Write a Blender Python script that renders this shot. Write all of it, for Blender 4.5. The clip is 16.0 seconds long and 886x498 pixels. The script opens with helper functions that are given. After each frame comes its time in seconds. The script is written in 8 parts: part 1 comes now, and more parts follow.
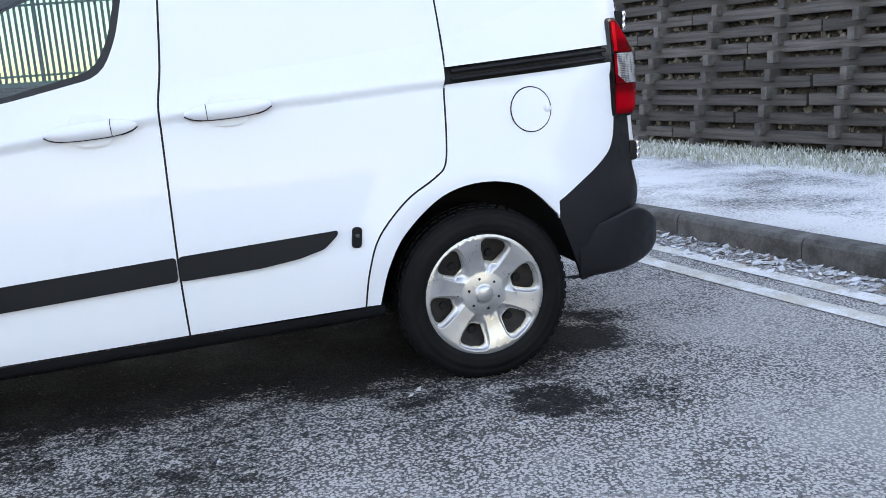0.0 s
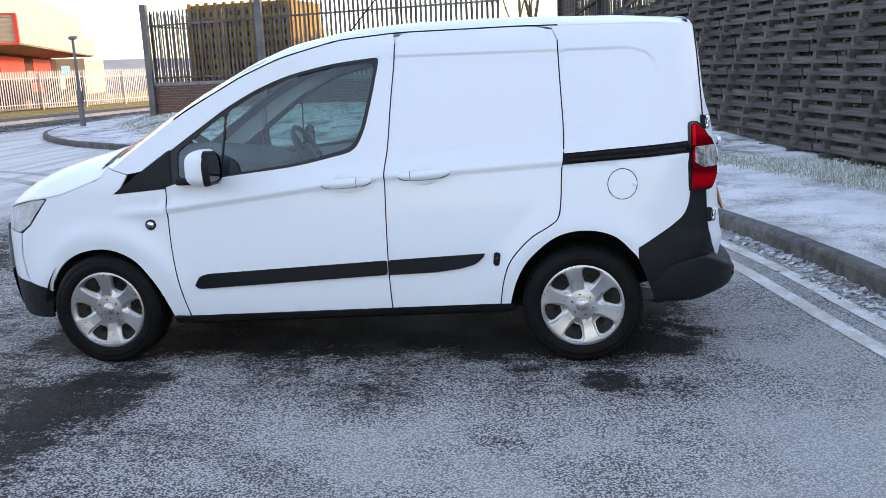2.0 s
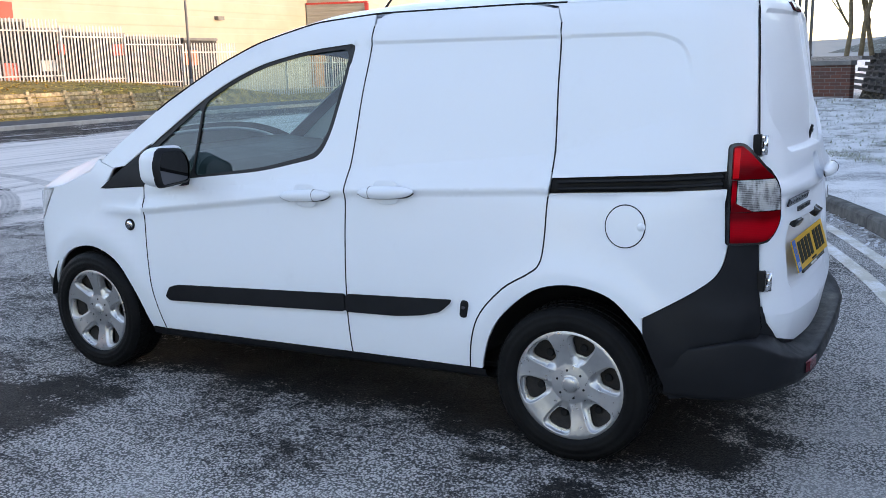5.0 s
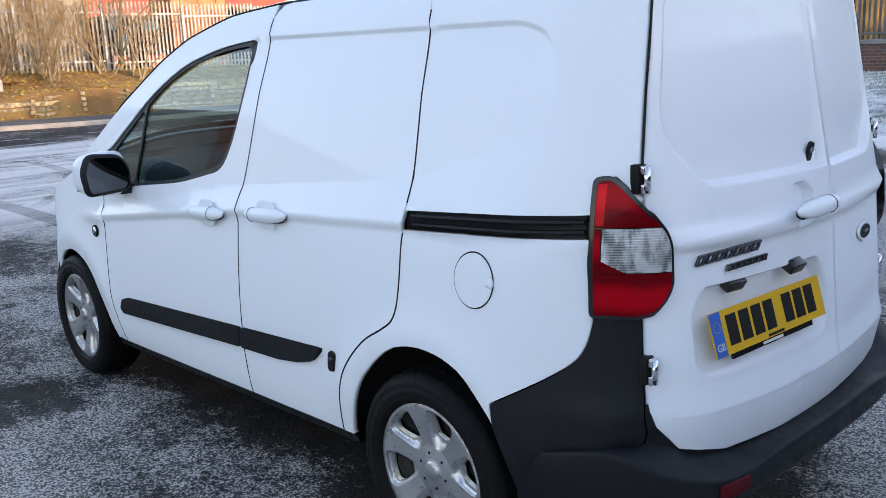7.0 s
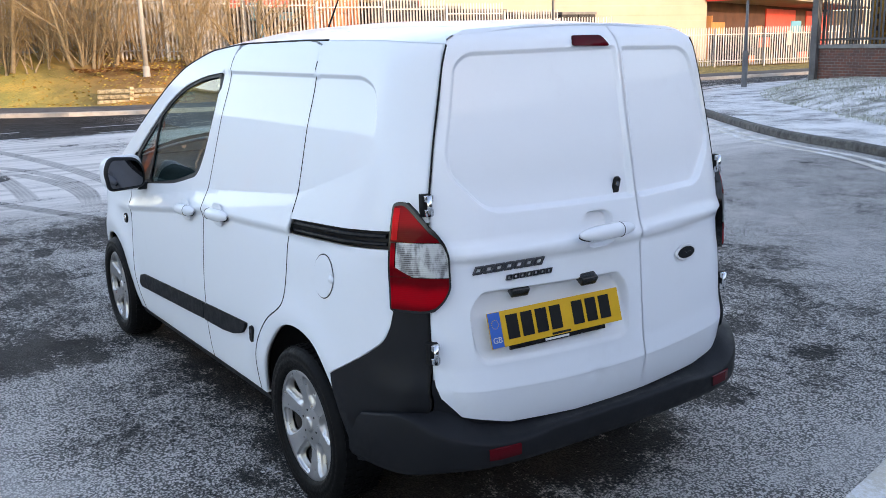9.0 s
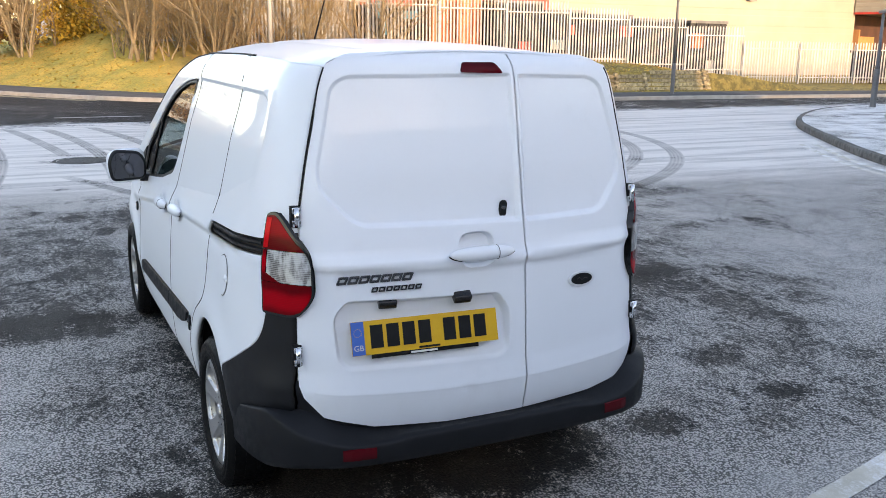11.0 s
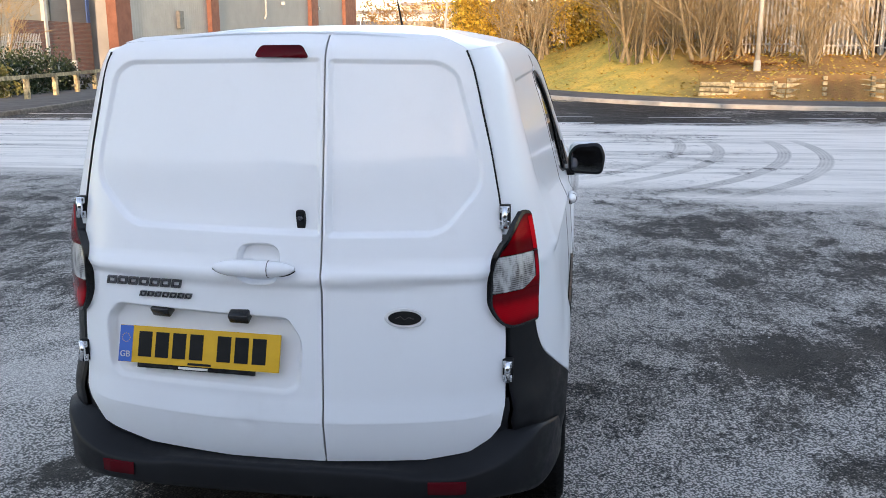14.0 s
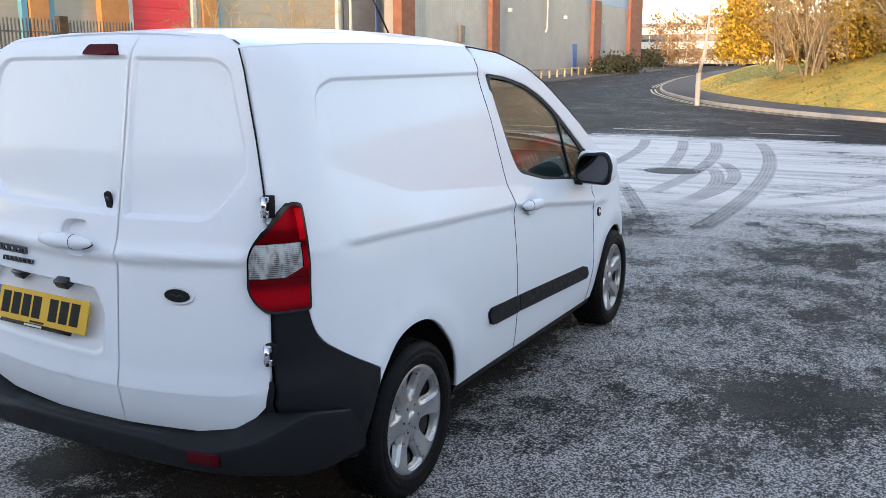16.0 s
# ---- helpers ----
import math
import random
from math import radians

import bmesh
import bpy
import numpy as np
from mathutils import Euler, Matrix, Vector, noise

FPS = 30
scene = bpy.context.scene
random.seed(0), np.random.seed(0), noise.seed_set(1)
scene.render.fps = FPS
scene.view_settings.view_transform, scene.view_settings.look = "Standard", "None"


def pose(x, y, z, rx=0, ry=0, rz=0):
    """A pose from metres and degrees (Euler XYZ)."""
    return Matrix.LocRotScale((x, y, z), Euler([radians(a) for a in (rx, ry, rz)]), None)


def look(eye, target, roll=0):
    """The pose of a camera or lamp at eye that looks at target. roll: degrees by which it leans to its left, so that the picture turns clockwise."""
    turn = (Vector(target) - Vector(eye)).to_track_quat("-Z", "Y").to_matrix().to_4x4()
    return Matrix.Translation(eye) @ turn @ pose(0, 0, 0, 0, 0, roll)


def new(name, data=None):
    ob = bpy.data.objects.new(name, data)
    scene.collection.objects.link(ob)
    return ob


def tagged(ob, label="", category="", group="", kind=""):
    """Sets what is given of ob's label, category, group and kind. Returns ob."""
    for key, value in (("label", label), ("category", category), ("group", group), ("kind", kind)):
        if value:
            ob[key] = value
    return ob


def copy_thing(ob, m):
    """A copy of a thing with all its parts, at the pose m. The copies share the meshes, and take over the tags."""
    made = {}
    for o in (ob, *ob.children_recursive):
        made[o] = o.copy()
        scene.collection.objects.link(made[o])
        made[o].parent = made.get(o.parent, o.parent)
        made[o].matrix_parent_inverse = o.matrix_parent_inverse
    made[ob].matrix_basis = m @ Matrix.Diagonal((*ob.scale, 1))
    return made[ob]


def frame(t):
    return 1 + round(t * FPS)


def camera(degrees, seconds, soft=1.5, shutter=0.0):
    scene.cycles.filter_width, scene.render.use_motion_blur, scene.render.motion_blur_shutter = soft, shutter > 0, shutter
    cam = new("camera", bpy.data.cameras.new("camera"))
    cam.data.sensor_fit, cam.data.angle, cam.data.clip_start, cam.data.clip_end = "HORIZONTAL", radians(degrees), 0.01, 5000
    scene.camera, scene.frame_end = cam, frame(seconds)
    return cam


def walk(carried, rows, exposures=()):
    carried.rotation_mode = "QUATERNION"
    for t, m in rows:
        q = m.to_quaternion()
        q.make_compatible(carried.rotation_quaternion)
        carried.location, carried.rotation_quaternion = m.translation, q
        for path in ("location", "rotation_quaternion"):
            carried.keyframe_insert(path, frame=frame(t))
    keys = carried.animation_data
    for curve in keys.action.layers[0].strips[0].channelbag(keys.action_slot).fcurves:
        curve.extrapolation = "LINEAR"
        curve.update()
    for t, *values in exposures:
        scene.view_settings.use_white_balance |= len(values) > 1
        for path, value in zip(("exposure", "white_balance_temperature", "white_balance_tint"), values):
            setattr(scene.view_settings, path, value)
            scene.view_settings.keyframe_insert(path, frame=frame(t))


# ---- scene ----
cam = camera(53.2, 16.0, soft=0.8)
PATH = [
    (0, 0.847, 3.557, 1.043, 78.37, 3.80, 164.64),
    (0.5, 1.025, 4.559, 1.345, 77.89, 3.00, 169.18),
    (1, 0.835, 4.934, 1.457, 77.84, 2.43, 174.65),
    (1.5, 0.227, 5.523, 1.506, 78.83, 2.98, 184.13),
    (2, 0.121, 5.095, 1.486, 78.22, 2.48, 186.98),
    (2.5, 0.085, 4.537, 1.479, 77.01, 1.67, 188.43),
    (3, -0.179, 4.541, 1.444, 77.96, 1.37, 192.42),
    (3.5, -0.415, 4.360, 1.460, 78.51, 0.92, 196.43),
    (4, -0.800, 4.276, 1.443, 78.95, 0.52, 200.30),
    (6.5, -1.386, 2.522, 1.447, 76.98, 3.14, 222.56),
    (7, -1.756, 2.366, 1.466, 77.42, 2.47, 226.44),
    (7.5, -1.995, 2.216, 1.531, 77.06, 2.18, 229.66),
    (8, -2.236, 2.023, 1.573, 77.00, 1.84, 232.88),
    (8.5, -2.600, 1.972, 1.619, 76.94, 1.71, 234.88),
    (9, -2.775, 2.064, 1.627, 76.96, 1.64, 235.68),
    (11.5, -3.332, 1.086, 1.705, 77.17, -1.24, 249.15),
    (12, -3.299, 0.699, 1.652, 77.33, -1.59, 254.89),
    (12.5, -3.270, 0.294, 1.656, 77.19, -1.40, 261.43),
    (13, -3.229, -0.074, 1.659, 77.05, -0.95, 267.37),
    (13.5, -3.088, -0.435, 1.653, 77.01, -0.29, 273.26),
    (14, -3.090, -0.852, 1.632, 77.20, 0.28, 278.61),
    (14.5, -3.008, -1.198, 1.600, 77.61, 0.58, 283.21),
    (15, -2.896, -1.575, 1.620, 78.25, 0.63, 287.93),
    (15.5, -2.865, -1.984, 1.620, 78.37, 0.44, 292.58),
    (16, -2.689, -2.316, 1.582, 78.11, 0.07, 297.11),
]
walk(cam, [(t, pose(x, y, z, rx, ry, rz)) for t, x, y, z, rx, ry, rz in PATH],
     [(0.0, 2.92, 8150, 26), (0.5, 2.76, 7900, 27), (1.5, 2.56, 7650, 27), (2.5, 2.44, 7450, 25), (4.0, 2.38, 7250, 24), (6.5, 2.33, 7400, 24), (8.5, 2.42, 7550, 24), (12.0, 2.50, 8400, 24), (16.0, 2.50, 8150, 23)])
# ---- world and sun: low winter sun behind the embankment, clear sky ----
SUN_HEADING, SUN_HEIGHT = 189.0, 8.5          # degrees from +X, degrees above the ground
world = bpy.data.worlds.new("sky")
scene.world = world
world.use_nodes = True
wn = world.node_tree.nodes
wl = world.node_tree.links
sky = wn.new("ShaderNodeTexSky")
sky.sky_type = "NISHITA"
sky.sun_disc = False
sky.sun_elevation = radians(SUN_HEIGHT)
sky.sun_rotation = radians(90.0 - SUN_HEADING)
sky.altitude = 60
sky.air_density, sky.dust_density, sky.ozone_density = 0.85, 0.30, 1.0
wn["Background"].inputs["Strength"].default_value = 0.15
wl.new(sky.outputs["Color"], wn["Background"].inputs["Color"])
sun = new("sun", bpy.data.lights.new("sun", "SUN"))
sun.data.energy, sun.data.angle, sun.data.color = 1.25, radians(0.6), (1.0, 0.80, 0.56)
sd = Vector((math.cos(radians(SUN_HEADING)) * math.cos(radians(SUN_HEIGHT)), math.sin(radians(SUN_HEADING)) * math.cos(radians(SUN_HEIGHT)), math.sin(radians(SUN_HEIGHT))))
sun.matrix_world = look(sd * 100, (0, 0, 0))

# ---- materials ----
def rgb(r, g, b):
    return (r, g, b, 1.0)


class Nodes:
    """A small wrapper round one material's node tree."""

    def __init__(self, name):
        self.m = bpy.data.materials.new(name)
        self.m.use_nodes = True
        self.t = self.m.node_tree
        self.b = self.t.nodes["Principled BSDF"]
        self.geo = None

    def node(self, kind):
        return self.t.nodes.new(kind)

    def put(self, sock, v):
        if isinstance(v, bpy.types.NodeSocket):
            self.t.links.new(v, sock)
        else:
            sock.default_value = v

    def pos(self):
        if self.geo is None:
            self.geo = self.node("ShaderNodeNewGeometry")
        return self.geo.outputs["Position"]

    def local(self):
        return self.node("ShaderNodeTexCoord").outputs["Object"]

    def xyz(self, v):
        n = self.node("ShaderNodeSeparateXYZ")
        self.put(n.inputs[0], v)
        return n.outputs

    def noise(self, scale, detail=3.0, rough=0.55, vec=None, stretch=None):
        vec = vec if vec is not None else self.pos()
        if stretch:
            mp = self.node("ShaderNodeMapping")
            self.put(mp.inputs["Vector"], vec)
            mp.inputs["Scale"].default_value = stretch
            vec = mp.outputs[0]
        n = self.node("ShaderNodeTexNoise")
        n.inputs["Scale"].default_value, n.inputs["Detail"].default_value, n.inputs["Roughness"].default_value = scale, detail, rough
        self.put(n.inputs["Vector"], vec)
        return n.outputs["Fac"]

    def cells(self, scale, vec=None, feature="F1", out="Distance"):
        n = self.node("ShaderNodeTexVoronoi")
        n.feature = feature
        n.inputs["Scale"].default_value = scale
        self.put(n.inputs["Vector"], vec if vec is not None else self.pos())
        return n.outputs[out]

    def math(self, op, a, b=0.0, clamp=False):
        n = self.node("ShaderNodeMath")
        n.operation, n.use_clamp = op, clamp
        self.put(n.inputs[0], a)
        self.put(n.inputs[1], b)
        return n.outputs[0]

    def ramp(self, v, lo, hi, a=0.0, b=1.0):
        n = self.node("ShaderNodeMapRange")
        n.interpolation_type = "SMOOTHSTEP"
        self.put(n.inputs["Value"], v)
        n.inputs["From Min"].default_value, n.inputs["From Max"].default_value = lo, hi
        n.inputs["To Min"].default_value, n.inputs["To Max"].default_value = a, b
        return n.outputs[0]

    def mix(self, f, a, b):
        n = self.node("ShaderNodeMix")
        n.data_type = "RGBA"
        self.put(n.inputs[0], f)
        self.put(n.inputs[6], a)
        self.put(n.inputs[7], b)
        return n.outputs[2]

    def bump(self, h, strength=0.3, dist=0.01):
        n = self.node("ShaderNodeBump")
        n.inputs["Strength"].default_value, n.inputs["Distance"].default_value = strength, dist
        self.put(n.inputs["Height"], h)
        self.put(self.b.inputs["Normal"], n.outputs[0])

    def set(self, **v):
        names = {"color": "Base Color", "rough": "Roughness", "metal": "Metallic", "coat": "Coat Weight", "spec": "Specular IOR Level",
                 "trans": "Transmission Weight", "ior": "IOR", "coat_rough": "Coat Roughness", "sheen": "Sheen Weight"}
        for k, x in v.items():
            self.put(self.b.inputs[names[k]], x)
        return self


def simple(name, a, b, scale=8.0, rough=0.6, rough2=None, bump=0.0, bump_scale=60.0, dist=0.004, metal=0.0, coat=0.0, piece=0.0, stretch=None, vec="pos", spec=0.5):
    """Two-tone surface: large stains, fine grain, optional relief and a shade of its own for each piece."""
    n = Nodes(name)
    v = n.pos() if vec == "pos" else n.local()
    big = n.noise(scale, 4, 0.6, v, stretch)
    fine = n.noise(scale * 9, 3, 0.6, v, stretch)
    f = n.math("ADD", n.math("MULTIPLY", big, 0.7), n.math("MULTIPLY", fine, 0.3))
    col = n.mix(n.ramp(f, 0.3, 0.7), a, b)
    if piece:
        oi = n.node("ShaderNodeObjectInfo").outputs["Random"]
        hsv = n.node("ShaderNodeHueSaturation")
        n.put(hsv.inputs["Value"], n.ramp(oi, 0, 1, 1 - piece, 1 + piece))
        n.put(hsv.inputs["Color"], col)
        col = hsv.outputs[0]
    n.set(color=col, metal=metal, coat=coat, spec=spec)
    n.set(rough=n.ramp(fine, 0.3, 0.7, rough, rough2 if rough2 is not None else min(1, rough + 0.12)))
    if bump:
        n.bump(n.noise(bump_scale, 4, 0.6, v, stretch), bump, dist)
    return n.m


def paint_material():
    n = Nodes("white_van_paint")
    dirt = n.ramp(n.noise(5, 5, 0.65), 0.55, 0.85, 0.0, 0.12)
    n.set(color=n.mix(dirt, rgb(0.775, 0.80, 0.83), rgb(0.45, 0.44, 0.42)), rough=0.42, coat=0.4, coat_rough=0.012, spec=0.2)
    n.bump(n.noise(3.0, 2, 0.5), 0.02, 0.01)
    return n.m


def glass_material(name, tint, rough=0.0):
    n = Nodes(name)
    out = n.t.nodes["Material Output"]
    gl = n.node("ShaderNodeBsdfGlossy")
    gl.inputs["Roughness"].default_value = 0.01
    tr = n.node("ShaderNodeBsdfTransparent")
    tr.inputs["Color"].default_value = tint
    lw = n.node("ShaderNodeLayerWeight")
    fr = n.node("ShaderNodeMath")
    fr.operation = "MULTIPLY_ADD"
    n.put(fr.inputs[0], n.math("POWER", lw.outputs["Facing"], 5.0))
    fr.inputs[1].default_value, fr.inputs[2].default_value = 0.75, 0.085
    mx = n.node("ShaderNodeMixShader")
    n.t.links.new(fr.outputs[0], mx.inputs[0])
    n.t.links.new(tr.outputs[0], mx.inputs[1])
    n.t.links.new(gl.outputs[0], mx.inputs[2])
    n.t.links.new(mx.outputs[0], out.inputs["Surface"])
    return n.m


def asphalt_material(tracks):
    """Coarse dark asphalt with hoar frost on its grains; tracks are worn arcs (centre, radius, half width, reach)."""
    n = Nodes("frosted_asphalt")
    p = n.pos()
    x, y, z = n.xyz(p)
    grain = n.noise(120, 5, 0.8)
    cell = n.node("ShaderNodeTexVoronoi")
    cell.inputs["Scale"].default_value = 105
    n.put(cell.inputs["Vector"], p)
    pick = n.xyz(cell.outputs["Color"])[0]
    stones = cell.outputs["Distance"]
    big = n.noise(0.55, 4, 0.6)
    mid = n.noise(2.6, 4, 0.55)
    # colour falls off between the stones, standing in for relief shade
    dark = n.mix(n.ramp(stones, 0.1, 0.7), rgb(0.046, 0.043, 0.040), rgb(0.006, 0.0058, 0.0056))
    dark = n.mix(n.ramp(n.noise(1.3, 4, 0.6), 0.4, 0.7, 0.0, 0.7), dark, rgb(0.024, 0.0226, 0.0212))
    # share of frosted grains: thin by the van, thick on the open turning area, gone on the worn road beyond
    edge = n.math("ADD", x, n.math("MULTIPLY", n.math("SUBTRACT", n.noise(0.9, 4, 0.65, None, (0.7, 0.25, 1)), 0.5), 5.0))
    open_area = n.math("MULTIPLY", n.ramp(n.math("ADD", edge, n.math("MULTIPLY", y, -0.15)), 5.2, 8.4), n.ramp(edge, 17.6, 16.2))
    road = n.ramp(x, 15.8, 17.2)
    near_side = n.math("MULTIPLY", n.ramp(y, 1.1, 1.75), n.math("MULTIPLY", n.ramp(x, 2.6, 0.6), n.ramp(y, 7.0, 3.0)))
    streaks = n.noise(1.0, 5, 0.65, None, (2.6, 0.22, 1))
    cover = n.math("ADD", n.ramp(big, 0.3, 0.7, 0.42, 0.63), n.ramp(mid, 0.32, 0.68, -0.11, 0.12))
    cover = n.math("ADD", cover, n.math("ADD", n.math("MULTIPLY", open_area, n.ramp(streaks, 0.35, 0.65, 0.18, 0.38)), n.math("ADD", n.math("ADD", n.math("MULTIPLY", near_side, 0.27), n.math("MULTIPLY", n.ramp(y, -2.8, -4.6), 0.23)), n.math("ADD", n.math("ADD", n.math("MULTIPLY", n.math("MULTIPLY", n.ramp(y, -0.6, -1.6), n.ramp(x, 0.4, 1.6)), -0.13), n.math("MULTIPLY", n.ramp(x, -0.2, -1.0), 0.22)), n.math("MULTIPLY", n.math("SUBTRACT", n.noise(1.1, 5, 0.65, None, (1.6, 0.35, 1)), 0.5), 0.20)))))
    # bare strip on the open side of the van
    strip = n.math("MULTIPLY", n.ramp(y, 0.6, 1.3), n.math("MULTIPLY", n.ramp(edge, 1.9, 2.6), n.ramp(edge, 6.6, 5.6)))
    cover = n.math("SUBTRACT", cover, n.math("MULTIPLY", strip, 0.12))
    # bare ground kept dry by the van above it; also darkens its shade
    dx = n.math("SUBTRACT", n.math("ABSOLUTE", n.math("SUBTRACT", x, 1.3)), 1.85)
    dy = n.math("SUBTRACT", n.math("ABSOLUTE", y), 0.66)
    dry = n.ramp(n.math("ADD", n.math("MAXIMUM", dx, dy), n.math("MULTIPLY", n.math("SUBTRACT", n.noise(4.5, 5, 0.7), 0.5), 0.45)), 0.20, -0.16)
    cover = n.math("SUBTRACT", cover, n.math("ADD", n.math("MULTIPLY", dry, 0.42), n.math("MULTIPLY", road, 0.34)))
    # thawed spots
    warp = n.node("ShaderNodeVectorMath")
    warp.operation = "ADD"
    n.put(warp.inputs[0], p)
    wn_ = n.node("ShaderNodeTexNoise")
    wn_.inputs["Scale"].default_value = 2.2
    n.put(wn_.inputs["Vector"], p)
    n.put(warp.inputs[1], wn_.outputs["Color"])
    spots = n.math("MULTIPLY", n.ramp(n.cells(1.5, warp.outputs[0]), 0.30, 0.20), n.ramp(n.noise(0.8, 2), 0.40, 0.54))
    cover = n.math("SUBTRACT", cover, n.math("MULTIPLY", spots, 0.16))
    for cx, cy, sx, sy in ((10.64, 0.64, 0.62, 0.60), (5.2, -1.73, 0.50, 0.62), (6.0, 0.2, 0.9, 0.8), (2.35, 1.35, 0.26, 0.70), (-0.46, 1.16, 0.10, 0.14), (-0.11, 1.10, 0.14, 0.12), (-0.64, 0.31, 0.10, 0.10), (-0.28, -1.16, 0.16, 0.15), (-0.23, -2.0, 0.14, 0.15), (0.36, -2.03, 0.15, 0.22),
                           (2.02, -2.81, 0.22, 0.40), (1.65, -2.05, 0.45, 0.30), (3.96, -3.7, 0.45, 0.85), (3.3, -4.9, 0.25, 0.70), (5.31, -4.9, 0.50, 1.0), (0.75, -1.0, 0.40, 0.22), (8.6, -5.6, 0.6, 0.8)):
        e = n.math("ADD", n.math("POWER", n.math("ABSOLUTE", n.math("DIVIDE", n.math("SUBTRACT", x, cx), sx)), 2.0), n.math("POWER", n.math("ABSOLUTE", n.math("DIVIDE", n.math("SUBTRACT", y, cy), sy)), 2.0))
        e = n.math("ADD", e, n.math("ADD", n.math("MULTIPLY", n.math("SUBTRACT", mid, 0.5), 1.6), n.math("MULTIPLY", n.math("SUBTRACT", n.noise(9.0, 3, 0.6), 0.5), 1.0)))
        cover = n.math("SUBTRACT", cover, n.ramp(e, 1.9, 0.1, 0.0, 0.21))
    wear = None
    for cx, cy, r, w, x0, x1, y1, *weight in tracks:
        rx, ry = n.math("SUBTRACT", x, cx), n.math("SUBTRACT", y, cy)
        d = n.math("SUBTRACT", n.math("SQRT", n.math("ADD", n.math("MULTIPLY", rx, rx), n.math("MULTIPLY", ry, ry))), r)
        band = n.ramp(n.math("ABSOLUTE", d), w, w * 0.75)
        ribs = n.ramp(n.math("PINGPONG", n.math("ADD", d, 5.0), 0.026), 0.006, 0.018, 0.75, 1.0)
        m = n.math("MULTIPLY", n.math("MULTIPLY", band, ribs), n.math("MULTIPLY", n.ramp(x, x0, x0 + 0.9), n.ramp(x, x1, x1 - 0.8)))
        if weight:
            m = n.math("MULTIPLY", m, weight[0])
        if y1 is not None:
            m = n.math("MULTIPLY", m, n.ramp(y, y1 + 0.6, y1 - 0.4))
        wear = m if wear is None else n.math("MAXIMUM", wear, m)
    wear = n.math("MULTIPLY", wear, n.ramp(n.noise(1.6, 4, 0.7), 0.32, 0.62, 0.65, 1.0))
    cover = n.math("SUBTRACT", cover, n.math("MULTIPLY", wear, 0.12))
    speck = n.math("ADD", n.math("ADD", n.math("ADD", n.math("MULTIPLY", pick, 0.10), n.math("MULTIPLY", n.ramp(n.noise(5.5, 4, 0.65, None, (0.6, 1.8, 1)), 0.32, 0.68), 0.14)), n.math("MULTIPLY", n.ramp(grain, 0.32, 0.68), 0.30)), n.math("ADD", n.math("MULTIPLY", n.ramp(n.noise(48, 4, 0.7), 0.34, 0.66), 0.26), n.math("MULTIPLY", n.ramp(n.noise(17, 4, 0.7), 0.34, 0.66), 0.20)))
    frost = n.ramp(n.math("ADD", speck, cover), 0.78, 1.10, 0.0, 1.0)
    flakes = n.math("MULTIPLY", n.ramp(n.cells(27), 0.09, 0.05, 0, 1), n.ramp(n.noise(3.0, 2), 0.47, 0.60))
    # frost sits on the tops of the stones; relief shade is darkened into the pits
    frost = n.math("MULTIPLY", frost, n.math("MAXIMUM", n.ramp(stones, 0.40, 0.62, 1.0, 0.18), n.math("MULTIPLY", open_area, 0.95)))
    # a thin even rime where the frost lies thickest
    frost = n.math("MAXIMUM", frost, n.math("MULTIPLY", n.ramp(n.math("ADD", cover, n.math("MULTIPLY", n.ramp(n.noise(70, 5, 0.8), 0.3, 0.7), 0.34)), 0.74, 1.10), 0.60))
    frost = n.math("MULTIPLY", frost, n.math("SUBTRACT", 1.0, n.math("MAXIMUM", n.math("MULTIPLY", wear, 0.54), n.math("MULTIPLY", open_area, n.ramp(streaks, 0.58, 0.34, 0.0, 0.32)))))
    frost = n.math("MAXIMUM", frost, n.math("MULTIPLY", flakes, 0.75))
    frost = n.math("MULTIPLY", frost, n.math("ADD", n.math("ADD", n.math("MULTIPLY", open_area, 0.20), 0.80), n.math("MULTIPLY", near_side, 0.08)))
    n.set(color=n.mix(frost, dark, rgb(0.84, 0.80, 0.76)), rough=n.ramp(mid, 0.3, 0.7, 0.6, 0.9), spec=0.25)
    n.bump(n.math("ADD", n.math("MULTIPLY", stones, -0.8), grain), 1.0, 0.010)
    return n.m


def frosty(name, dry, wet, amount, scale=1.2, bump=0.4, fine=0.4):
    """Paving or soil under hoar frost."""
    n = Nodes(name)
    base = n.mix(n.ramp(n.noise(7, 4), 0.3, 0.7), dry, wet)
    f = n.math("ADD", n.math("MULTIPLY", n.noise(scale, 5, 0.65), 1.0 - fine), n.math("MULTIPLY", n.noise(75, 5, 0.8), fine))
    n.set(color=n.mix(n.ramp(f, 0.62 - amount * 0.3, 0.78 - amount * 0.3), base, rgb(0.80, 0.79, 0.78)), rough=0.9)
    n.bump(n.noise(75, 5, 0.8), bump, 0.012)
    return n.m


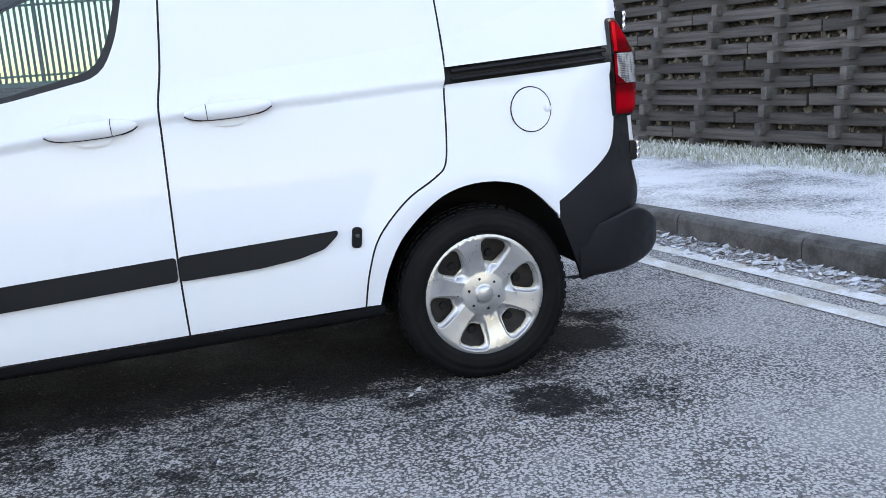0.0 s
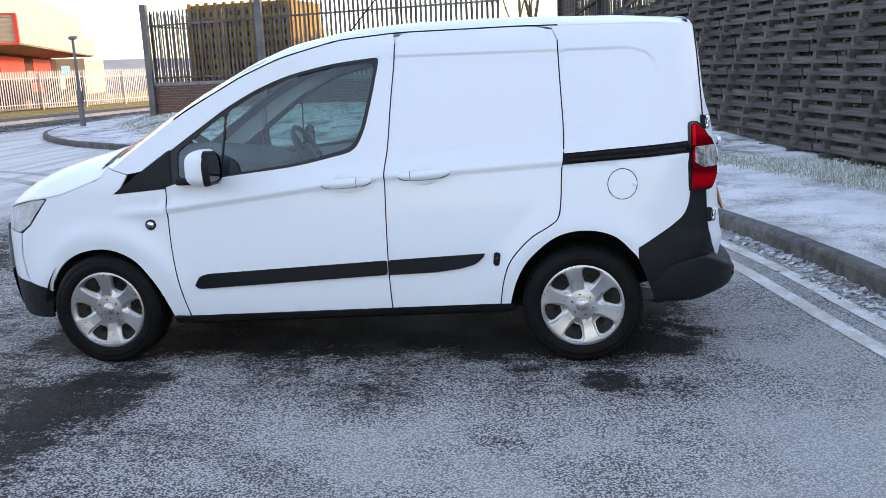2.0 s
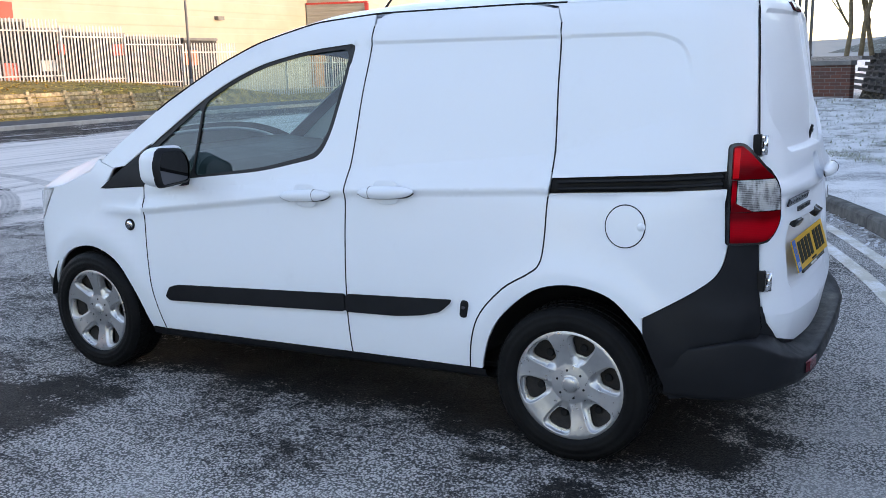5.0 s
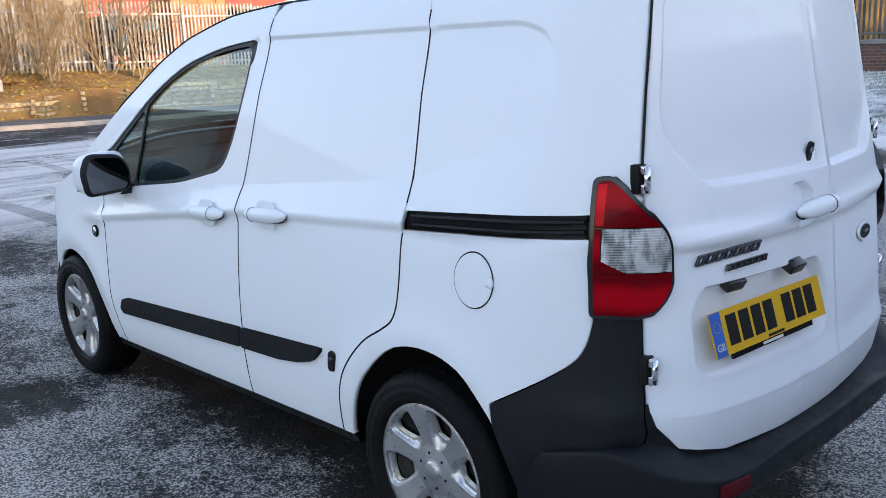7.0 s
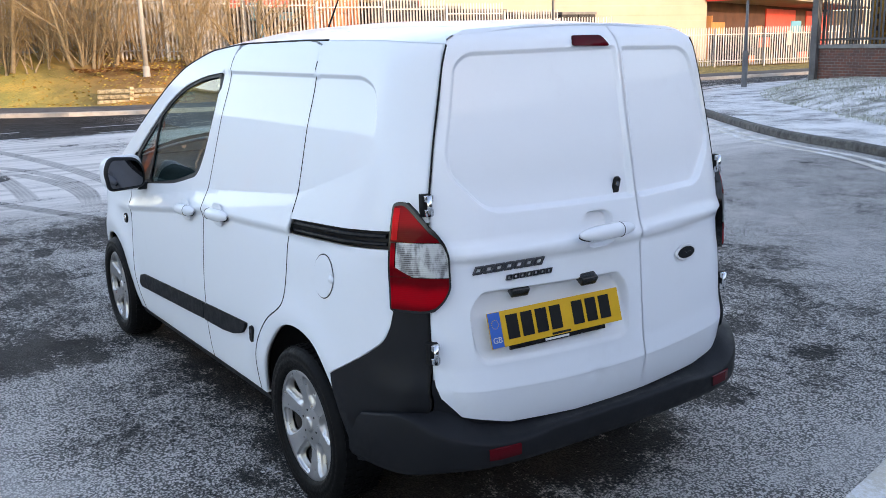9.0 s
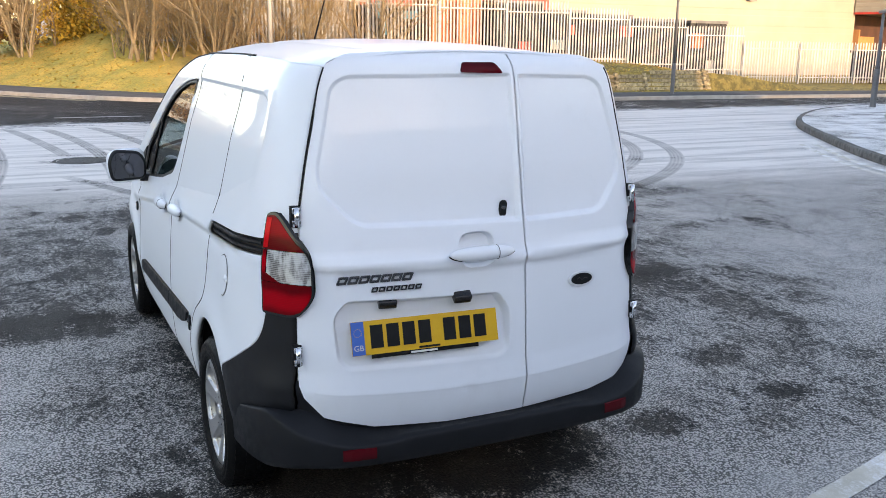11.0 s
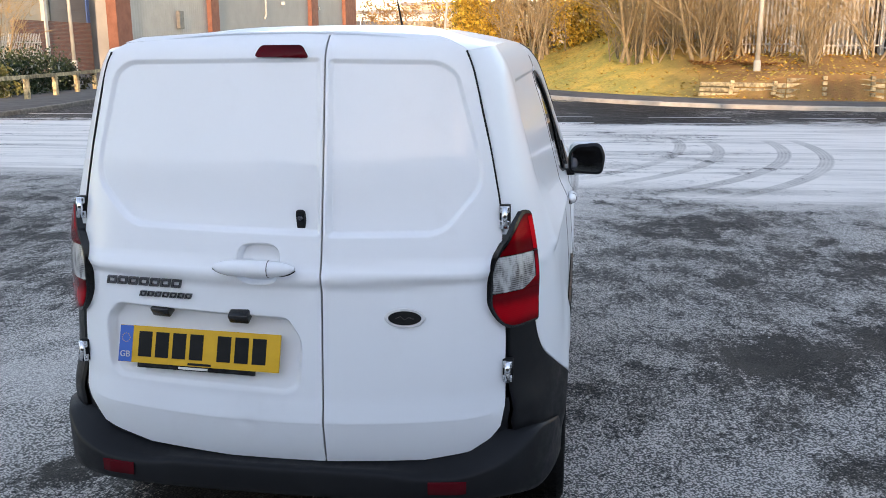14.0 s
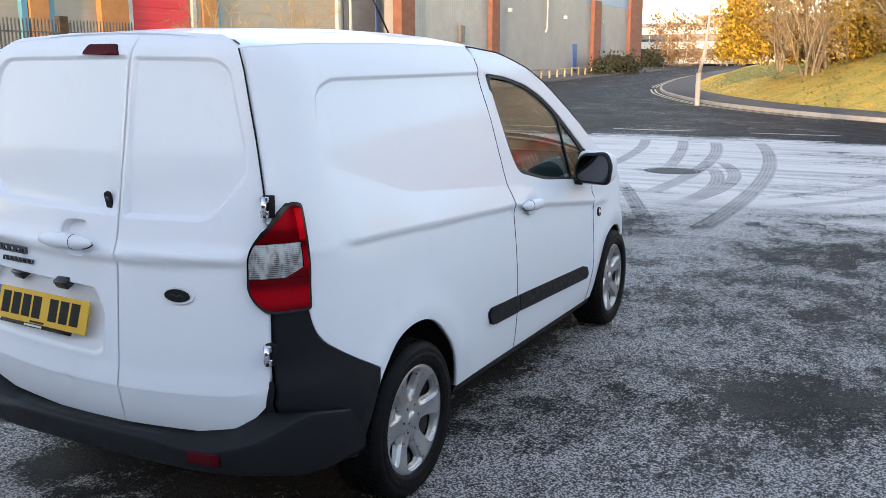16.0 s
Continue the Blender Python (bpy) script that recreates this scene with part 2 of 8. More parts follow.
def brick_material():
    n = Nodes("red_brick")
    x, y, z = n.xyz(n.local())
    cb = n.node("ShaderNodeCombineXYZ")
    n.put(cb.inputs[0], x)
    n.put(cb.inputs[1], z)
    bt = n.node("ShaderNodeTexBrick")
    n.put(bt.inputs["Vector"], cb.outputs[0])
    bt.inputs["Scale"].default_value = 1.0
    bt.inputs["Brick Width"].default_value, bt.inputs["Row Height"].default_value, bt.inputs["Mortar Size"].default_value = 0.225, 0.075, 0.006
    bt.inputs["Color1"].default_value, bt.inputs["Color2"].default_value, bt.inputs["Mortar"].default_value = rgb(0.20, 0.075, 0.05), rgb(0.12, 0.055, 0.045), rgb(0.22, 0.20, 0.18)
    n.set(color=n.mix(n.ramp(n.noise(3, 4), 0.35, 0.75, 0, 0.5), bt.outputs["Color"], rgb(0.10, 0.08, 0.07)), rough=0.9)
    n.bump(bt.outputs["Fac"], -0.4, 0.006)
    return n.m


def sheet_material(name, a, b, pitch=0.2, axis=0, depth=0.03, rough=0.45):
    """Profiled metal cladding: ribs across one local axis."""
    n = Nodes(name)
    c = n.xyz(n.local())[axis]
    rib = n.math("PINGPONG", c, pitch / 2)
    h = n.ramp(rib, pitch * 0.14, pitch * 0.24)
    n.set(color=n.mix(n.ramp(n.noise(0.6, 5, 0.6), 0.3, 0.75), a, b), rough=rough)
    n.bump(h, 0.8, depth)
    return n.m


def leaf_material(name, a, b, c):
    n = Nodes(name)
    isl = n.node("ShaderNodeNewGeometry").outputs["Random Per Island"]
    col = n.mix(n.ramp(isl, 0.0, 0.6), a, b)
    col = n.mix(n.ramp(isl, 0.75, 0.95), col, c)
    n.set(color=col, rough=0.75, spec=0.2)
    return n.m


def bank_material():
    """Golden grass at the corner, brown leaf litter under the trees further along."""
    n = Nodes("rough_grass_with_leaves")
    x, y, z = n.xyz(n.pos())
    fine, big = n.noise(9, 4, 0.7), n.noise(0.8, 4, 0.6)
    gold = n.mix(n.ramp(big, 0.35, 0.65), rgb(0.50, 0.42, 0.10), rgb(0.78, 0.54, 0.12))
    brown = n.mix(n.ramp(big, 0.35, 0.65), rgb(0.24, 0.12, 0.045), rgb(0.40, 0.22, 0.07))
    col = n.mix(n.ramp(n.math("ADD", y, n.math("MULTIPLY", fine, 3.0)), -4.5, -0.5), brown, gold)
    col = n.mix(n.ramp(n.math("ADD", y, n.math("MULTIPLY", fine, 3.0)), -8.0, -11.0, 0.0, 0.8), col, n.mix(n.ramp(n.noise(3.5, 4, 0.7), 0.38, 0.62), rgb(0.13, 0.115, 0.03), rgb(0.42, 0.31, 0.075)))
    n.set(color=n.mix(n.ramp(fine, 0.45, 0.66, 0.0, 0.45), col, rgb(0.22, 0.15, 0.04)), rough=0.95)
    n.bump(n.noise(24, 4, 0.7), 0.9, 0.04)
    return n.m


PAINT = paint_material()
PLASTIC = simple("black_grained_plastic", rgb(0.008, 0.0086, 0.0102), rgb(0.013, 0.0137, 0.0158), 3, 0.42, 0.56, 0.25, 900, 0.0006, spec=0.18)
GLOSS_BLACK = simple("gloss_black_trim", rgb(0.006, 0.006, 0.007), rgb(0.012, 0.012, 0.013), 5, 0.12, 0.25)
RUBBER = simple("tyre_rubber", rgb(0.004, 0.004, 0.0045), rgb(0.009, 0.0088, 0.0085), 10, 0.50, 0.75, 0.15, 200, 0.002, spec=0.12)
SEAL = simple("rubber_seal", rgb(0.008, 0.008, 0.009), rgb(0.015, 0.015, 0.016), 10, 0.5, 0.7)
LINER = simple("felt_wheel_arch_liner", rgb(0.004, 0.004, 0.0045), rgb(0.008, 0.008, 0.008), 12, 0.95, 1.0, 0.3, 120, 0.004)
SILVER = simple("silver_wheel_cover", rgb(0.46, 0.455, 0.455), rgb(0.56, 0.555, 0.55), 6, 0.27, 0.38, metal=0.8, coat=0.2)
STEEL = simple("rusty_brake_steel", rgb(0.012, 0.011, 0.010), rgb(0.040, 0.032, 0.028), 20, 0.6, 0.85, metal=0.2)
CHROME = simple("chrome", rgb(0.62, 0.63, 0.65), rgb(0.70, 0.71, 0.72), 8, 0.10, 0.2, metal=1.0)
# paler than CHROME: the badge rim's bright reflection is put into the colour
SATIN = simple("pale_reflection_metal", rgb(0.70, 0.70, 0.71), rgb(0.78, 0.78, 0.78), 8, 0.35, 0.45, metal=0.3)
GLASS = glass_material("tinted_glass", rgb(0.46, 0.65, 0.61))
CLEAR = glass_material("clear_glass", rgb(0.85, 0.88, 0.88))
MIRROR = simple("mirror_glass", rgb(0.10, 0.10, 0.11), rgb(0.11, 0.11, 0.12), 2, 0.03, 0.05, metal=1.0)


def lens_material(name, col, dark, cloud=0.06):
    n = Nodes(name)
    x, y, z = n.xyz(n.pos())
    ribs = n.ramp(n.math("PINGPONG", z, 0.0028), 0.0006, 0.0022, 0.0, 0.22)
    n.set(color=n.mix(n.math("MULTIPLY", ribs, 0.6), n.mix(n.ramp(n.math("PINGPONG", n.math("ADD", z, n.math("MULTIPLY", n.noise(9, 2), 0.03)), cloud), cloud * 0.25, cloud * 0.85), dark, col), dark), rough=0.05, spec=0.09)
    n.bump(ribs, 0.15, 0.002)
    return n.m


def reflector_material():
    """Clear lens over a stepped grey reflector."""
    n = Nodes("clear_lamp_lens")
    x, y, z = n.xyz(n.pos())
    ribs = n.ramp(n.math("PINGPONG", z, 0.0030), 0.0006, 0.0024, 0.0, 1.0)
    blot = n.noise(34, 3, 0.6, None, (1, 1, 0.5))
    col = n.mix(n.ramp(blot, 0.36, 0.62), rgb(0.10, 0.095, 0.095), rgb(0.50, 0.50, 0.495))
    col = n.mix(n.math("MULTIPLY", ribs, 0.35), col, rgb(0.62, 0.62, 0.615))
    n.set(color=col, rough=0.06, spec=0.4, metal=0.25)
    n.bump(ribs, 0.2, 0.002)
    return n.m


LENS_RED = lens_material("red_lamp_lens", rgb(0.42, 0.002, 0.007), rgb(0.13, 0.001, 0.003), 0.060)
LENS_BRIGHT = lens_material("bright_red_lens", rgb(0.85, 0.010, 0.015), rgb(0.6, 0.004, 0.008), 0.06)
LENS_CLEAR = reflector_material()
LENS_DARK_RED = lens_material("dark_red_reflector", rgb(0.10, 0.004, 0.008), rgb(0.05, 0.003, 0.005))
HEAD = simple("headlamp_reflector", rgb(0.42, 0.42, 0.42), rgb(0.70, 0.70, 0.69), 18, 0.1, 0.25, metal=0.15, coat=1.0)
PLATE_YELLOW = simple("yellow_reflective_plate", rgb(0.66, 0.35, 0.006), rgb(0.72, 0.39, 0.010), 12, 0.35, 0.45)
PLATE_BLUE = simple("blue_plate_band", rgb(0.010, 0.10, 0.42), rgb(0.012, 0.12, 0.46), 12, 0.35)
INK = simple("black_lettering", rgb(0.008, 0.008, 0.009), rgb(0.014, 0.014, 0.014), 12, 0.5, spec=0.15)
PALE_INK = simple("pale_lettering", rgb(0.55, 0.55, 0.5), rgb(0.62, 0.6, 0.55), 12, 0.4)
TRIM_GREY = simple("dark_chrome_lettering", rgb(0.09, 0.09, 0.10), rgb(0.14, 0.14, 0.15), 9, 0.18, 0.28, metal=0.9)
CABIN = simple("grey_cabin_plastic", rgb(0.030, 0.032, 0.036), rgb(0.055, 0.058, 0.062), 6, 0.6, 0.8, 0.2, 300, 0.001)
SEAT = simple("dark_seat_fabric", rgb(0.025, 0.027, 0.032), rgb(0.05, 0.052, 0.06), 14, 0.9, 1.0, 0.3, 500, 0.001)

TRACKS = ((8.33, 32.82, 33.58, 0.13, 5.4, 16.4, None), (10.04, 25.5, 25.2, 0.13, 7.8, 16.2, None), (5.44, 48.49, 48.02, 0.12, 10.8, 16.4, None), (8.75, 7.01, 7.25, 0.11, 7.3, 11.5, None),
          (9.27, 6.8, 7.18, 0.11, 7.2, 12.4, None), (10.36, 24.05, 22.34, 0.12, 7.2, 16.4, None), (-6.23, 46.81, 46.95, 0.10, 7.0, 13.6, None), (-25.31, 87.81, 93.38, 0.10, 5.6, 9.2, None),
          (2.9, 4.4, 2.85, 0.10, 0.35, 2.4, None, 0.35), (1.3, 40.0, 38.77, 0.09, 0.4, 2.2, None, 0.3), (13.36, -0.91, 9.01, 0.13, 4.3, 13.6, -3.9), (14.1, -0.07, 9.49, 0.13, 4.8, 13.6, -3.7), (14.93, 0.24, 9.32, 0.12, 6.0, 13.4, -3.7), (13.47, -0.49, 7.12, 0.12, 7.0, 13.0, -3.9), (-1.09, -7.25, 8.6, 0.13, 6.6, 8.6, -4.2, 0.6),
          (12.38, 3.27, 7.96, 0.12, 6.6, 13.8, -1.6, 0.8), (12.79, 3.74, 7.92, 0.12, 6.8, 13.8, -1.3, 0.8), (12.36, 3.32, 6.46, 0.11, 7.4, 13.8, -1.1, 0.7), (12.96, 4.76, 7.36, 0.11, 7.8, 13.8, -1.0, 0.7))
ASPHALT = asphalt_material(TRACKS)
PAVING = frosty("frosted_pavement", rgb(0.06, 0.058, 0.056), rgb(0.11, 0.107, 0.104), 0.78, 1.1, 0.6, 0.55)
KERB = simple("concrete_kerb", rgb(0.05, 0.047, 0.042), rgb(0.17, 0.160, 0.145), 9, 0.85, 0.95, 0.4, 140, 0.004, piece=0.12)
# KERB made paler, with the far corner's sunlight in its colour
KERB_SUN = simple("sunlit_concrete_kerb", rgb(0.30, 0.28, 0.25), rgb(0.42, 0.39, 0.35), 5, 0.85, 0.95, 0.4, 140, 0.004, piece=0.1)
FROST_SOIL = frosty("frosted_verge_soil", rgb(0.06, 0.06, 0.045), rgb(0.12, 0.12, 0.09), 0.35, 2.5)
FROST_LAWN = frosty("frosted_lawn", rgb(0.09, 0.088, 0.066), rgb(0.20, 0.195, 0.155), 0.72, 1.6, 0.8)
LAWN_SUN = bank_material()
# darkened so that the gaps between the crib timbers look shaded
SOIL = simple("dark_stony_soil", rgb(0.018, 0.015, 0.012), rgb(0.09, 0.075, 0.058), 9, 0.95, 1.0, 1.0, 26, 0.05)
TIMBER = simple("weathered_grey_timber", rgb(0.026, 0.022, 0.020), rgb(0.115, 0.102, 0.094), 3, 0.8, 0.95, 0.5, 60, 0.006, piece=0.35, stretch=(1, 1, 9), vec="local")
# TIMBER made lighter: light caught by the header ends, put into the colour
TIMBER_END = simple("lit_grey_timber_ends", rgb(0.045, 0.040, 0.037), rgb(0.135, 0.122, 0.113), 9, 0.85, 0.95, 0.5, 80, 0.004, piece=0.3)
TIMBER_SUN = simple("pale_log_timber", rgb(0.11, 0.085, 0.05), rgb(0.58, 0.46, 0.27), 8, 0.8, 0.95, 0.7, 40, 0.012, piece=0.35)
LINE_PAINT = frosty("worn_road_paint", rgb(0.50, 0.46, 0.38), rgb(0.62, 0.57, 0.48), 0.60, 3.0, 0.3)
LINE_YELLOW = simple("faded_yellow_road_paint", rgb(0.48, 0.40, 0.24), rgb(0.58, 0.50, 0.33), 6, 0.8)
LINE_WHITE = simple("worn_white_road_paint", rgb(0.34, 0.34, 0.34), rgb(0.55, 0.55, 0.55), 4, 0.8)
BRICK = brick_material()
COPING = simple("concrete_coping", rgb(0.16, 0.15, 0.14), rgb(0.28, 0.27, 0.25), 3, 0.85, 0.95, 0.3, 60)
GALV_DARK = simple("dull_galvanised_steel", rgb(0.085, 0.085, 0.085), rgb(0.17, 0.165, 0.16), 2, 0.5, 0.7, metal=0.5, piece=0.2)
GALV = simple("pale_galvanised_steel", rgb(0.36, 0.355, 0.35), rgb(0.50, 0.49, 0.475), 2, 0.5, 0.65, metal=0.25, piece=0.12)
LAMP_POST = simple("grey_painted_steel", rgb(0.10, 0.10, 0.105), rgb(0.17, 0.17, 0.175), 2, 0.5, 0.7)
POLE_PALE = simple("pale_concrete_pole", rgb(0.32, 0.30, 0.27), rgb(0.43, 0.41, 0.37), 2, 0.7, 0.85)
YELLOW_RUST = simple("rusty_yellow_steel", rgb(0.38, 0.20, 0.012), rgb(0.14, 0.06, 0.02), 2.0, 0.6, 0.85, 0.3, 30)
RUST_DARK = simple("dark_rusty_steel", rgb(0.03, 0.02, 0.012), rgb(0.08, 0.045, 0.02), 3, 0.8)
BARK = simple("bare_tree_bark", rgb(0.17, 0.125, 0.075), rgb(0.33, 0.255, 0.155), 8, 0.9, 1.0, 0.5, 40, 0.01)
TWIG = simple("bare_twigs", rgb(0.25, 0.165, 0.08), rgb(0.40, 0.29, 0.15), 4, 0.9)
LEAF_GOLD = leaf_material("golden_autumn_leaves", rgb(0.34, 0.19, 0.022), rgb(0.58, 0.38, 0.06), rgb(0.16, 0.13, 0.03))
LEAF_RUST = leaf_material("rusty_autumn_leaves", rgb(0.28, 0.16, 0.08), rgb(0.20, 0.12, 0.06), rgb(0.34, 0.22, 0.09))
LEAF_DARK = leaf_material("dark_evergreen_leaves", rgb(0.020, 0.035, 0.018), rgb(0.045, 0.065, 0.03), rgb(0.22, 0.24, 0.22))
LEAF_HEDGE = leaf_material("dark_hedge_leaves", rgb(0.022, 0.028, 0.02), rgb(0.045, 0.05, 0.03), rgb(0.07, 0.06, 0.035))
GRASS_FROST = leaf_material("frosted_grass_blades", rgb(0.30, 0.31, 0.22), rgb(0.55, 0.56, 0.49), rgb(0.80, 0.80, 0.78))
GRASS_DRY = leaf_material("dry_grass_and_leaves", rgb(0.74, 0.50, 0.10), rgb(0.46, 0.36, 0.09), rgb(0.66, 0.34, 0.07))
LEAF_FROST = leaf_material("frosted_fallen_leaves", rgb(0.42, 0.41, 0.40), rgb(0.72, 0.72, 0.73), rgb(0.20, 0.16, 0.12))
CREAM = sheet_material("cream_cladding", rgb(0.292, 0.258, 0.202), rgb(0.331, 0.292, 0.232), 0.9, 2, 0.012)
CREAM_RIB = sheet_material("cream_louvre_cladding", rgb(0.30, 0.26, 0.20), rgb(0.36, 0.31, 0.245), 0.28, 2, 0.05)
RED_PAINT = simple("red_painted_steel", rgb(0.46, 0.03, 0.02), rgb(0.54, 0.05, 0.03), 0.8, 0.5, 0.6)
RED_DOOR = sheet_material("bright_red_door", rgb(0.58, 0.008, 0.022), rgb(0.64, 0.012, 0.03), 0.6, 2, 0.01)
ORANGE_BRICK = simple("orange_brick_pier", rgb(0.36, 0.15, 0.05), rgb(0.44, 0.20, 0.07), 2, 0.85, 0.95, 0.3, 40)
BRICK_PIER = simple("brown_brick_pier", rgb(0.16, 0.065, 0.045), rgb(0.23, 0.10, 0.07), 2, 0.9, 1.0, 0.3, 30)
SHED_GREY = sheet_material("grey_shed_cladding", rgb(0.224, 0.224, 0.228), rgb(0.284, 0.284, 0.288), 0.35, 0, 0.02)
SHED_PLAIN = simple("grey_composite_cladding", rgb(0.189, 0.189, 0.198), rgb(0.241, 0.241, 0.249), 0.5, 0.5, 0.6)
SHED_BLUE = simple("blue_fascia_cladding", rgb(0.10, 0.19, 0.34), rgb(0.13, 0.22, 0.38), 0.5, 0.45, 0.55)
SHUTTER = sheet_material("grey_roller_shutter", rgb(0.10, 0.10, 0.105), rgb(0.135, 0.135, 0.14), 0.5, 2, 0.012)
BLUE_DOOR = simple("blue_painted_door", rgb(0.02, 0.06, 0.19), rgb(0.03, 0.08, 0.23), 2, 0.5)
WHITE_WALL = simple("white_rendered_wall", rgb(0.46, 0.45, 0.42), rgb(0.54, 0.53, 0.50), 0.6, 0.7)
DARK_GLASS = simple("dark_window_glazing", rgb(0.03, 0.04, 0.05), rgb(0.06, 0.07, 0.09), 0.5, 0.08, 0.15)
# soffit colour carries the shade under the canopy
SHADE_WALL = simple("shaded_grey_soffit", rgb(0.20, 0.17, 0.14), rgb(0.26, 0.22, 0.19), 0.5, 0.8)
TEAL = simple("teal_painted_trim", rgb(0.06, 0.22, 0.30), rgb(0.08, 0.26, 0.34), 1, 0.5)
ROOF_GREY = simple("grey_roof_sheet", rgb(0.18, 0.18, 0.185), rgb(0.25, 0.25, 0.255), 0.5, 0.6)
FAR_HILL = simple("hazy_far_hillside", rgb(0.22, 0.25, 0.27), rgb(0.30, 0.31, 0.30), 0.01, 1.0)

# ---- mesh tools ----
from mathutils.geometry import delaunay_2d_cdt


def finish(bm, name, material, smooth=False):
    me = bpy.data.meshes.new(name)
    bm.to_mesh(me)
    bm.free()
    me.materials.append(material)
    if smooth:
        me.shade_smooth()
    return me


def part(name, bm, material, parent, label="", smooth=False):
    """Links a bmesh (or a mesh) as one mesh object under a thing or a part."""
    me = bm if isinstance(bm, bpy.types.Mesh) else finish(bm, name, material, smooth)
    ob = new(name, me)
    ob.parent = parent
    if label:
        ob["label"] = label
    return ob


def thing(name, label, category, group="", kind="", at=None):
    ob = new(name)
    ob.empty_display_size = 0.1
    if at is not None:
        ob.matrix_basis = at
    return tagged(ob, label, category, group, kind)


def mesh_thing(name, bm, material, label, category, group="", kind="", smooth=False):
    return tagged(new(name, finish(bm, name, material, smooth)), label, category, group, kind)


def box(bm, x0, x1, y0, y1, z0, z1, bevel=0.0, m=None):
    """A box, with bevelled edges if asked, added to bm."""
    r = bmesh.ops.create_cube(bm, size=1.0)
    vs = r["verts"]
    bmesh.ops.scale(bm, vec=(x1 - x0, y1 - y0, z1 - z0), verts=vs)
    bmesh.ops.translate(bm, vec=((x0 + x1) / 2, (y0 + y1) / 2, (z0 + z1) / 2), verts=vs)
    if bevel:
        es = list({e for v in vs for e in v.link_edges})
        g = bmesh.ops.bevel(bm, geom=es, offset=bevel, segments=2, affect="EDGES", profile=0.6)
        vs = list({v for f in g["faces"] for v in f.verts} | {v for v in vs if v.is_valid})
    if m is not None:
        bmesh.ops.transform(bm, matrix=m, verts=vs)
    return vs


def boxed(x0, x1, y0, y1, z0, z1, bevel=0.0):
    bm = bmesh.new()
    box(bm, x0, x1, y0, y1, z0, z1, bevel)
    return bm


def tube(bm, pts, radii, sides=8, caps=True):
    """A tapered tube along points."""
    rings = []
    n = len(pts)
    for i, p in enumerate(pts):
        p = Vector(p)
        a, b = Vector(pts[max(0, i - 1)]), Vector(pts[min(n - 1, i + 1)])
        d = (b - a).normalized()
        u = d.orthogonal().normalized() if i == 0 else (rings[-1][1] - d * d.dot(rings[-1][1])).normalized()
        w = d.cross(u)
        r = radii[i] if isinstance(radii, (list, tuple)) else radii
        rings.append(([bm.verts.new(p + (u * math.cos(k * math.tau / sides) + w * math.sin(k * math.tau / sides)) * r) for k in range(sides)], u))
    for (a, _), (b, _) in zip(rings, rings[1:]):
        for k in range(sides):
            bm.faces.new((a[k], a[(k + 1) % sides], b[(k + 1) % sides], b[k]))
    if caps:
        bm.faces.new(rings[0][0][::-1])
        bm.faces.new(rings[-1][0])


def lathe(bm, profile, segs, centre, closed=False):
    """Profile of (radius, y) turned about the y axis through centre."""
    c = Vector(centre)
    rings = [[bm.verts.new(c + Vector((r * math.cos(k * math.tau / segs), y, r * math.sin(k * math.tau / segs)))) for k in range(segs)] for r, y in profile]
    pairs = list(zip(rings, rings[1:])) + ([(rings[-1], rings[0])] if closed else [])
    for a, b in pairs:
        for k in range(segs):
            bm.faces.new((a[k], a[(k + 1) % segs], b[(k + 1) % segs], b[k]))


def resample(pts, step, closed=True):
    out = []
    n = len(pts)
    for i in range(n if closed else n - 1):
        a, b = np.array(pts[i], float), np.array(pts[(i + 1) % n], float)
        k = max(1, int(np.ceil(np.linalg.norm(b - a) / step)))
        out += [tuple(a + (b - a) * j / k) for j in range(k)]
    if not closed:
        out.append(tuple(pts[-1]))
    return out


def smooth_line(pts, closed=False, k=6):
    """Catmull-Rom curve through points."""
    p = [np.array(q, float) for q in pts]
    n = len(p)
    out = []
    for i in range(n if closed else n - 1):
        a, b, c, d = (p[(i - 1) % n], p[i], p[(i + 1) % n], p[(i + 2) % n]) if closed else (p[max(0, i - 1)], p[i], p[i + 1], p[min(n - 1, i + 2)])
        for j in range(k):
            t = j / k
            out.append(tuple(0.5 * (2 * b + (c - a) * t + (2 * a - 5 * b + 4 * c - d) * t * t + (3 * b - a - 3 * c + d) * t ** 3)))
    if not closed:
        out.append(tuple(p[-1]))
    return out


def rounded(pts, r, k=4):
    """Polygon with its corners rounded; r is one radius or one for each corner."""
    out = []
    n = len(pts)
    for i in range(n):
        a, b, c = (np.array(pts[j % n], float) for j in (i - 1, i, i + 1))
        ri = r[i] if isinstance(r, (list, tuple)) else r
        la, lc = np.linalg.norm(a - b), np.linalg.norm(c - b)
        d = min(ri, la * 0.45, lc * 0.45)
        p, q = b + (a - b) / la * d, b + (c - b) / lc * d
        for j in range(k + 1):
            t = j / k
            out.append(tuple((1 - t) ** 2 * p + 2 * t * (1 - t) * b + t * t * q))
    return out


def shrink(pts, d):
    """Polygon moved inwards by d (outwards if negative)."""
    p = np.array(pts, float)
    area = 0.5 * np.sum(p[:, 0] * np.roll(p[:, 1], -1) - np.roll(p[:, 0], -1) * p[:, 1])
    e = np.roll(p, -1, 0) - p
    e /= np.linalg.norm(e, axis=1)[:, None] + 1e-12
    nrm = np.stack([-e[:, 1], e[:, 0]], 1) * (1 if area > 0 else -1)
    b = nrm + np.roll(nrm, 1, 0)
    b /= np.maximum((b * nrm).sum(1), 0.5)[:, None]
    return [tuple(v) for v in p + b * d]


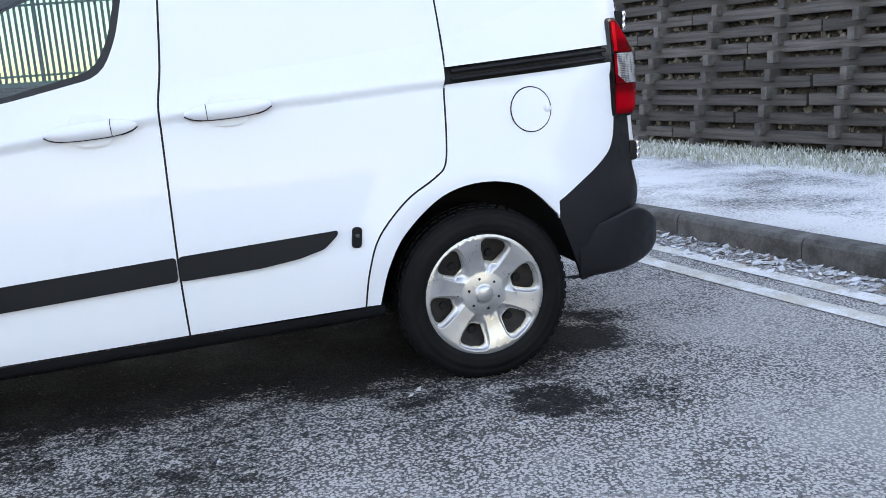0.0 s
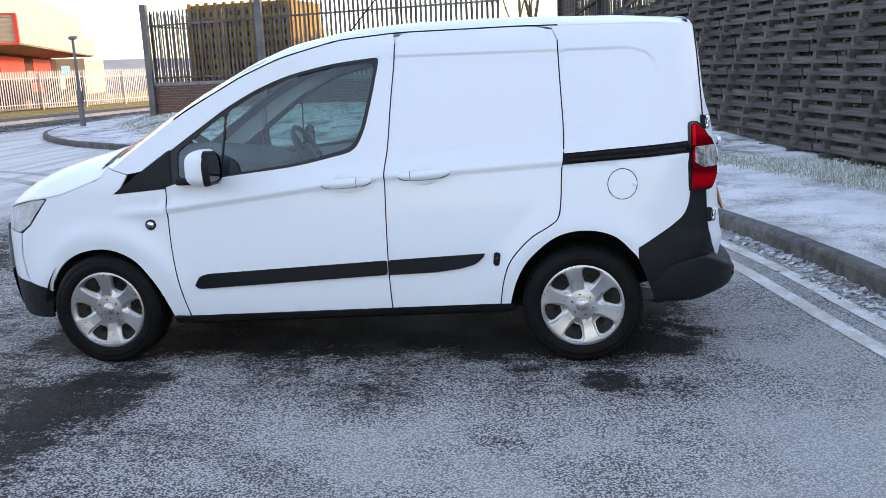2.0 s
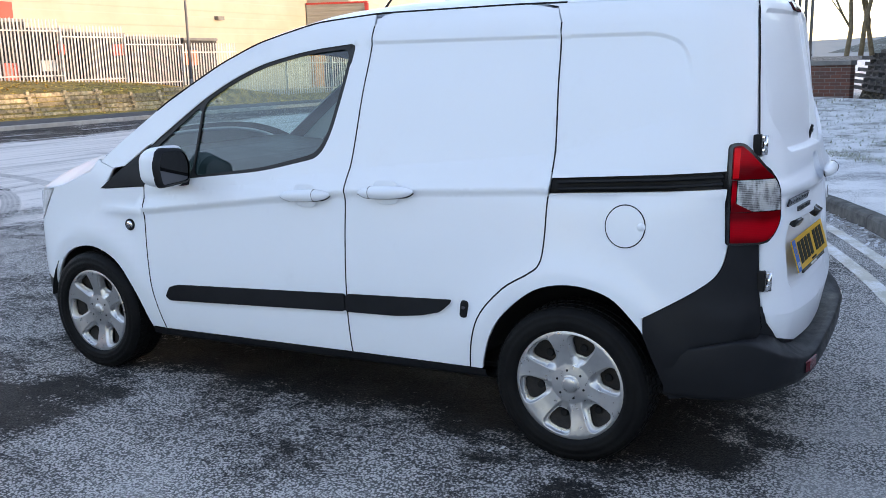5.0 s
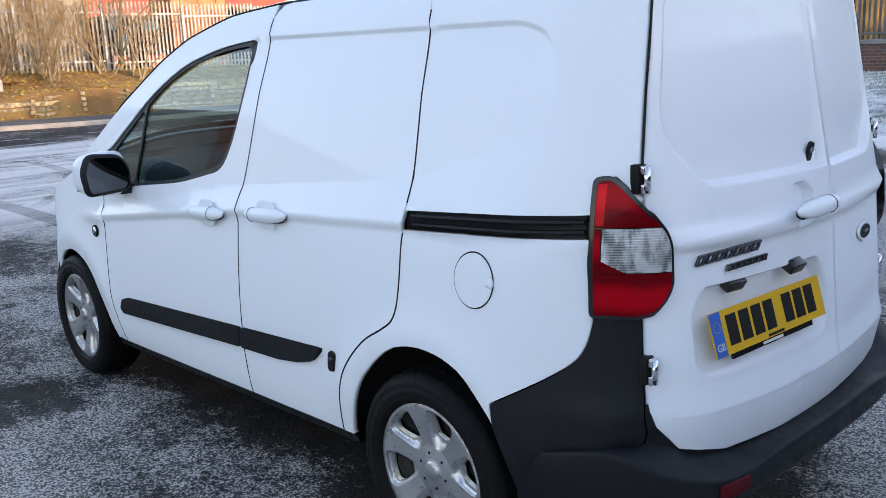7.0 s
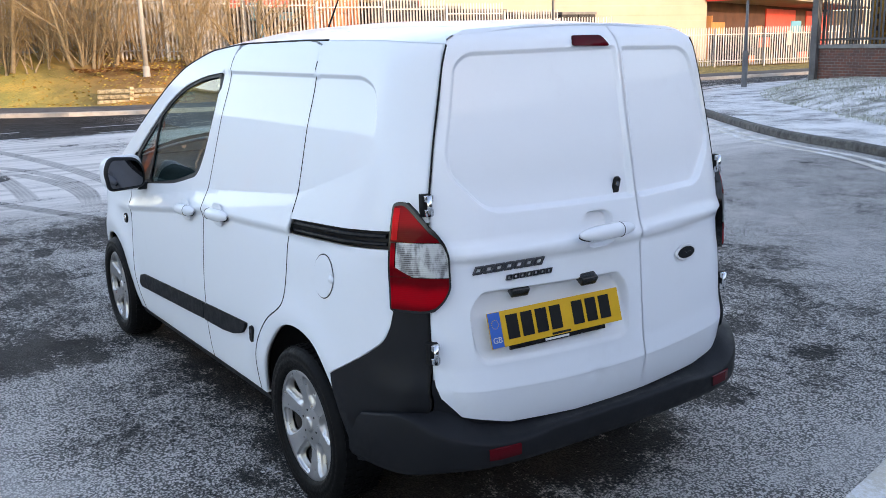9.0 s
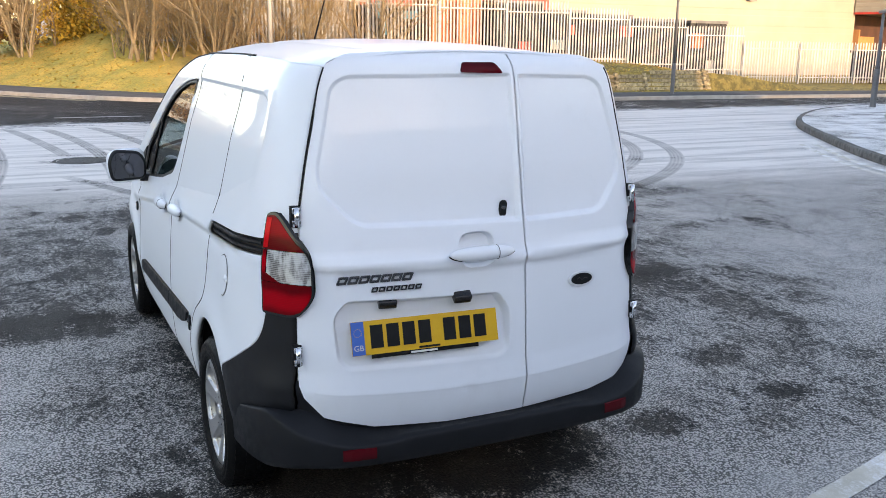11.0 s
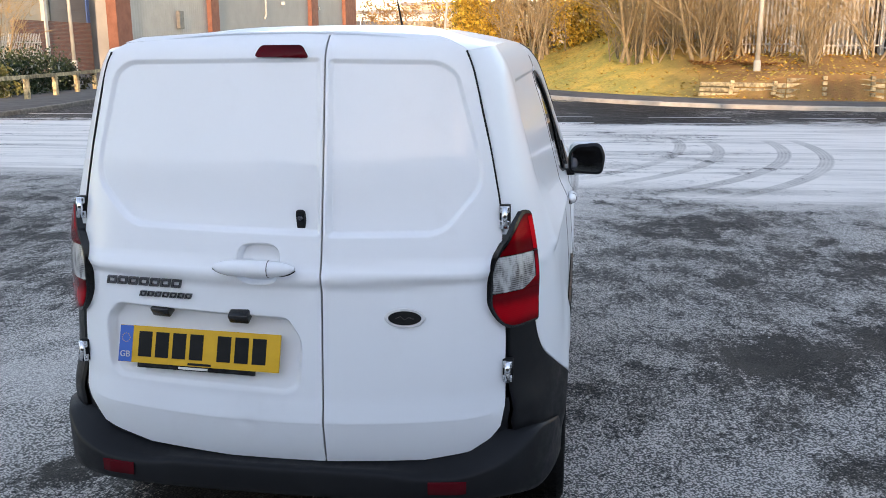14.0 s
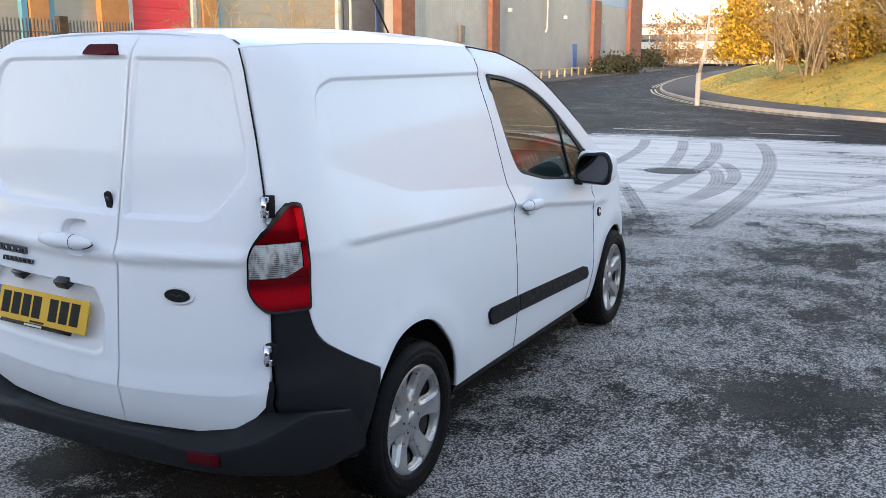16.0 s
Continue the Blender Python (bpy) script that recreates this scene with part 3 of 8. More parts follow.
def inside(q, poly):
    q, p = np.asarray(q, float), np.asarray(poly, float)
    x, y = q[:, 0:1], q[:, 1:2]
    a, b = p, np.roll(p, -1, 0)
    cross = ((a[:, 1] > y) != (b[:, 1] > y)) & (x < (b[:, 0] - a[:, 0]) * (y - a[:, 1]) / (b[:, 1] - a[:, 1] + 1e-15) + a[:, 0])
    return cross.sum(1) % 2 == 1


def edge_distance(q, poly):
    """Distance of points from a closed polygon's edge."""
    q, p = np.asarray(q, float), np.asarray(poly, float)
    best = np.full(len(q), 1e9)
    for a, b in zip(p, np.roll(p, -1, 0)):
        d = b - a
        t = np.clip(((q - a) @ d) / (d @ d + 1e-15), 0, 1)
        best = np.minimum(best, np.linalg.norm(q - a - t[:, None] * d, axis=1))
    return best


def panel(name, outline, holes, surface, material, parent, label="", step=0.03, lines=(), rim=None, flip=False, edge=None):
    """A sheet cut to outline (less holes) in a flat drawing and laid on a curved surface. surface takes an array of drawing points and
    gives points in space; rim is a vector along which the cut edges are turned in."""
    edge = edge or step
    loops = [resample(outline, edge)] + [resample(h, edge) for h in holes]
    verts, edges = [], []
    for lp in loops:
        s = len(verts)
        verts += lp
        edges += [(s + i, s + (i + 1) % len(lp)) for i in range(len(lp))]
    for ln in lines:
        ln = resample(ln, edge, False)
        s = len(verts)
        verts += ln
        edges += [(s + i, s + i + 1) for i in range(len(ln) - 1)]
    o = np.array(outline)
    gx, gy = np.meshgrid(np.arange(o[:, 0].min() + step / 2, o[:, 0].max(), step), np.arange(o[:, 1].min() + step / 2, o[:, 1].max(), step))
    g = np.stack([gx.ravel(), gy.ravel()], 1)
    g = g[inside(g, outline)]
    if len(g):
        keep = edge_distance(g, loops[0]) > step * 0.45
        for h in loops[1:]:
            keep &= ~inside(g, h) & (edge_distance(g, h) > step * 0.45)
        g = g[keep]
    verts += [tuple(v) for v in g]
    vo, _, fo, _, _, _ = delaunay_2d_cdt([Vector(v) for v in verts], edges, [], 0, 1e-6)
    v2 = np.array([tuple(v) for v in vo])
    tri = np.array([f for f in fo if len(f) == 3])
    c = v2[tri].mean(1)
    ok = inside(c, loops[0])
    for h in loops[1:]:
        ok &= ~inside(c, h)
    tri = tri[ok]
    d1, d2 = v2[tri[:, 1]] - v2[tri[:, 0]], v2[tri[:, 2]] - v2[tri[:, 0]]
    tri = tri[np.abs(d1[:, 0] * d2[:, 1] - d1[:, 1] * d2[:, 0]) > 1e-10]
    p3 = surface(v2)
    h = 1e-4
    du, dv = surface(v2 + [h, 0]) - surface(v2 - [h, 0]), surface(v2 + [0, h]) - surface(v2 - [0, h])
    nrm = np.cross(du, dv)
    nrm /= np.linalg.norm(nrm, axis=1)[:, None] + 1e-15
    a, b, cc = p3[tri[:, 0]], p3[tri[:, 1]], p3[tri[:, 2]]
    fn = np.cross(b - a, cc - a)
    if flip:
        nrm = -nrm
    wrong = (fn * nrm[tri[:, 0]]).sum(1) < 0
    tri[wrong] = tri[wrong][:, ::-1]
    faces = tri.tolist()
    allv = p3
    normals = nrm
    if rim is not None:
        count = {}
        for f in faces:
            for i in range(3):
                k = (f[i], f[(i + 1) % 3])
                count[k] = count.get(k, 0) + 1
        border = [k for k in count if (k[1], k[0]) not in count]
        idx, extra, acc = {}, [], {}
        base = len(p3)
        r = np.array(rim, float)
        for i, j in border:
            e = np.cross(r, p3[j] - p3[i])
            e = -e / (np.linalg.norm(e) + 1e-12)
            for q in (i, j):
                if q not in idx:
                    idx[q] = base + len(extra)
                    extra.append(p3[q] + r)
                    acc[q] = np.zeros(3)
                acc[q] += e
            faces.append([j, i, idx[i], idx[j]])
        if extra:
            allv = np.concatenate([p3, np.array(extra)])
            en = np.array([acc[q] / (np.linalg.norm(acc[q]) + 1e-12) for q in idx])
            normals = np.concatenate([nrm, en])
    me = bpy.data.meshes.new(name)
    me.from_pydata(allv.tolist(), [], faces)
    me.materials.append(material)
    me.update()
    me.shade_smooth()
    me.normals_split_custom_set_from_vertices([tuple(v) for v in normals])
    return part(name, me, material, parent, label)


def table(xs, ys, width=0.0):
    """A piecewise line through points, softened over width, as a function of an array."""
    g = np.linspace(xs[0] - 0.3, xs[-1] + 0.3, 1600)
    v = np.interp(g, xs, ys)
    if width:
        k = np.exp(-0.5 * ((np.arange(-120, 121) * (g[1] - g[0])) / width) ** 2)
        v = np.convolve(np.pad(v, 120, mode="edge"), k / k.sum(), mode="valid")
    return lambda q: np.interp(q, g, v)


def step01(v, a, b):
    t = np.clip((v - a) / (b - a), 0, 1)
    return t * t * (3 - 2 * t)


def letters(text, size, depth=0.001, shear=0.0, spread=1.0, offset=0.0):
    """Built-in font as a mesh in the xy plane."""
    cu = bpy.data.curves.new("lettering", "FONT")
    cu.body, cu.size, cu.extrude, cu.shear, cu.space_character, cu.offset = text, size, depth, shear, spread, offset
    cu.align_x, cu.align_y = "CENTER", "CENTER"
    ob = bpy.data.objects.new("lettering", cu)
    me = bpy.data.meshes.new_from_object(ob)
    bpy.data.objects.remove(ob)
    return me

# ---- ground, kerbs and large forms ----
def ground_height(x, y):
    """Level yard and junction; the side road climbs gently away."""
    d = np.clip(np.asarray(x, float) - 52.0, 0, None)
    return 0.010 * d


def sheet(name, xs, ys, height, material, label, kind="structure", category="ground"):
    me = bpy.data.meshes.new(name)
    gx, gy = np.meshgrid(xs, ys)
    gz = height(gx, gy) * np.ones_like(gx)
    v = np.stack([gx.ravel(), gy.ravel(), gz.ravel()], 1)
    nx = len(xs)
    f = [(j * nx + i, j * nx + i + 1, (j + 1) * nx + i + 1, (j + 1) * nx + i) for j in range(len(ys) - 1) for i in range(nx - 1)]
    me.from_pydata(v.tolist(), [], f)
    me.materials.append(material)
    me.shade_smooth()
    return tagged(new(name, me), label, category, kind=kind)


xs = np.concatenate([[-900, -300, -120], np.arange(-60, 130, 5.0), [160, 250, 500, 1200]])
ys = np.concatenate([[-1200, -500, -200], np.arange(-110, 111, 10.0), [200, 500, 1200]])
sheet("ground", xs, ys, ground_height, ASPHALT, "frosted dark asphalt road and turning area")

# line of the near kerb: past the back of the van, round the turning head and out to the main road
KERB_LINE = smooth_line([(-3.6, 8.0), (-2.75, 4.2), (-2.3, 2.0), (-1.95, 0.4), (-1.58, -1.6), (-1.03, -3.4), (-0.2, -5.3), (1.2, -7.3), (3.5, -9.25), (6.0, -10.4), (9.0, -12.5), (11.6, -14.6), (13.7, -17.2), (14.9, -19.6), (15.6, -23.0), (15.4, -30.0), (14.6, -44.0)], False, 8)


def offset_line(pts, d):
    """A line moved to its right-hand side by d."""
    p = np.array(pts, float)
    t = np.gradient(p, axis=0)
    t /= np.linalg.norm(t, axis=1)[:, None]
    return p + np.stack([t[:, 1], -t[:, 0]], 1) * d


def even(pts, step):
    p = np.array(pts, float)
    s = np.concatenate([[0], np.cumsum(np.linalg.norm(np.diff(p, axis=0), axis=1))])
    q = np.arange(0, s[-1], step)
    return np.stack([np.interp(q, s, p[:, k]) for k in range(p.shape[1])], 1)


def ribbon(name, line, rows, material, label, category, kind="structure", closed_end=False):
    """A strip swept along a plan line; rows are (offset to the right, height)."""
    bm = bmesh.new()
    cols = []
    for o, z in rows:
        q = offset_line(line, o)
        zz = z if callable(z) else (lambda a, b, z=z: z)
        cols.append([bm.verts.new((a, b, float(zz(a, b)))) for a, b in q])
    for c1, c2 in zip(cols, cols[1:]):
        for i in range(len(c1) - 1):
            bm.faces.new((c1[i], c1[i + 1], c2[i + 1], c2[i]))
    bmesh.ops.recalc_face_normals(bm, faces=bm.faces[:])
    return mesh_thing(name, bm, material, label, category, kind=kind, smooth=True)


# the land behind the kerb is on the right of the line as it runs away from the viewer (towards -y): offsets > 0
def kerb_run(name, line, height, material, label, length=0.914, limit=None):
    run = thing(name, label, "kerb", kind="structure")
    p = even(line, length)
    for i in range(len(p) - 1):
        a, b = Vector(p[i]), Vector(p[i + 1])
        d = b - a
        bm = bmesh.new()
        L = d.length - 0.008
        h = height + 0.004 * noise.noise((i * 1.7, 3.1, 0))
        prof = [(0.0, -0.10), (0.006, h - 0.03), (0.022, h - 0.006), (0.045, h), (0.125, h), (0.125, -0.10)]
        va = [bm.verts.new((0, -o, z)) for o, z in prof]
        vb = [bm.verts.new((L, -o, z)) for o, z in prof]
        bm.faces.new(va)
        bm.faces.new(vb[::-1])
        for k in range(len(prof)):
            j = (k + 1) % len(prof)
            bm.faces.new((va[j], va[k], vb[k], vb[j]))
        st = part("kerb_stone", bm, material, run)
        st.matrix_basis = Matrix.Translation((a.x, a.y, float(ground_height(a.x, a.y)))) @ Matrix.Rotation(math.atan2(d.y, d.x), 4, "Z")
    return run


LAND = KERB_LINE
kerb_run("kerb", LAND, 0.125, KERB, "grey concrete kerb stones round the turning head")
ribbon("pavement", KERB_LINE, [(0.118, 0.0), (0.12, 0.121), (1.0, 0.128), (1.75, 0.150), (1.9, 0.155)], PAVING, "frosted tarmac pavement behind the kerb", "pavement")


ribbon("lawn", KERB_LINE, [(1.86, 0.148), (2.1, 0.142), (2.7, lambda x, y: 0.132 + 0.20 * float(np.clip((-y - 6) / 8, 0, 1))), (4.2, lambda x, y: 0.13 + 0.36 * float(np.clip((-y - 6) / 8, 0, 1))), (6.5, lambda x, y: 0.14 + 0.49 * float(np.clip((-y - 6) / 9, 0, 1)))], FROST_LAWN, "frosted rough grass behind the pavement", "grass")

# double lines beside the kerb
for o, w in ((-0.28, 0.105), (-0.52, 0.105)):
    ln = [p for p in KERB_LINE if p[1] > -12]
    ribbon("road_line", ln, [(o - w / 2, 0.004), (o + w / 2, 0.004)], LINE_PAINT, "worn pale double line along the kerb", "road marking")

# opposite side of the junction
FAR_KERB = smooth_line([(9.0, -75.0), (13.0, -58.0), (17.0, -42.0), (19.3, -30.0), (20.5, -20.0), (20.6, -14.0), (20.9, -8.5), (21.8, -5.0), (23.6, -2.2), (26.6, 0.5), (31.5, 3.7), (38.0, 6.6), (47.0, 9.6), (60.0, 12.4), (85.0, 15.5), (120.0, 18.0)], False, 6)
gh = lambda base: (lambda x, y: base + float(ground_height(x, y)))
kerb_run("kerb", FAR_KERB[12:], 0.12, KERB_SUN, "sunlit-toned concrete kerb stones round the far corner", 1.8)
BARE_TARMAC = simple("bare_tarmac_pavement", rgb(0.055, 0.055, 0.057), rgb(0.10, 0.10, 0.10), 3, 0.9)
ribbon("pavement", FAR_KERB, [(0.10, gh(0.0)), (0.12, gh(0.118)), (1.9, gh(0.14)), (2.1, gh(0.14))], BARE_TARMAC, "bare dark tarmac pavement below the bank", "pavement")
for o in (-0.25, -0.48):
    ribbon("road_line", [p for p in FAR_KERB if p[1] > -1], [(o - 0.05, gh(0.005)), (o + 0.05, gh(0.005))], LINE_YELLOW, "faded double yellow lines round the corner", "road marking")


def terrace(y):
    """1 where the log wall holds the bank up."""
    return float(np.clip((-5.0 - y) / 2.0, 0, 1) * np.clip((y + 28) / 4.0, 0, 1))


BANK = [(2.1, gh(0.14)), (2.62, lambda x, y: 0.17 + float(ground_height(x, y))), (2.9, lambda x, y: 0.26 + float(ground_height(x, y)) + 0.56 * terrace(y)), (4.6, lambda x, y: 0.42 + float(ground_height(x, y)) + 0.45 * float(np.clip((y + 40) / 20, 0, 1))), (7.0, lambda x, y: float(ground_height(x, y)) + 0.45 + 0.85 * float(np.clip((y + 40) / 25, 0, 1)) + 0.75 * float(np.exp(-((x - 34) / 9) ** 2) * (y > -6))),
        (11.0, lambda x, y: float(ground_height(x, y)) + 0.5 + 0.95 * float(np.clip((y + 45) / 25, 0, 1)) + 1.1 * float(np.exp(-((x - 36) / 10) ** 2) * (y > -8))), (30.0, lambda x, y: float(ground_height(x, y)) + 0.6 + 1.1 * float(np.clip((y + 45) / 25, 0, 1)))]
BANK = [(o, (lambda x, y, zf=z: 0.14 + (zf(x, y) - 0.14) * (0.12 + 0.88 * float(np.clip((y + 29) / 7, 0, 1))))) for o, z in BANK]
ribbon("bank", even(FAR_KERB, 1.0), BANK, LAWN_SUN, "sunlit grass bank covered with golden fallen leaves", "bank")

# left-hand kerb and pavement of the side road
LEFT_KERB = smooth_line([(9.0, 30.0), (12.5, 18.0), (15.5, 13.8), (23.0, 14.2), (36.0, 17.4), (57.0, 21.4), (85.0, 23.6), (120.0, 25.0)], False, 6)
kerb_run("kerb", [(x, y) for x, y in LEFT_KERB[::-1]], 0.12, KERB, "grey kerb stones along the side road", 1.8)
ribbon("pavement", LEFT_KERB[::-1], [(0.10, gh(0.0)), (0.12, gh(0.118)), (2.4, gh(0.16)), (14.0, gh(0.3))], BARE_TARMAC, "dark tarmac pavement in front of the units", "pavement")

# worn dashed lines across the junction mouth
for y0 in np.arange(-14.0, 12.0, 3.2):
    for xx in (16.9, 18.6):
        bm = boxed(xx - 0.06, xx + 0.06, y0, y0 + 1.9, 0.002, 0.005)
        mesh_thing("road_line", bm, LINE_WHITE, "worn white dashed road marking", "road marking", kind="structure")

# round iron cover in the turning area
IRON = simple("dull_cast_iron", rgb(0.022, 0.021, 0.020), rgb(0.060, 0.055, 0.050), 9, 0.55, 0.8, 0.4, 90, 0.003, metal=0.5)
cover_ = thing("manhole_cover", "round cast-iron manhole cover thawed free of frost", "manhole", at=Matrix.Translation((10.56, 0.63, 0.0)))
for nm, r0, r1, h0 in (("cover_frame", 0.36, 0.41, 0.006), ("cover_plate", 0.0, 0.345, 0.005)):
    bm = bmesh.new()
    rings = [[bm.verts.new((r * math.cos(k * math.tau / 40), r * math.sin(k * math.tau / 40), z)) for k in range(40)] for r, z in ((max(r0, 0.01), h0), (r1 - 0.01, h0), (r1, 0.001))]
    for a, b in zip(rings, rings[1:]):
        for k in range(40):
            bm.faces.new((a[k], b[k], b[(k + 1) % 40], a[(k + 1) % 40]))
    if r0 == 0.0:
        bm.faces.new(rings[0])
    part(nm, bm, IRON, cover_)
for k in range(5):
    part("cover_rib", boxed(-0.26, 0.26, -0.012 + (k - 2) * 0.11, 0.012 + (k - 2) * 0.11, 0.005, 0.009), IRON, cover_)

# ---- crib wall: timber stretchers and headers on a battered face ----
CW_A, CW_B = Vector((-5.35, 2.2, 0)), Vector((0.90, -22.5, 0))
CW_DIR = (CW_B - CW_A).normalized()
CW_OUT = Vector((-CW_DIR.y, CW_DIR.x, 0))
if CW_OUT.x < 0:
    CW_OUT = -CW_OUT
CW_LEN = (CW_B - CW_A).length
BATTER = 0.27
crib_base = lambda s: float(np.interp(s, [0, 14, 17.7, 23.4, 26], [0.12, 0.12, 0.42, 0.74, 0.8]))
crib_top = lambda s: float(np.interp(s, [0, 10.7, 14.5, 18.9, 21.4, 24.8], [2.45, 2.42, 2.47, 2.46, 1.90, 1.40]))
crib = thing("crib_wall", "leaning timber crib retaining wall filled with stony soil", "wall", kind="structure")
COURSE, BAY = 0.155, 0.77


def crib_point(s, z, out=0.0):
    p = CW_A + CW_DIR * s - CW_OUT * (BATTER * z) + CW_OUT * out
    return Vector((p.x, p.y, z))


crib_turn = math.atan2(CW_DIR.y, CW_DIR.x)
stretcher = bmesh.new()
box(stretcher, 0.0, 1.0, -0.032, 0.032, -0.049, 0.049, 0.005)
stretcher = finish(stretcher, "stretcher", TIMBER)
header = bmesh.new()
box(header, -0.033, 0.033, -0.25, 0.125, -0.052, 0.052, 0.006)
header = finish(header, "header", TIMBER_END)
random.seed(11)
out_sign = 1.0 if Vector((-math.sin(crib_turn), math.cos(crib_turn), 0)).dot(CW_OUT) > 0 else -1.0
for c in range(22):
    z = 0.095 + c * COURSE
    s = -0.42 - 0.4 - BAY * (c * 5 % 3)
    while s < CW_LEN:
        L = BAY * random.choice((2, 3, 3))
        mid = s + L / 2
        if crib_base(mid) - 0.25 < z < crib_top(mid):
            p = crib_point(s + 0.01, z, -0.005 + random.uniform(-0.008, 0.012))
            m = Matrix.Translation(p) @ Matrix.Rotation(crib_turn, 4, "Z") @ Matrix.Rotation(radians(random.uniform(-0.25, 0.25)), 4, "Y") @ Matrix.Diagonal((L - 0.02, 1, 1, 1))
            ob = part("stretcher", stretcher, TIMBER, crib)
            ob.matrix_basis = m
        s += L
    s = -0.42
    while s < CW_LEN:
        if crib_base(s) - 0.2 < z + COURSE / 2 < crib_top(s) + 0.05:
            p = crib_point(s + random.uniform(-0.012, 0.012), z + COURSE * 0.5 - 0.012, random.uniform(-0.008, 0.008))
            m = Matrix.Translation(p) @ Matrix.Rotation(crib_turn if out_sign > 0 else crib_turn + math.pi, 4, "Z") @ Matrix.Rotation(radians(random.uniform(-3, 3)), 4, "Y")
            ob = part("header", header, TIMBER_END, crib)
            ob.matrix_basis = m
        s += BAY
# soil and stones behind the timbers
bm = bmesh.new()
nS, nZ = 90, 26
g = []
for i in range(nS + 1):
    s = -1.2 + (CW_LEN + 1.6) * i / nS
    col = []
    for j in range(nZ + 1):
        z = -0.1 + (crib_top(min(max(s, 0), 25)) + 0.15) * j / nZ
        p = crib_point(s, z, -0.085 + 0.04 * noise.noise((s * 3.1, z * 4.3, 0.3)))
        col.append(bm.verts.new(p))
    g.append(col)
for a, b in zip(g, g[1:]):
    for j in range(nZ):
        bm.faces.new((a[j], b[j], b[j + 1], a[j + 1]))
part("soil_fill", bm, SOIL, crib, "dark stony soil fill", True)
random.seed(3)
v, f = [], []
CUBE = ((-1, -1, -1), (1, -1, -1), (1, 1, -1), (-1, 1, -1), (-1, -1, 1), (1, -1, 1), (1, 1, 1), (-1, 1, 1))
for i in range(6500):
    s = random.uniform(-0.8, CW_LEN)
    z = 0.1 + random.random() * (crib_top(max(0, min(s, 25))) - 0.1)
    p = crib_point(s, z, -0.055 + random.uniform(-0.03, 0.02))
    r = random.uniform(0.007, 0.027)
    m = Matrix.Translation(p) @ Euler((random.random() * 6, random.random() * 6, 0)).to_matrix().to_4x4() @ Matrix.Diagonal((1.3 * r, 0.9 * r, 0.7 * r, 1))
    k = len(v)
    v += [tuple(m @ (Vector(c) * random.uniform(0.7, 1.1))) for c in CUBE]
    f += [(k, k + 3, k + 2, k + 1), (k + 4, k + 5, k + 6, k + 7), (k, k + 1, k + 5, k + 4), (k + 1, k + 2, k + 6, k + 5), (k + 2, k + 3, k + 7, k + 6), (k + 3, k, k + 4, k + 7)]
me = bpy.data.meshes.new("stones")
me.from_pydata(v, [], f)
me.materials.append(simple("pale_fill_stones", rgb(0.05, 0.042, 0.033), rgb(0.30, 0.26, 0.20), 14, 0.9))
st = part("stones", me, None, crib, "loose stones between the timbers")
st["kind"] = "stuff"

# embankment above and behind the crib wall; it keeps the low sun off the yard
bm = bmesh.new()
rows = []
for i in range(46):
    s = -34.0 + 68.0 * i / 45
    top = crib_top(min(max(s, 0), 25)) if s < 25 else 1.5
    if s < 0:
        top = 2.45
    pts = []
    # the rise beyond the seen slope is added, unseen, to block the sun
    for d, h in ((-0.05, 0.0), (1.2, 0.3), (4.0, 1.0), (8.0, 2.2), (12.0, 3.0), (30.0, 3.2), (80.0, 3.2)):
        z = top + h
        p = crib_point(s, top, -0.1 - d)
        pts.append(bm.verts.new((p.x, p.y, z + 0.25 * noise.noise((p.x * 0.3, p.y * 0.3, 1)) * min(1, d))))
    rows.append(pts)
for a, b in zip(rows, rows[1:]):
    for j in range(len(a) - 1):
        bm.faces.new((a[j], b[j], b[j + 1], a[j + 1]))
bmesh.ops.recalc_face_normals(bm, faces=bm.faces[:])
mesh_thing("embankment", bm, FROST_SOIL, "frosted grass embankment above the crib wall, raised unseen to block sun", "bank", kind="structure", smooth=True)
# the crib wall's own end return behind the viewer
bm = bmesh.new()
p0 = crib_point(-1.2, 0, -0.1)
vs = [bm.verts.new(crib_point(-1.2, -0.2, -0.1)), bm.verts.new(crib_point(-34, -0.2, -0.1)), bm.verts.new(crib_point(-34, 2.5, -0.1)), bm.verts.new(crib_point(-1.2, 2.5, -0.1))]
bm.faces.new(vs)
bmesh.ops.subdivide_edges(bm, edges=bm.edges[:], cuts=12, use_grid_fill=True)
mesh_thing("bank_face", bm, SOIL, "dark soil bank face beyond the timbers", "bank", kind="structure")

# ---- the van: x forward from the rear axle, y to its left, z up ----
WHEELBASE, TYRE_R = 2.489, 0.294
van = thing("van", "small white panel van parked on the frosted road", "van")

side_width = table([0.18, 0.24, 0.32, 0.45, 0.62, 0.80, 0.95, 1.10, 1.30, 1.50, 1.58, 1.63, 1.67], [0.775, 0.803, 0.820, 0.830, 0.828, 0.819, 0.806, 0.768, 0.718, 0.668, 0.646, 0.617, 0.575], 0.022)
crease_low = table([-0.7, 0.09, 0.97, 2.10, 2.6, 3.0], [1.05, 1.007, 0.961, 0.823, 0.77, 0.74], 0.05)
crease_high = table([-0.7, -0.36, 0.083, 0.97, 2.10, 2.6, 3.0], [1.40, 1.262, 1.124, 1.041, 0.868, 0.79, 0.75], 0.05)
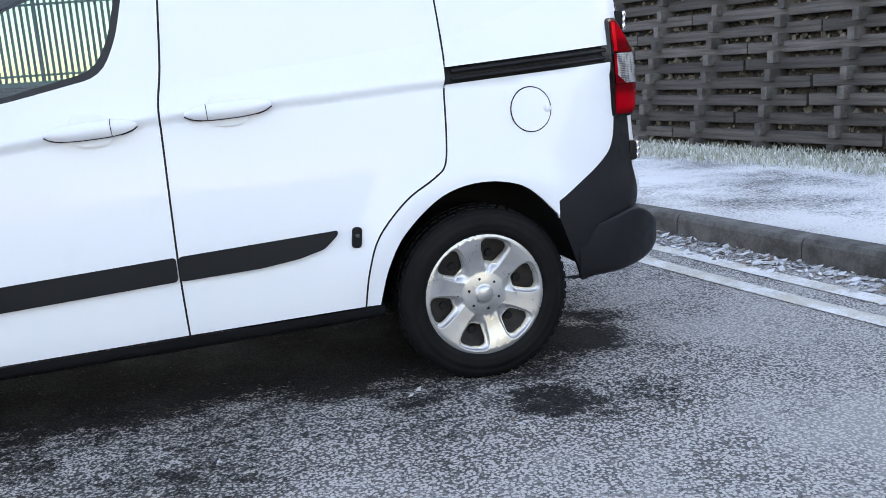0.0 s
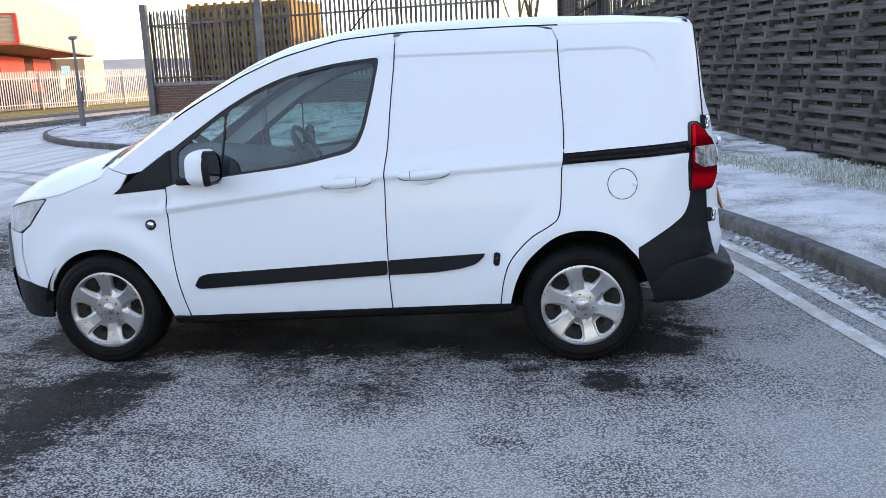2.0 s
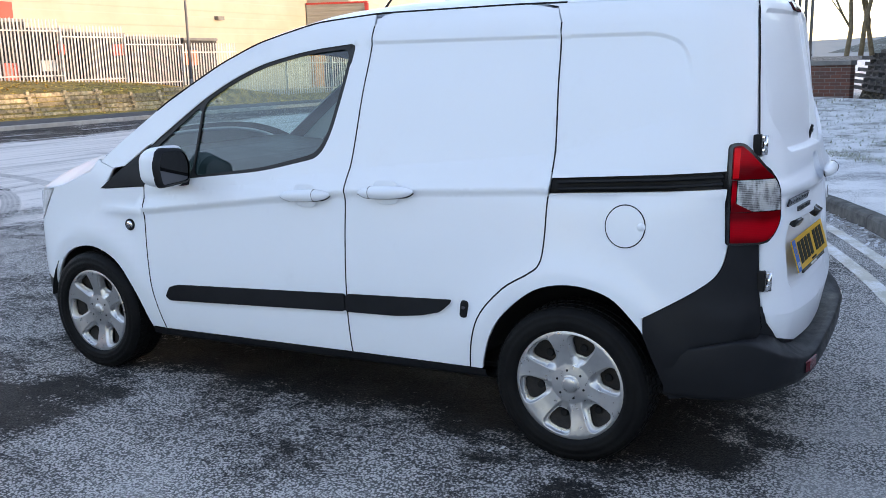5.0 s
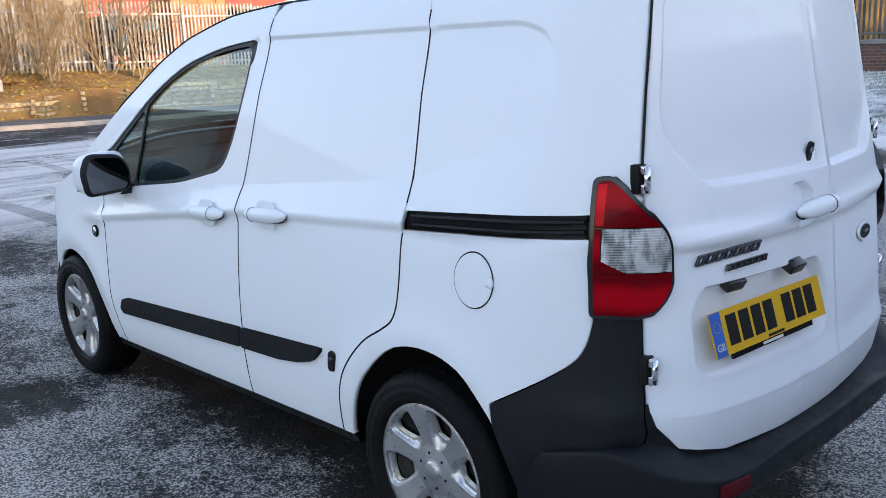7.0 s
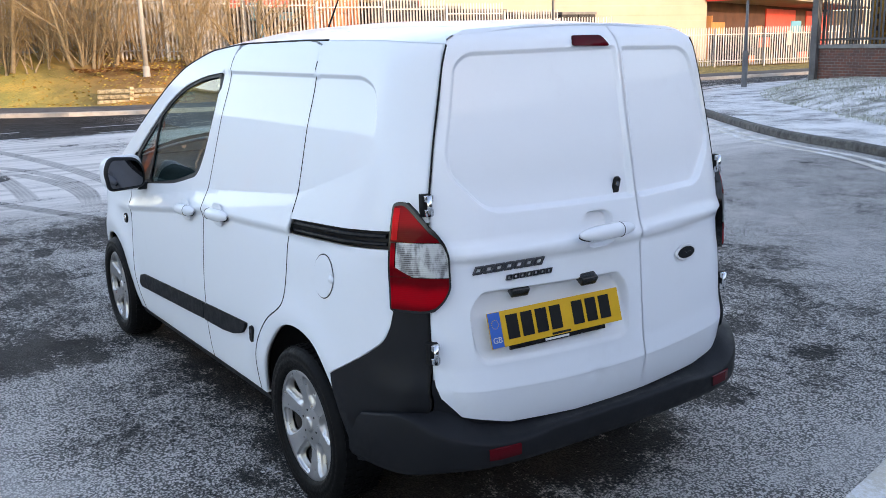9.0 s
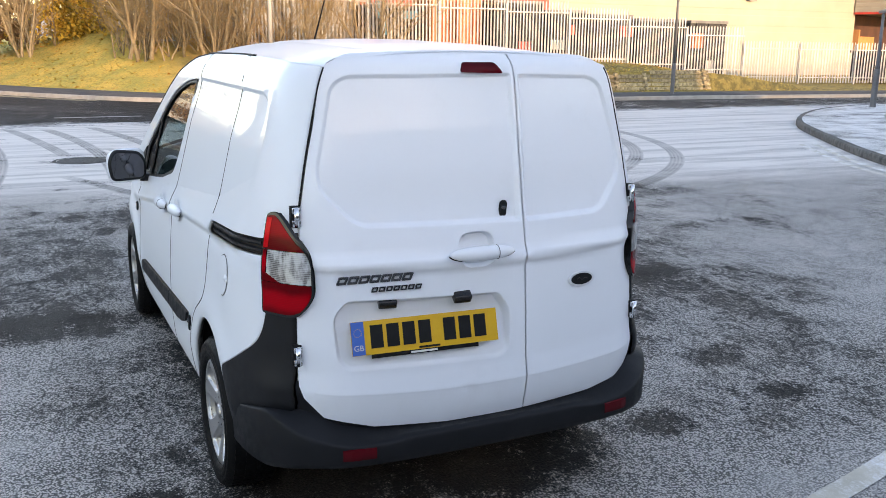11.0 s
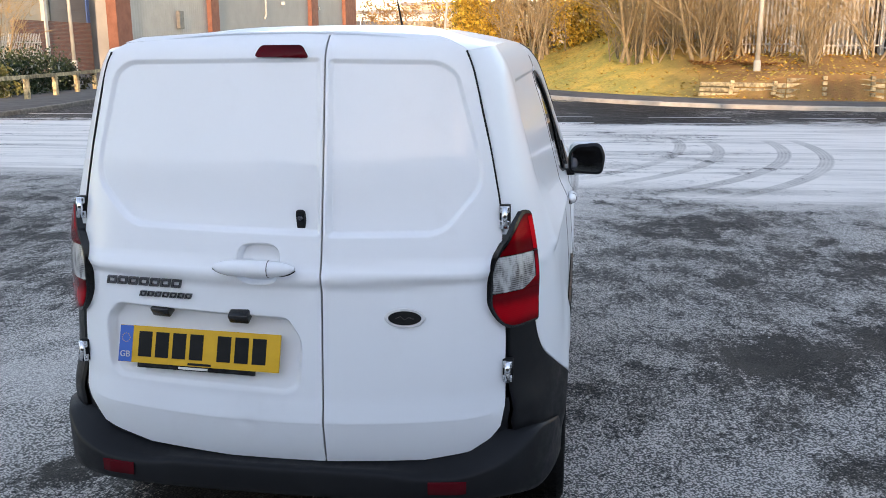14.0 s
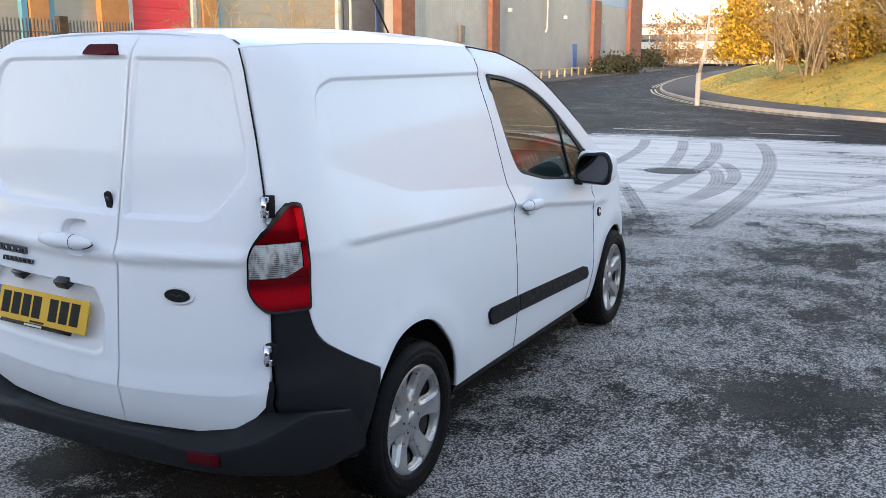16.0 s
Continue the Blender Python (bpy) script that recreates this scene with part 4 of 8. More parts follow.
roof_edge = table([-0.62, -0.5, -0.3, 0.3, 0.9, 1.2, 1.5, 1.7, 2.0, 2.3, 2.45, 2.7, 2.95, 3.1, 3.2, 3.32], [1.622, 1.634, 1.645, 1.655, 1.652, 1.628, 1.552, 1.470, 1.310, 1.105, 0.990, 0.900, 0.866, 0.825, 0.775, 0.69], 0.03)
roof_top = table([-0.62, -0.5, -0.2, 0.4, 0.9, 1.2, 1.5, 1.7, 2.0, 2.3, 2.5, 2.7, 2.95, 3.15, 3.27, 3.34], [1.668, 1.682, 1.705, 1.722, 1.718, 1.695, 1.640, 1.570, 1.415, 1.235, 1.125, 1.075, 1.01, 0.925, 0.84, 0.74], 0.03)
rear_profile = table([0.26, 0.42, 0.555, 0.625, 0.70, 0.957, 0.985, 1.025, 1.15, 1.35, 1.58, 1.64, 1.68], [-0.700, -0.729, -0.754, -0.738, -0.734, -0.712, -0.733, -0.709, -0.684, -0.645, -0.603, -0.585, -0.55], 0.006)


door_edge = table([0.20, 0.42, 0.56, 0.62, 0.80, 1.0, 1.19, 1.35, 1.455, 1.575, 1.63, 1.68], [0.69, 0.68, 0.672, 0.672, 0.667, 0.658, 0.638, 0.608, 0.584, 0.556, 0.535, 0.50], 0.02)
corner_turn = table([0.90, 1.16, 1.6], [2.8, 4.6, 4.0], 0.03)   # tighter corner towards the roof


def half_width(x, z):
    y = side_width(z)
    lo, hi = crease_low(x), crease_high(x)
    fade = step01(x, -0.42, -0.30) * (1 - step01(x, 2.05, 2.5))
    up = np.clip((hi - z) / np.maximum(hi - lo, 0.02), 0, 1)
    band = np.where(z >= lo, -0.007 + 0.019 * up, 0.012 - 0.016 * step01(z, lo, lo - 0.035) + 0.004 * step01(z, lo - 0.05, lo - 0.3))
    y = y + band * fade
    for wx in (0.0, WHEELBASE):
        r = np.hypot(x - wx, z - 0.29)
        y = y + 0.016 * np.exp(-((r - 0.40) / 0.07) ** 2) * step01(z, 0.25, 0.5)
    # rear corner: rolls in to meet the edge of the rear doors
    ye = door_edge(z)
    xe = rear_profile(z - 0.06 * ye * ye) + 0.14 * ye * ye + 0.06 * np.clip((ye - 0.52) / 0.16, 0, 1) ** 2
    t = np.clip((-0.20 - x) / (-0.20 - xe), 0, 1.25)
    y = y - (y - ye - 0.004) * t ** corner_turn(z)
    y = y - 0.34 * np.clip((x - 2.35) / 1.0, 0, 1.1) ** 2.4 - 0.25 * np.clip((x - 2.9) / 0.45, 0, 1.2) ** 2
    # pressed panel beside the load bay
    return y


PRESS = [(1.5, 1.545), (-0.25, 1.535), (-0.345, 1.50), (-0.385, 1.40), (-0.385, 1.275), (-0.30, 1.225), (0.2, 1.10), (1.5, 1.02)]
PRESS = resample(rounded(PRESS, 0.08, 8), 0.03)


def side_surface(sign):
    def f(q):
        x, z = q[:, 0], q[:, 1]
        y = half_width(x, z)
        m = (x < 1.0) & (x > -0.5)
        if m.any():
            d = edge_distance(q[m], PRESS) * np.where(inside(q[m], PRESS), 1, -1)
            y = y.copy()
            fade = step01(z[m], 1.33, 1.50)
            y[m] = y[m] - 0.010 * step01(d, -0.004, 0.016) * fade
        return np.stack([x, sign * y, z], 1)
    return f


def press_lines(a, b):
    """The pressing's edge lines between two stations, as open runs."""
    out = []
    for d in (-0.004, 0.003, 0.010, 0.016):
        run = []
        ring = shrink(PRESS, d)
        k0 = max(range(len(ring)), key=lambda i: ring[i][0])
        for i in range(len(ring)):
            q = ring[(k0 + i) % len(ring)]
            if a < q[0] < b:
                run.append(q)
            elif len(run) > 1:
                out.append(run)
                run = []
            else:
                run = []
        if len(run) > 1:
            out.append(run)
    return out


def crease_lines(a, b):
    xs_ = np.arange(a, b, 0.022)
    return [[(x, float(f(x)) + d) for x in xs_] for f, d in ((crease_low, 0.006), (crease_low, -0.006), (crease_low, -0.018), (crease_low, -0.035), (crease_high, 0.0))]


def arc_pts(cx, cz, r, a0, a1, n=20):
    return [(cx + r * math.cos(radians(a0 + (a1 - a0) * i / n)), cz + r * math.sin(radians(a0 + (a1 - a0) * i / n))) for i in range(n + 1)]


GAP = 0.003
SILL_F, SILL_R = 0.245, 0.300
sill = lambda x: SILL_R + (SILL_F - SILL_R) * (x - 0.4) / 1.7
edge_top = lambda a, b, n=24: [(a + (b - a) * i / n, float(roof_edge(a + (b - a) * i / n))) for i in range(n + 1)]
ARCH_R = [(0.352, 0.300)] + smooth_line([(0.345, 0.33), (0.315, 0.43), (0.255, 0.53), (0.13, 0.635), (-0.01, 0.668), (-0.15, 0.64), (-0.245, 0.555), (-0.272, 0.52)], False, 5)
ARCH_F = smooth_line([(2.128, 0.246), (2.17, 0.36), (2.23, 0.465), (2.32, 0.565), (2.455, 0.615), (2.60, 0.598), (2.71, 0.54), (2.79, 0.445), (2.815, 0.38)], False, 5)
DOOR_FRONT = smooth_line([(2.035, 0.247), (2.065, 0.40), (2.093, 0.60), (2.103, 0.80), (2.105, 0.955)], False, 5)
B_LINE = smooth_line([(0.955, 0.283), (0.962, 0.52), (0.963, 0.88), (0.962, 0.99), (0.946, 1.10), (0.93, 1.30), (0.912, 1.50), (0.906, 1.60)], False, 5)
SLIDE_REAR = smooth_line([(0.403, 0.300), (0.385, 0.42), (0.345, 0.53), (0.25, 0.635), (0.155, 0.695), (0.112, 0.735), (0.098, 0.82), (0.092, 0.96), (0.083, 1.02), (0.080, 1.15), (0.094, 1.40), (0.103, 1.58)], False, 5)


def side_parts(s):
    """All the side panels; s is +1 for the near side (kerb side of the cab), -1 for the other."""
    surf = side_surface(s)
    rim = (0, -s * 0.022, 0)
    flip = s > 0
    # front door with its window opening
    door_out = shrink(DOOR_FRONT + [(2.06, 1.27), (1.98, 1.318)] + edge_top(1.9, 0.915, 14)[1:] + B_LINE[::-1], GAP)
    front_door = panel("front_door", door_out, [shrink(DOOR_GLASS, -0.004)], surf, PAINT, van, step=0.03, rim=rim, flip=flip,
                       lines=crease_lines(0.985, 2.085))
    # front wing
    wing = shrink([(2.128, 0.246)] + ARCH_F + [(2.86, 0.40), (2.98, 0.42), (3.02, 0.55), (3.0, 0.688), (2.92, 0.735), (2.79, 0.878)] + [(x, float(roof_edge(x))) for x in np.arange(2.80, 2.44, -0.05)] + [(2.42, 1.035), (2.31, 1.0), (2.365, 0.905), (2.105, 0.925)] + DOOR_FRONT[::-1][3:], GAP)
    panel("front_wing", wing, [], surf, PAINT, van, step=0.035, rim=rim, flip=flip)
    panel("pillar_foot", [(2.06, 1.128), (2.105, 1.108), (2.24, 1.014), (2.31, 1.003), (2.42, 1.038)] + edge_top(2.46, 2.04, 10) + [(2.045, 1.20)], [], surf, PAINT, van, "white pillar foot", step=0.035, rim=rim, flip=flip)
    panel("front_cover", shrink([(2.982, 0.42), (3.05, 0.42), (3.18, 0.42), (3.30, 0.42), (3.30, 0.66), (3.18, 0.685), (3.005, 0.688), (3.024, 0.55)], 0.002), [], surf, PAINT, van, "white front cover", step=0.035, rim=rim, flip=flip)
    panel("headlamp", shrink([(2.795, 0.880), (2.92, 0.866), (3.05, 0.835), (3.17, 0.785), (3.17, 0.690), (3.01, 0.692), (2.925, 0.738)], 0.003), [], surf, HEAD, van, "clear swept-back headlamp", step=0.03, rim=rim, flip=flip)
    panel("front_bumper", shrink([(2.82, 0.37), (2.86, 0.405), (2.98, 0.417), (3.18, 0.417), (3.30, 0.417), (3.30, 0.22), (3.1, 0.20), (2.86, 0.225), (2.83, 0.30)], 0.001), [], surf, PLASTIC, van, "black lower front bumper", step=0.035, rim=rim, flip=flip)
    strip_back = lambda q: surf(q) - np.array([0, s * 0.012, 0])
    panel("roof_rail", [(x, z - 0.10) for x, z in edge_top(-0.52, 2.0, 30)] + edge_top(1.98, -0.52, 30), [], strip_back, PAINT, van, "white roof side rail", step=0.05, flip=flip)
    # quarter panel and load-bay side
    end = lambda z: float(rear_profile(z - 0.06 * door_edge(z) ** 2) + 0.14 * door_edge(z) ** 2 + 0.06 * np.clip((door_edge(z) - 0.52) / 0.16, 0, 1) ** 2) + 0.004
    rear_edge = [(-0.525, 0.835), (-0.520, 1.160), (-0.552, 1.165), (-0.574, 1.140)] + [(end(z), z) for z in (1.105, 1.172, 1.22, 1.30, 1.40, 1.50, 1.58, 1.63)]
    bumper_line = smooth_line([(-0.272, 0.580), (-0.36, 0.632), (-0.435, 0.680), (-0.490, 0.725), (-0.515, 0.775), (-0.525, 0.835)], False, 4)
    if s > 0:
        slide = shrink(SLIDE_REAR + [(0.125, 1.632), (0.20, 1.648)] + edge_top(0.24, 0.84, 9) + [(0.880, 1.643), (0.900, 1.622)] + B_LINE[::-1], GAP)
        panel("sliding_door", slide, [], surf, PAINT, van, step=0.03, rim=rim, flip=flip,
              lines=crease_lines(0.115, 0.945) + press_lines(0.115, 0.89))
        rail = [(0.088, 1.041), (-0.519, 1.080), (-0.521, 1.022), (0.092, 0.986)]
        quarter = shrink(ARCH_R[::-1][::-1] + bumper_line + rear_edge[1:] + edge_top(-0.52, 0.22, 14) + [(0.20, 1.651), (0.130, 1.636)] + SLIDE_REAR[::-1], GAP)
        panel("quarter_panel", quarter, [rail], surf, PAINT, van, step=0.025, rim=rim, flip=flip, lines=press_lines(-0.45, 0.07) + [[(x, float(crease_high(x))) for x in np.arange(-0.40, 0.07, 0.022)]])
        rr = side_surface(s)
        inner = lambda q: rr(q) - np.array([0, s * 0.020, 0])
        panel("door_rail", shrink(rail, -0.006), [], inner, PLASTIC, van, "black sliding door rail", step=0.05, flip=flip)
        bm = bmesh.new()
        for dz, t in ((0.012, 0.007), (-0.013, 0.006)):
            pts = [(x, s * (float(half_width(np.array([x]), np.array([1.03]))[0]) - 0.012), 1.014 - 0.062 * (x - 0.088) + dz) for x in np.linspace(0.06, -0.50, 10)]
            tube(bm, pts, t, 6)
        part("rail_track", bm, PLASTIC, van, "black door track")
    else:
        quarter = shrink(ARCH_R + bumper_line + rear_edge[1:] + edge_top(-0.52, 0.89, 30) + [(0.906, 1.62)] + B_LINE[::-1] + [(0.6, 0.294)], GAP)
        panel("load_bay_side", quarter, [], surf, PAINT, van, step=0.028, rim=rim, flip=flip,
              lines=crease_lines(-0.40, 0.935) + press_lines(-0.45, 0.89))
    # plastic rear corner below the lamp
    corner = [(-0.272, 0.52)] + bumper_line + [(end(0.835), 0.835), (end(0.75), 0.75), (end(0.65), 0.65), (end(0.55), 0.55), (end(0.45), 0.45), (-0.60, 0.36), (-0.50, 0.32), (-0.36, 0.29), (-0.335, 0.36), (-0.30, 0.45)]
    def flared(q):
        """The corner skin swells out to meet the bumper's upper edge."""
        p = surf(q)
        seam = 0.470 + 0.065 * np.clip((-q[:, 0] - 0.34) / 0.30, 0, 1)
        g = np.interp(-q[:, 0], [0.33, 0.46, 0.56, 0.61, 0.655, 0.70], [0.0, 0.010, 0.022, 0.018, 0.002, 0.0])
        k = step01(q[:, 1], 0.72, seam + 0.004) * (1 - step01(q[:, 1], seam + 0.002, seam - 0.04))
        turn = np.interp(-q[:, 0], [0.40, 0.72], [0.05, 0.85])
        p[:, 1] += s * g * k * np.cos(turn)
        p[:, 0] -= g * k * np.sin(turn)
        return p
    panel("bumper_corner", shrink(corner, 0.001), [], flared, PLASTIC, van, step=0.03, rim=rim, flip=flip)
    # window: black surround, quarter glass and drop glass
    deep = lambda d: (lambda q: surf(q) - np.array([0, s * d, 0]))
    panel("window_surround", shrink(DOOR_GLASS, -0.012), [shrink(QUARTER_GLASS, -0.011), shrink(DROP_GLASS, -0.014)], deep(0.006), SEAL, van, "black rubber window surround", step=0.05, rim=(0, -s * 0.012, 0), flip=flip)
    for nm, ol in (("quarter_glass", QUARTER_GLASS), ("side_glass", DROP_GLASS)):
        g = panel(nm, shrink(ol, -0.020), [], deep(0.016), GLASS, van, "tinted glass", step=0.06, flip=flip)
        g.visible_shadow = False
    panel("mirror_triangle", [(2.39, 0.903), (2.24, 1.01), (2.085, 1.110), (2.075, 0.94), (2.12, 0.928)], [], deep(-0.002), PLASTIC, van, "black plastic triangle", step=0.05, rim=rim, flip=flip)
    # wheel-arch liners
    for cx in (0.0, WHEELBASE):
        bm = bmesh.new()
        prof = arc_pts(cx, 0.29, 0.385 if cx == 0 else 0.36, 6, 174, 22)
        a = [bm.verts.new((x, s * 0.80, z)) for x, z in prof]
        b = [bm.verts.new((x, s * 0.48, z)) for x, z in prof]
        for i in range(len(prof) - 1):
            bm.faces.new((a[i], a[i + 1], b[i + 1], b[i]))
        c = bm.verts.new((cx, s * 0.48, 0.25))
        for i in range(len(prof) - 1):
            bm.faces.new((b[i], b[i + 1], c))
        part("wheel_arch_liner", bm, LINER, van, "black wheel arch liner", True)
    # black lip round the rear arch and sill strip
    bm = bmesh.new()
    for ptsx in (np.linspace(2.13, 0.34, 20),):
        ring = []
        for x in ptsx:
            z = sill(x)
            y = float(half_width(np.array([x]), np.array([z]))[0])
            ring.append([bm.verts.new((x, s * (y - 0.004), z - 0.003)), bm.verts.new((x, s * (y - 0.012), z - 0.03)), bm.verts.new((x, s * (y - 0.07), z - 0.06)), bm.verts.new((x, s * (y - 0.2), z - 0.06))])
        for p, q in zip(ring, ring[1:]):
            for i in range(3):
                bm.faces.new((p[i], q[i], q[i + 1], p[i + 1]))
    part("sill_cover", bm, PLASTIC, van, "black sill cover", True)
    # rub strip in two pieces
    strip = lambda pts: panel("rub_strip", pts, [], deep(-0.014), PLASTIC, van, "black rub strip", step=0.03, rim=(0, -s * 0.018, 0), flip=flip)
    strip(rounded([(1.985, 0.420), (1.955, 0.468), (1.91, 0.480), (0.968, 0.536), (0.968, 0.464), (1.96, 0.402)], 0.012))
    if s > 0:
        strip(rounded([(0.960, 0.5365), (0.474, 0.564), (0.478, 0.550), (0.52, 0.512), (0.60, 0.490), (0.72, 0.474), (0.960, 0.463)], 0.012))
    else:
        strip(rounded([(0.960, 0.5365), (0.66, 0.552), (0.63, 0.535), (0.65, 0.482), (0.70, 0.474), (0.960, 0.463)], 0.012))
    # door handles: a scooped cup behind a bar
    spots = [(1.155, 0.932, 1)] + ([(0.765, 0.962, -1)] if s > 0 else [])
    for hx, hz, way in spots:
        y = lambda x, z: float(half_width(np.array([x]), np.array([z]))[0])
        hd = part("door_handle", handle_mesh(0.255, 0.062, way), PAINT, van, "white door handle", True)
        tilt = -math.atan(0.055)
        hd.matrix_basis = Matrix.Translation((hx, s * (y(hx, hz) + 0.002), hz)) @ pose(0, 0, 0, 0, 0, 0 if s > 0 else 0) @ Matrix.Rotation(-tilt if s > 0 else -tilt, 4, "Y") @ Matrix.Diagonal((1, s, 1, 1))
        part("handle_gap", handle_gap(0.255, 0.062, -0.45 if hx > 0.96 else 0.50), INK, hd, "dark shade line under the grip and gap round the cap")
        cup = part("handle_cup", cup_mesh(0.12, 0.10, way), PAINT, van, "", True)
        cup.matrix_basis = Matrix.Translation((hx, s * (y(hx, hz) + 0.001), hz)) @ Matrix.Diagonal((1, s, 1, 1))
    # side repeater on the wing
    bm = bmesh.new()
    lathe(bm, [(0.0, 0.012), (0.012, 0.011), (0.020, 0.006), (0.024, 0.0)], 20, (0, 0, 0))
    rp = part("side_marker", bm, CHROME, van, "round marker with a dark ring", True)
    rp.matrix_basis = Matrix.Translation((2.198, s * (float(half_width(np.array([2.198]), np.array([0.742]))[0]) + 0.001), 0.742)) @ Matrix.Diagonal((1, s, 1, 1))
    bm = bmesh.new()
    lathe(bm, [(0.021, 0.007), (0.024, 0.009), (0.028, 0.004), (0.028, -0.002)], 20, (0, 0, 0))
    rg = part("marker_ring", bm, INK, rp, "", True)
    # mirror
    side_mirror(s)
    # tail lamp
    tail_lamp(s, surf, flip)
    # black seals in the door gaps and along the top of the doors
    on_side = lambda x, z, d: tuple(surf(np.array([[x - 1e-4, z]]))[0] - np.array([0, s * d, 0]))
    runs = [("door_seal", DOOR_FRONT, 0.0025), ("door_seal", B_LINE, 0.0025), ("top_seal", edge_top(2.06, 0.10 if s > 0 else 0.90, 40), 0.001)]
    if s > 0:
        runs.append(("door_seal", [q for q in SLIDE_REAR if q[1] < 0.985], 0.0025))
        runs.append(("door_seal", [q for q in SLIDE_REAR if q[1] > 1.045], 0.0025))
    for nm, run, d in runs:
        bm = bmesh.new()
        tube(bm, [on_side(x, z, d) for x, z in run], 0.0042, 6)
        part(nm, bm, INK, van, "black rubber seal", True)
    bm = bmesh.new()
    tube(bm, [(end(z) - 0.003, s * (float(door_edge(z)) + 0.001), z) for z in np.linspace(1.175, 1.625, 16)], 0.003, 6)
    part("door_seal", bm, INK, van, "black rubber seal", True)


DOOR_GLASS = rounded([(2.080, 0.945), (2.082, 1.106), (2.015, 1.155), (1.775, 1.318), (1.62, 1.400), (1.46, 1.462), (1.22, 1.512), (0.992, 1.532), (1.015, 1.395), (1.065, 1.185), (1.115, 1.085), (1.41, 1.020), (1.86, 0.972)],
                     [0.01, 0.01, 0.1, 0.1, 0.1, 0.1, 0.1, 0.02, 0.05, 0.1, 0.06, 0.1, 0.1])
QUARTER_GLASS = rounded([(2.030, 0.985), (2.034, 1.100), (1.80, 1.272), (1.825, 1.005)], 0.02)
DROP_GLASS = rounded([(1.795, 0.998), (1.765, 1.290), (1.62, 1.372), (1.46, 1.435), (1.22, 1.486), (1.025, 1.502), (1.045, 1.395), (1.095, 1.195), (1.14, 1.112), (1.41, 1.046)], [0.02, 0.03, 0.1, 0.1, 0.1, 0.03, 0.05, 0.1, 0.06, 0.1])


handle_swell = lambda t: max(0.04, 1 - abs(t) ** 2.8) ** 0.5


def handle_gap(w, h, at):
    """Dark line standing for shade under the grip, and the gap round the end cap."""
    bm = bmesh.new()
    for a, b in ((-1.0, -0.62), (0.62, 1.0)):
        run = [a + (b - a) * i / 10 for i in range(11)]
        tube(bm, [(t * (w / 2 + 0.001), 0.003, -(h * 0.42 + 0.0012) * handle_swell(t)) for t in run], 0.0024, 5)
    tube(bm, [(t * w / 2, 0.002, -(h * 0.42 + 0.0008) * handle_swell(t)) for t in [-0.62 + 1.24 * i / 12 for i in range(13)]], 0.0014, 5)
    k = 10
    tube(bm, [(at * w / 2, 0.0362 * handle_swell(at) * math.cos(g) ** 0.6 + 0.0003, h * 0.423 * handle_swell(at) * math.sin(g)) for g in [-1.5 + 3.0 * i / k for i in range(k + 1)]], 0.0011, 5)
    return bm


def handle_mesh(w, h, way):
    """A pull bar: long lens shape, fuller in the middle."""
    bm = bmesh.new()
    n, k = 18, 10
    rings = []
    for i in range(n + 1):
        t = -1 + 2 * i / n
        a = handle_swell(t)
        rings.append([bm.verts.new((t * w / 2, 0.036 * a * max(0.0, math.cos(j * math.tau / k)) ** 0.6 if math.cos(j * math.tau / k) > 0 else 0.0, (h * 0.42) * a * math.sin(j * math.tau / k))) for j in range(k)])
    for a, b in zip(rings, rings[1:]):
        for j in range(k):
            bm.faces.new((a[j], b[j], b[(j + 1) % k], a[(j + 1) % k]))
    # key cap groove
    return bm


def cup_mesh(w, h, way):
    """The pressed cup round the grip: a shallow raised ring with a sunk middle."""
    bm = bmesh.new()
    prof = [(1.0, 0.0), (0.93, 0.0016), (0.8, 0.0012), (0.5, 0.001), (0.0, 0.0005)]
    k = 24
    rings = [[bm.verts.new((r * w / 2 * math.copysign(abs(math.cos(a)) ** 0.7, math.cos(a)), y, r * h / 2 * math.copysign(abs(math.sin(a)) ** 0.7, math.sin(a)))) for a in [j * math.tau / k for j in range(k)]] for r, y in prof[:-1]]
    for a, b in zip(rings, rings[1:]):
        for j in range(k):
            bm.faces.new((a[j], a[(j + 1) % k], b[(j + 1) % k], b[j]))
    bm.faces.new(rings[-1])
    return bm


def side_mirror(s):
    mir = part("door_mirror", mirror_shell(), PAINT, van, "white door mirror housing", True)
    mir.matrix_basis = Matrix.Translation((1.862, s * 0.908, 1.036)) @ Matrix.Diagonal((0.86, s * 0.86, 0.89, 1))
    bm = bmesh.new()
    pts = rounded([(-0.105, -0.075), (0.085, -0.085), (0.10, 0.02), (0.07, 0.085), (-0.075, 0.075), (-0.11, 0.02)], 0.03)
    vs = [bm.verts.new((-0.078, y, z)) for y, z in pts]
    bm.faces.new(vs if s < 0 else vs)
    part("mirror_glass", bm, MIRROR, mir, "mirror glass")
    bm = bmesh.new()
    ring_o, ring_i = shrink(pts, -0.010), shrink(pts, 0.003)
    a = [bm.verts.new((-0.074, y, z)) for y, z in ring_o]
    b = [bm.verts.new((-0.084, y, z)) for y, z in ring_i]
    c = [bm.verts.new((-0.046, y * 1.03, z * 1.05)) for y, z in ring_o]
    for i in range(len(a)):
        j = (i + 1) % len(a)
        bm.faces.new((a[i], a[j], b[j], b[i]))
        bm.faces.new((c[i], c[j], a[j], a[i]))
    part("mirror_bezel", bm, PLASTIC, mir, "black bezel", True)
    bm = bmesh.new()
    box(bm, -0.05, 0.20, -0.25, -0.075, -0.105, -0.062, 0.014)
    part("mirror_arm", bm, PLASTIC, mir, "black mirror arm", True)


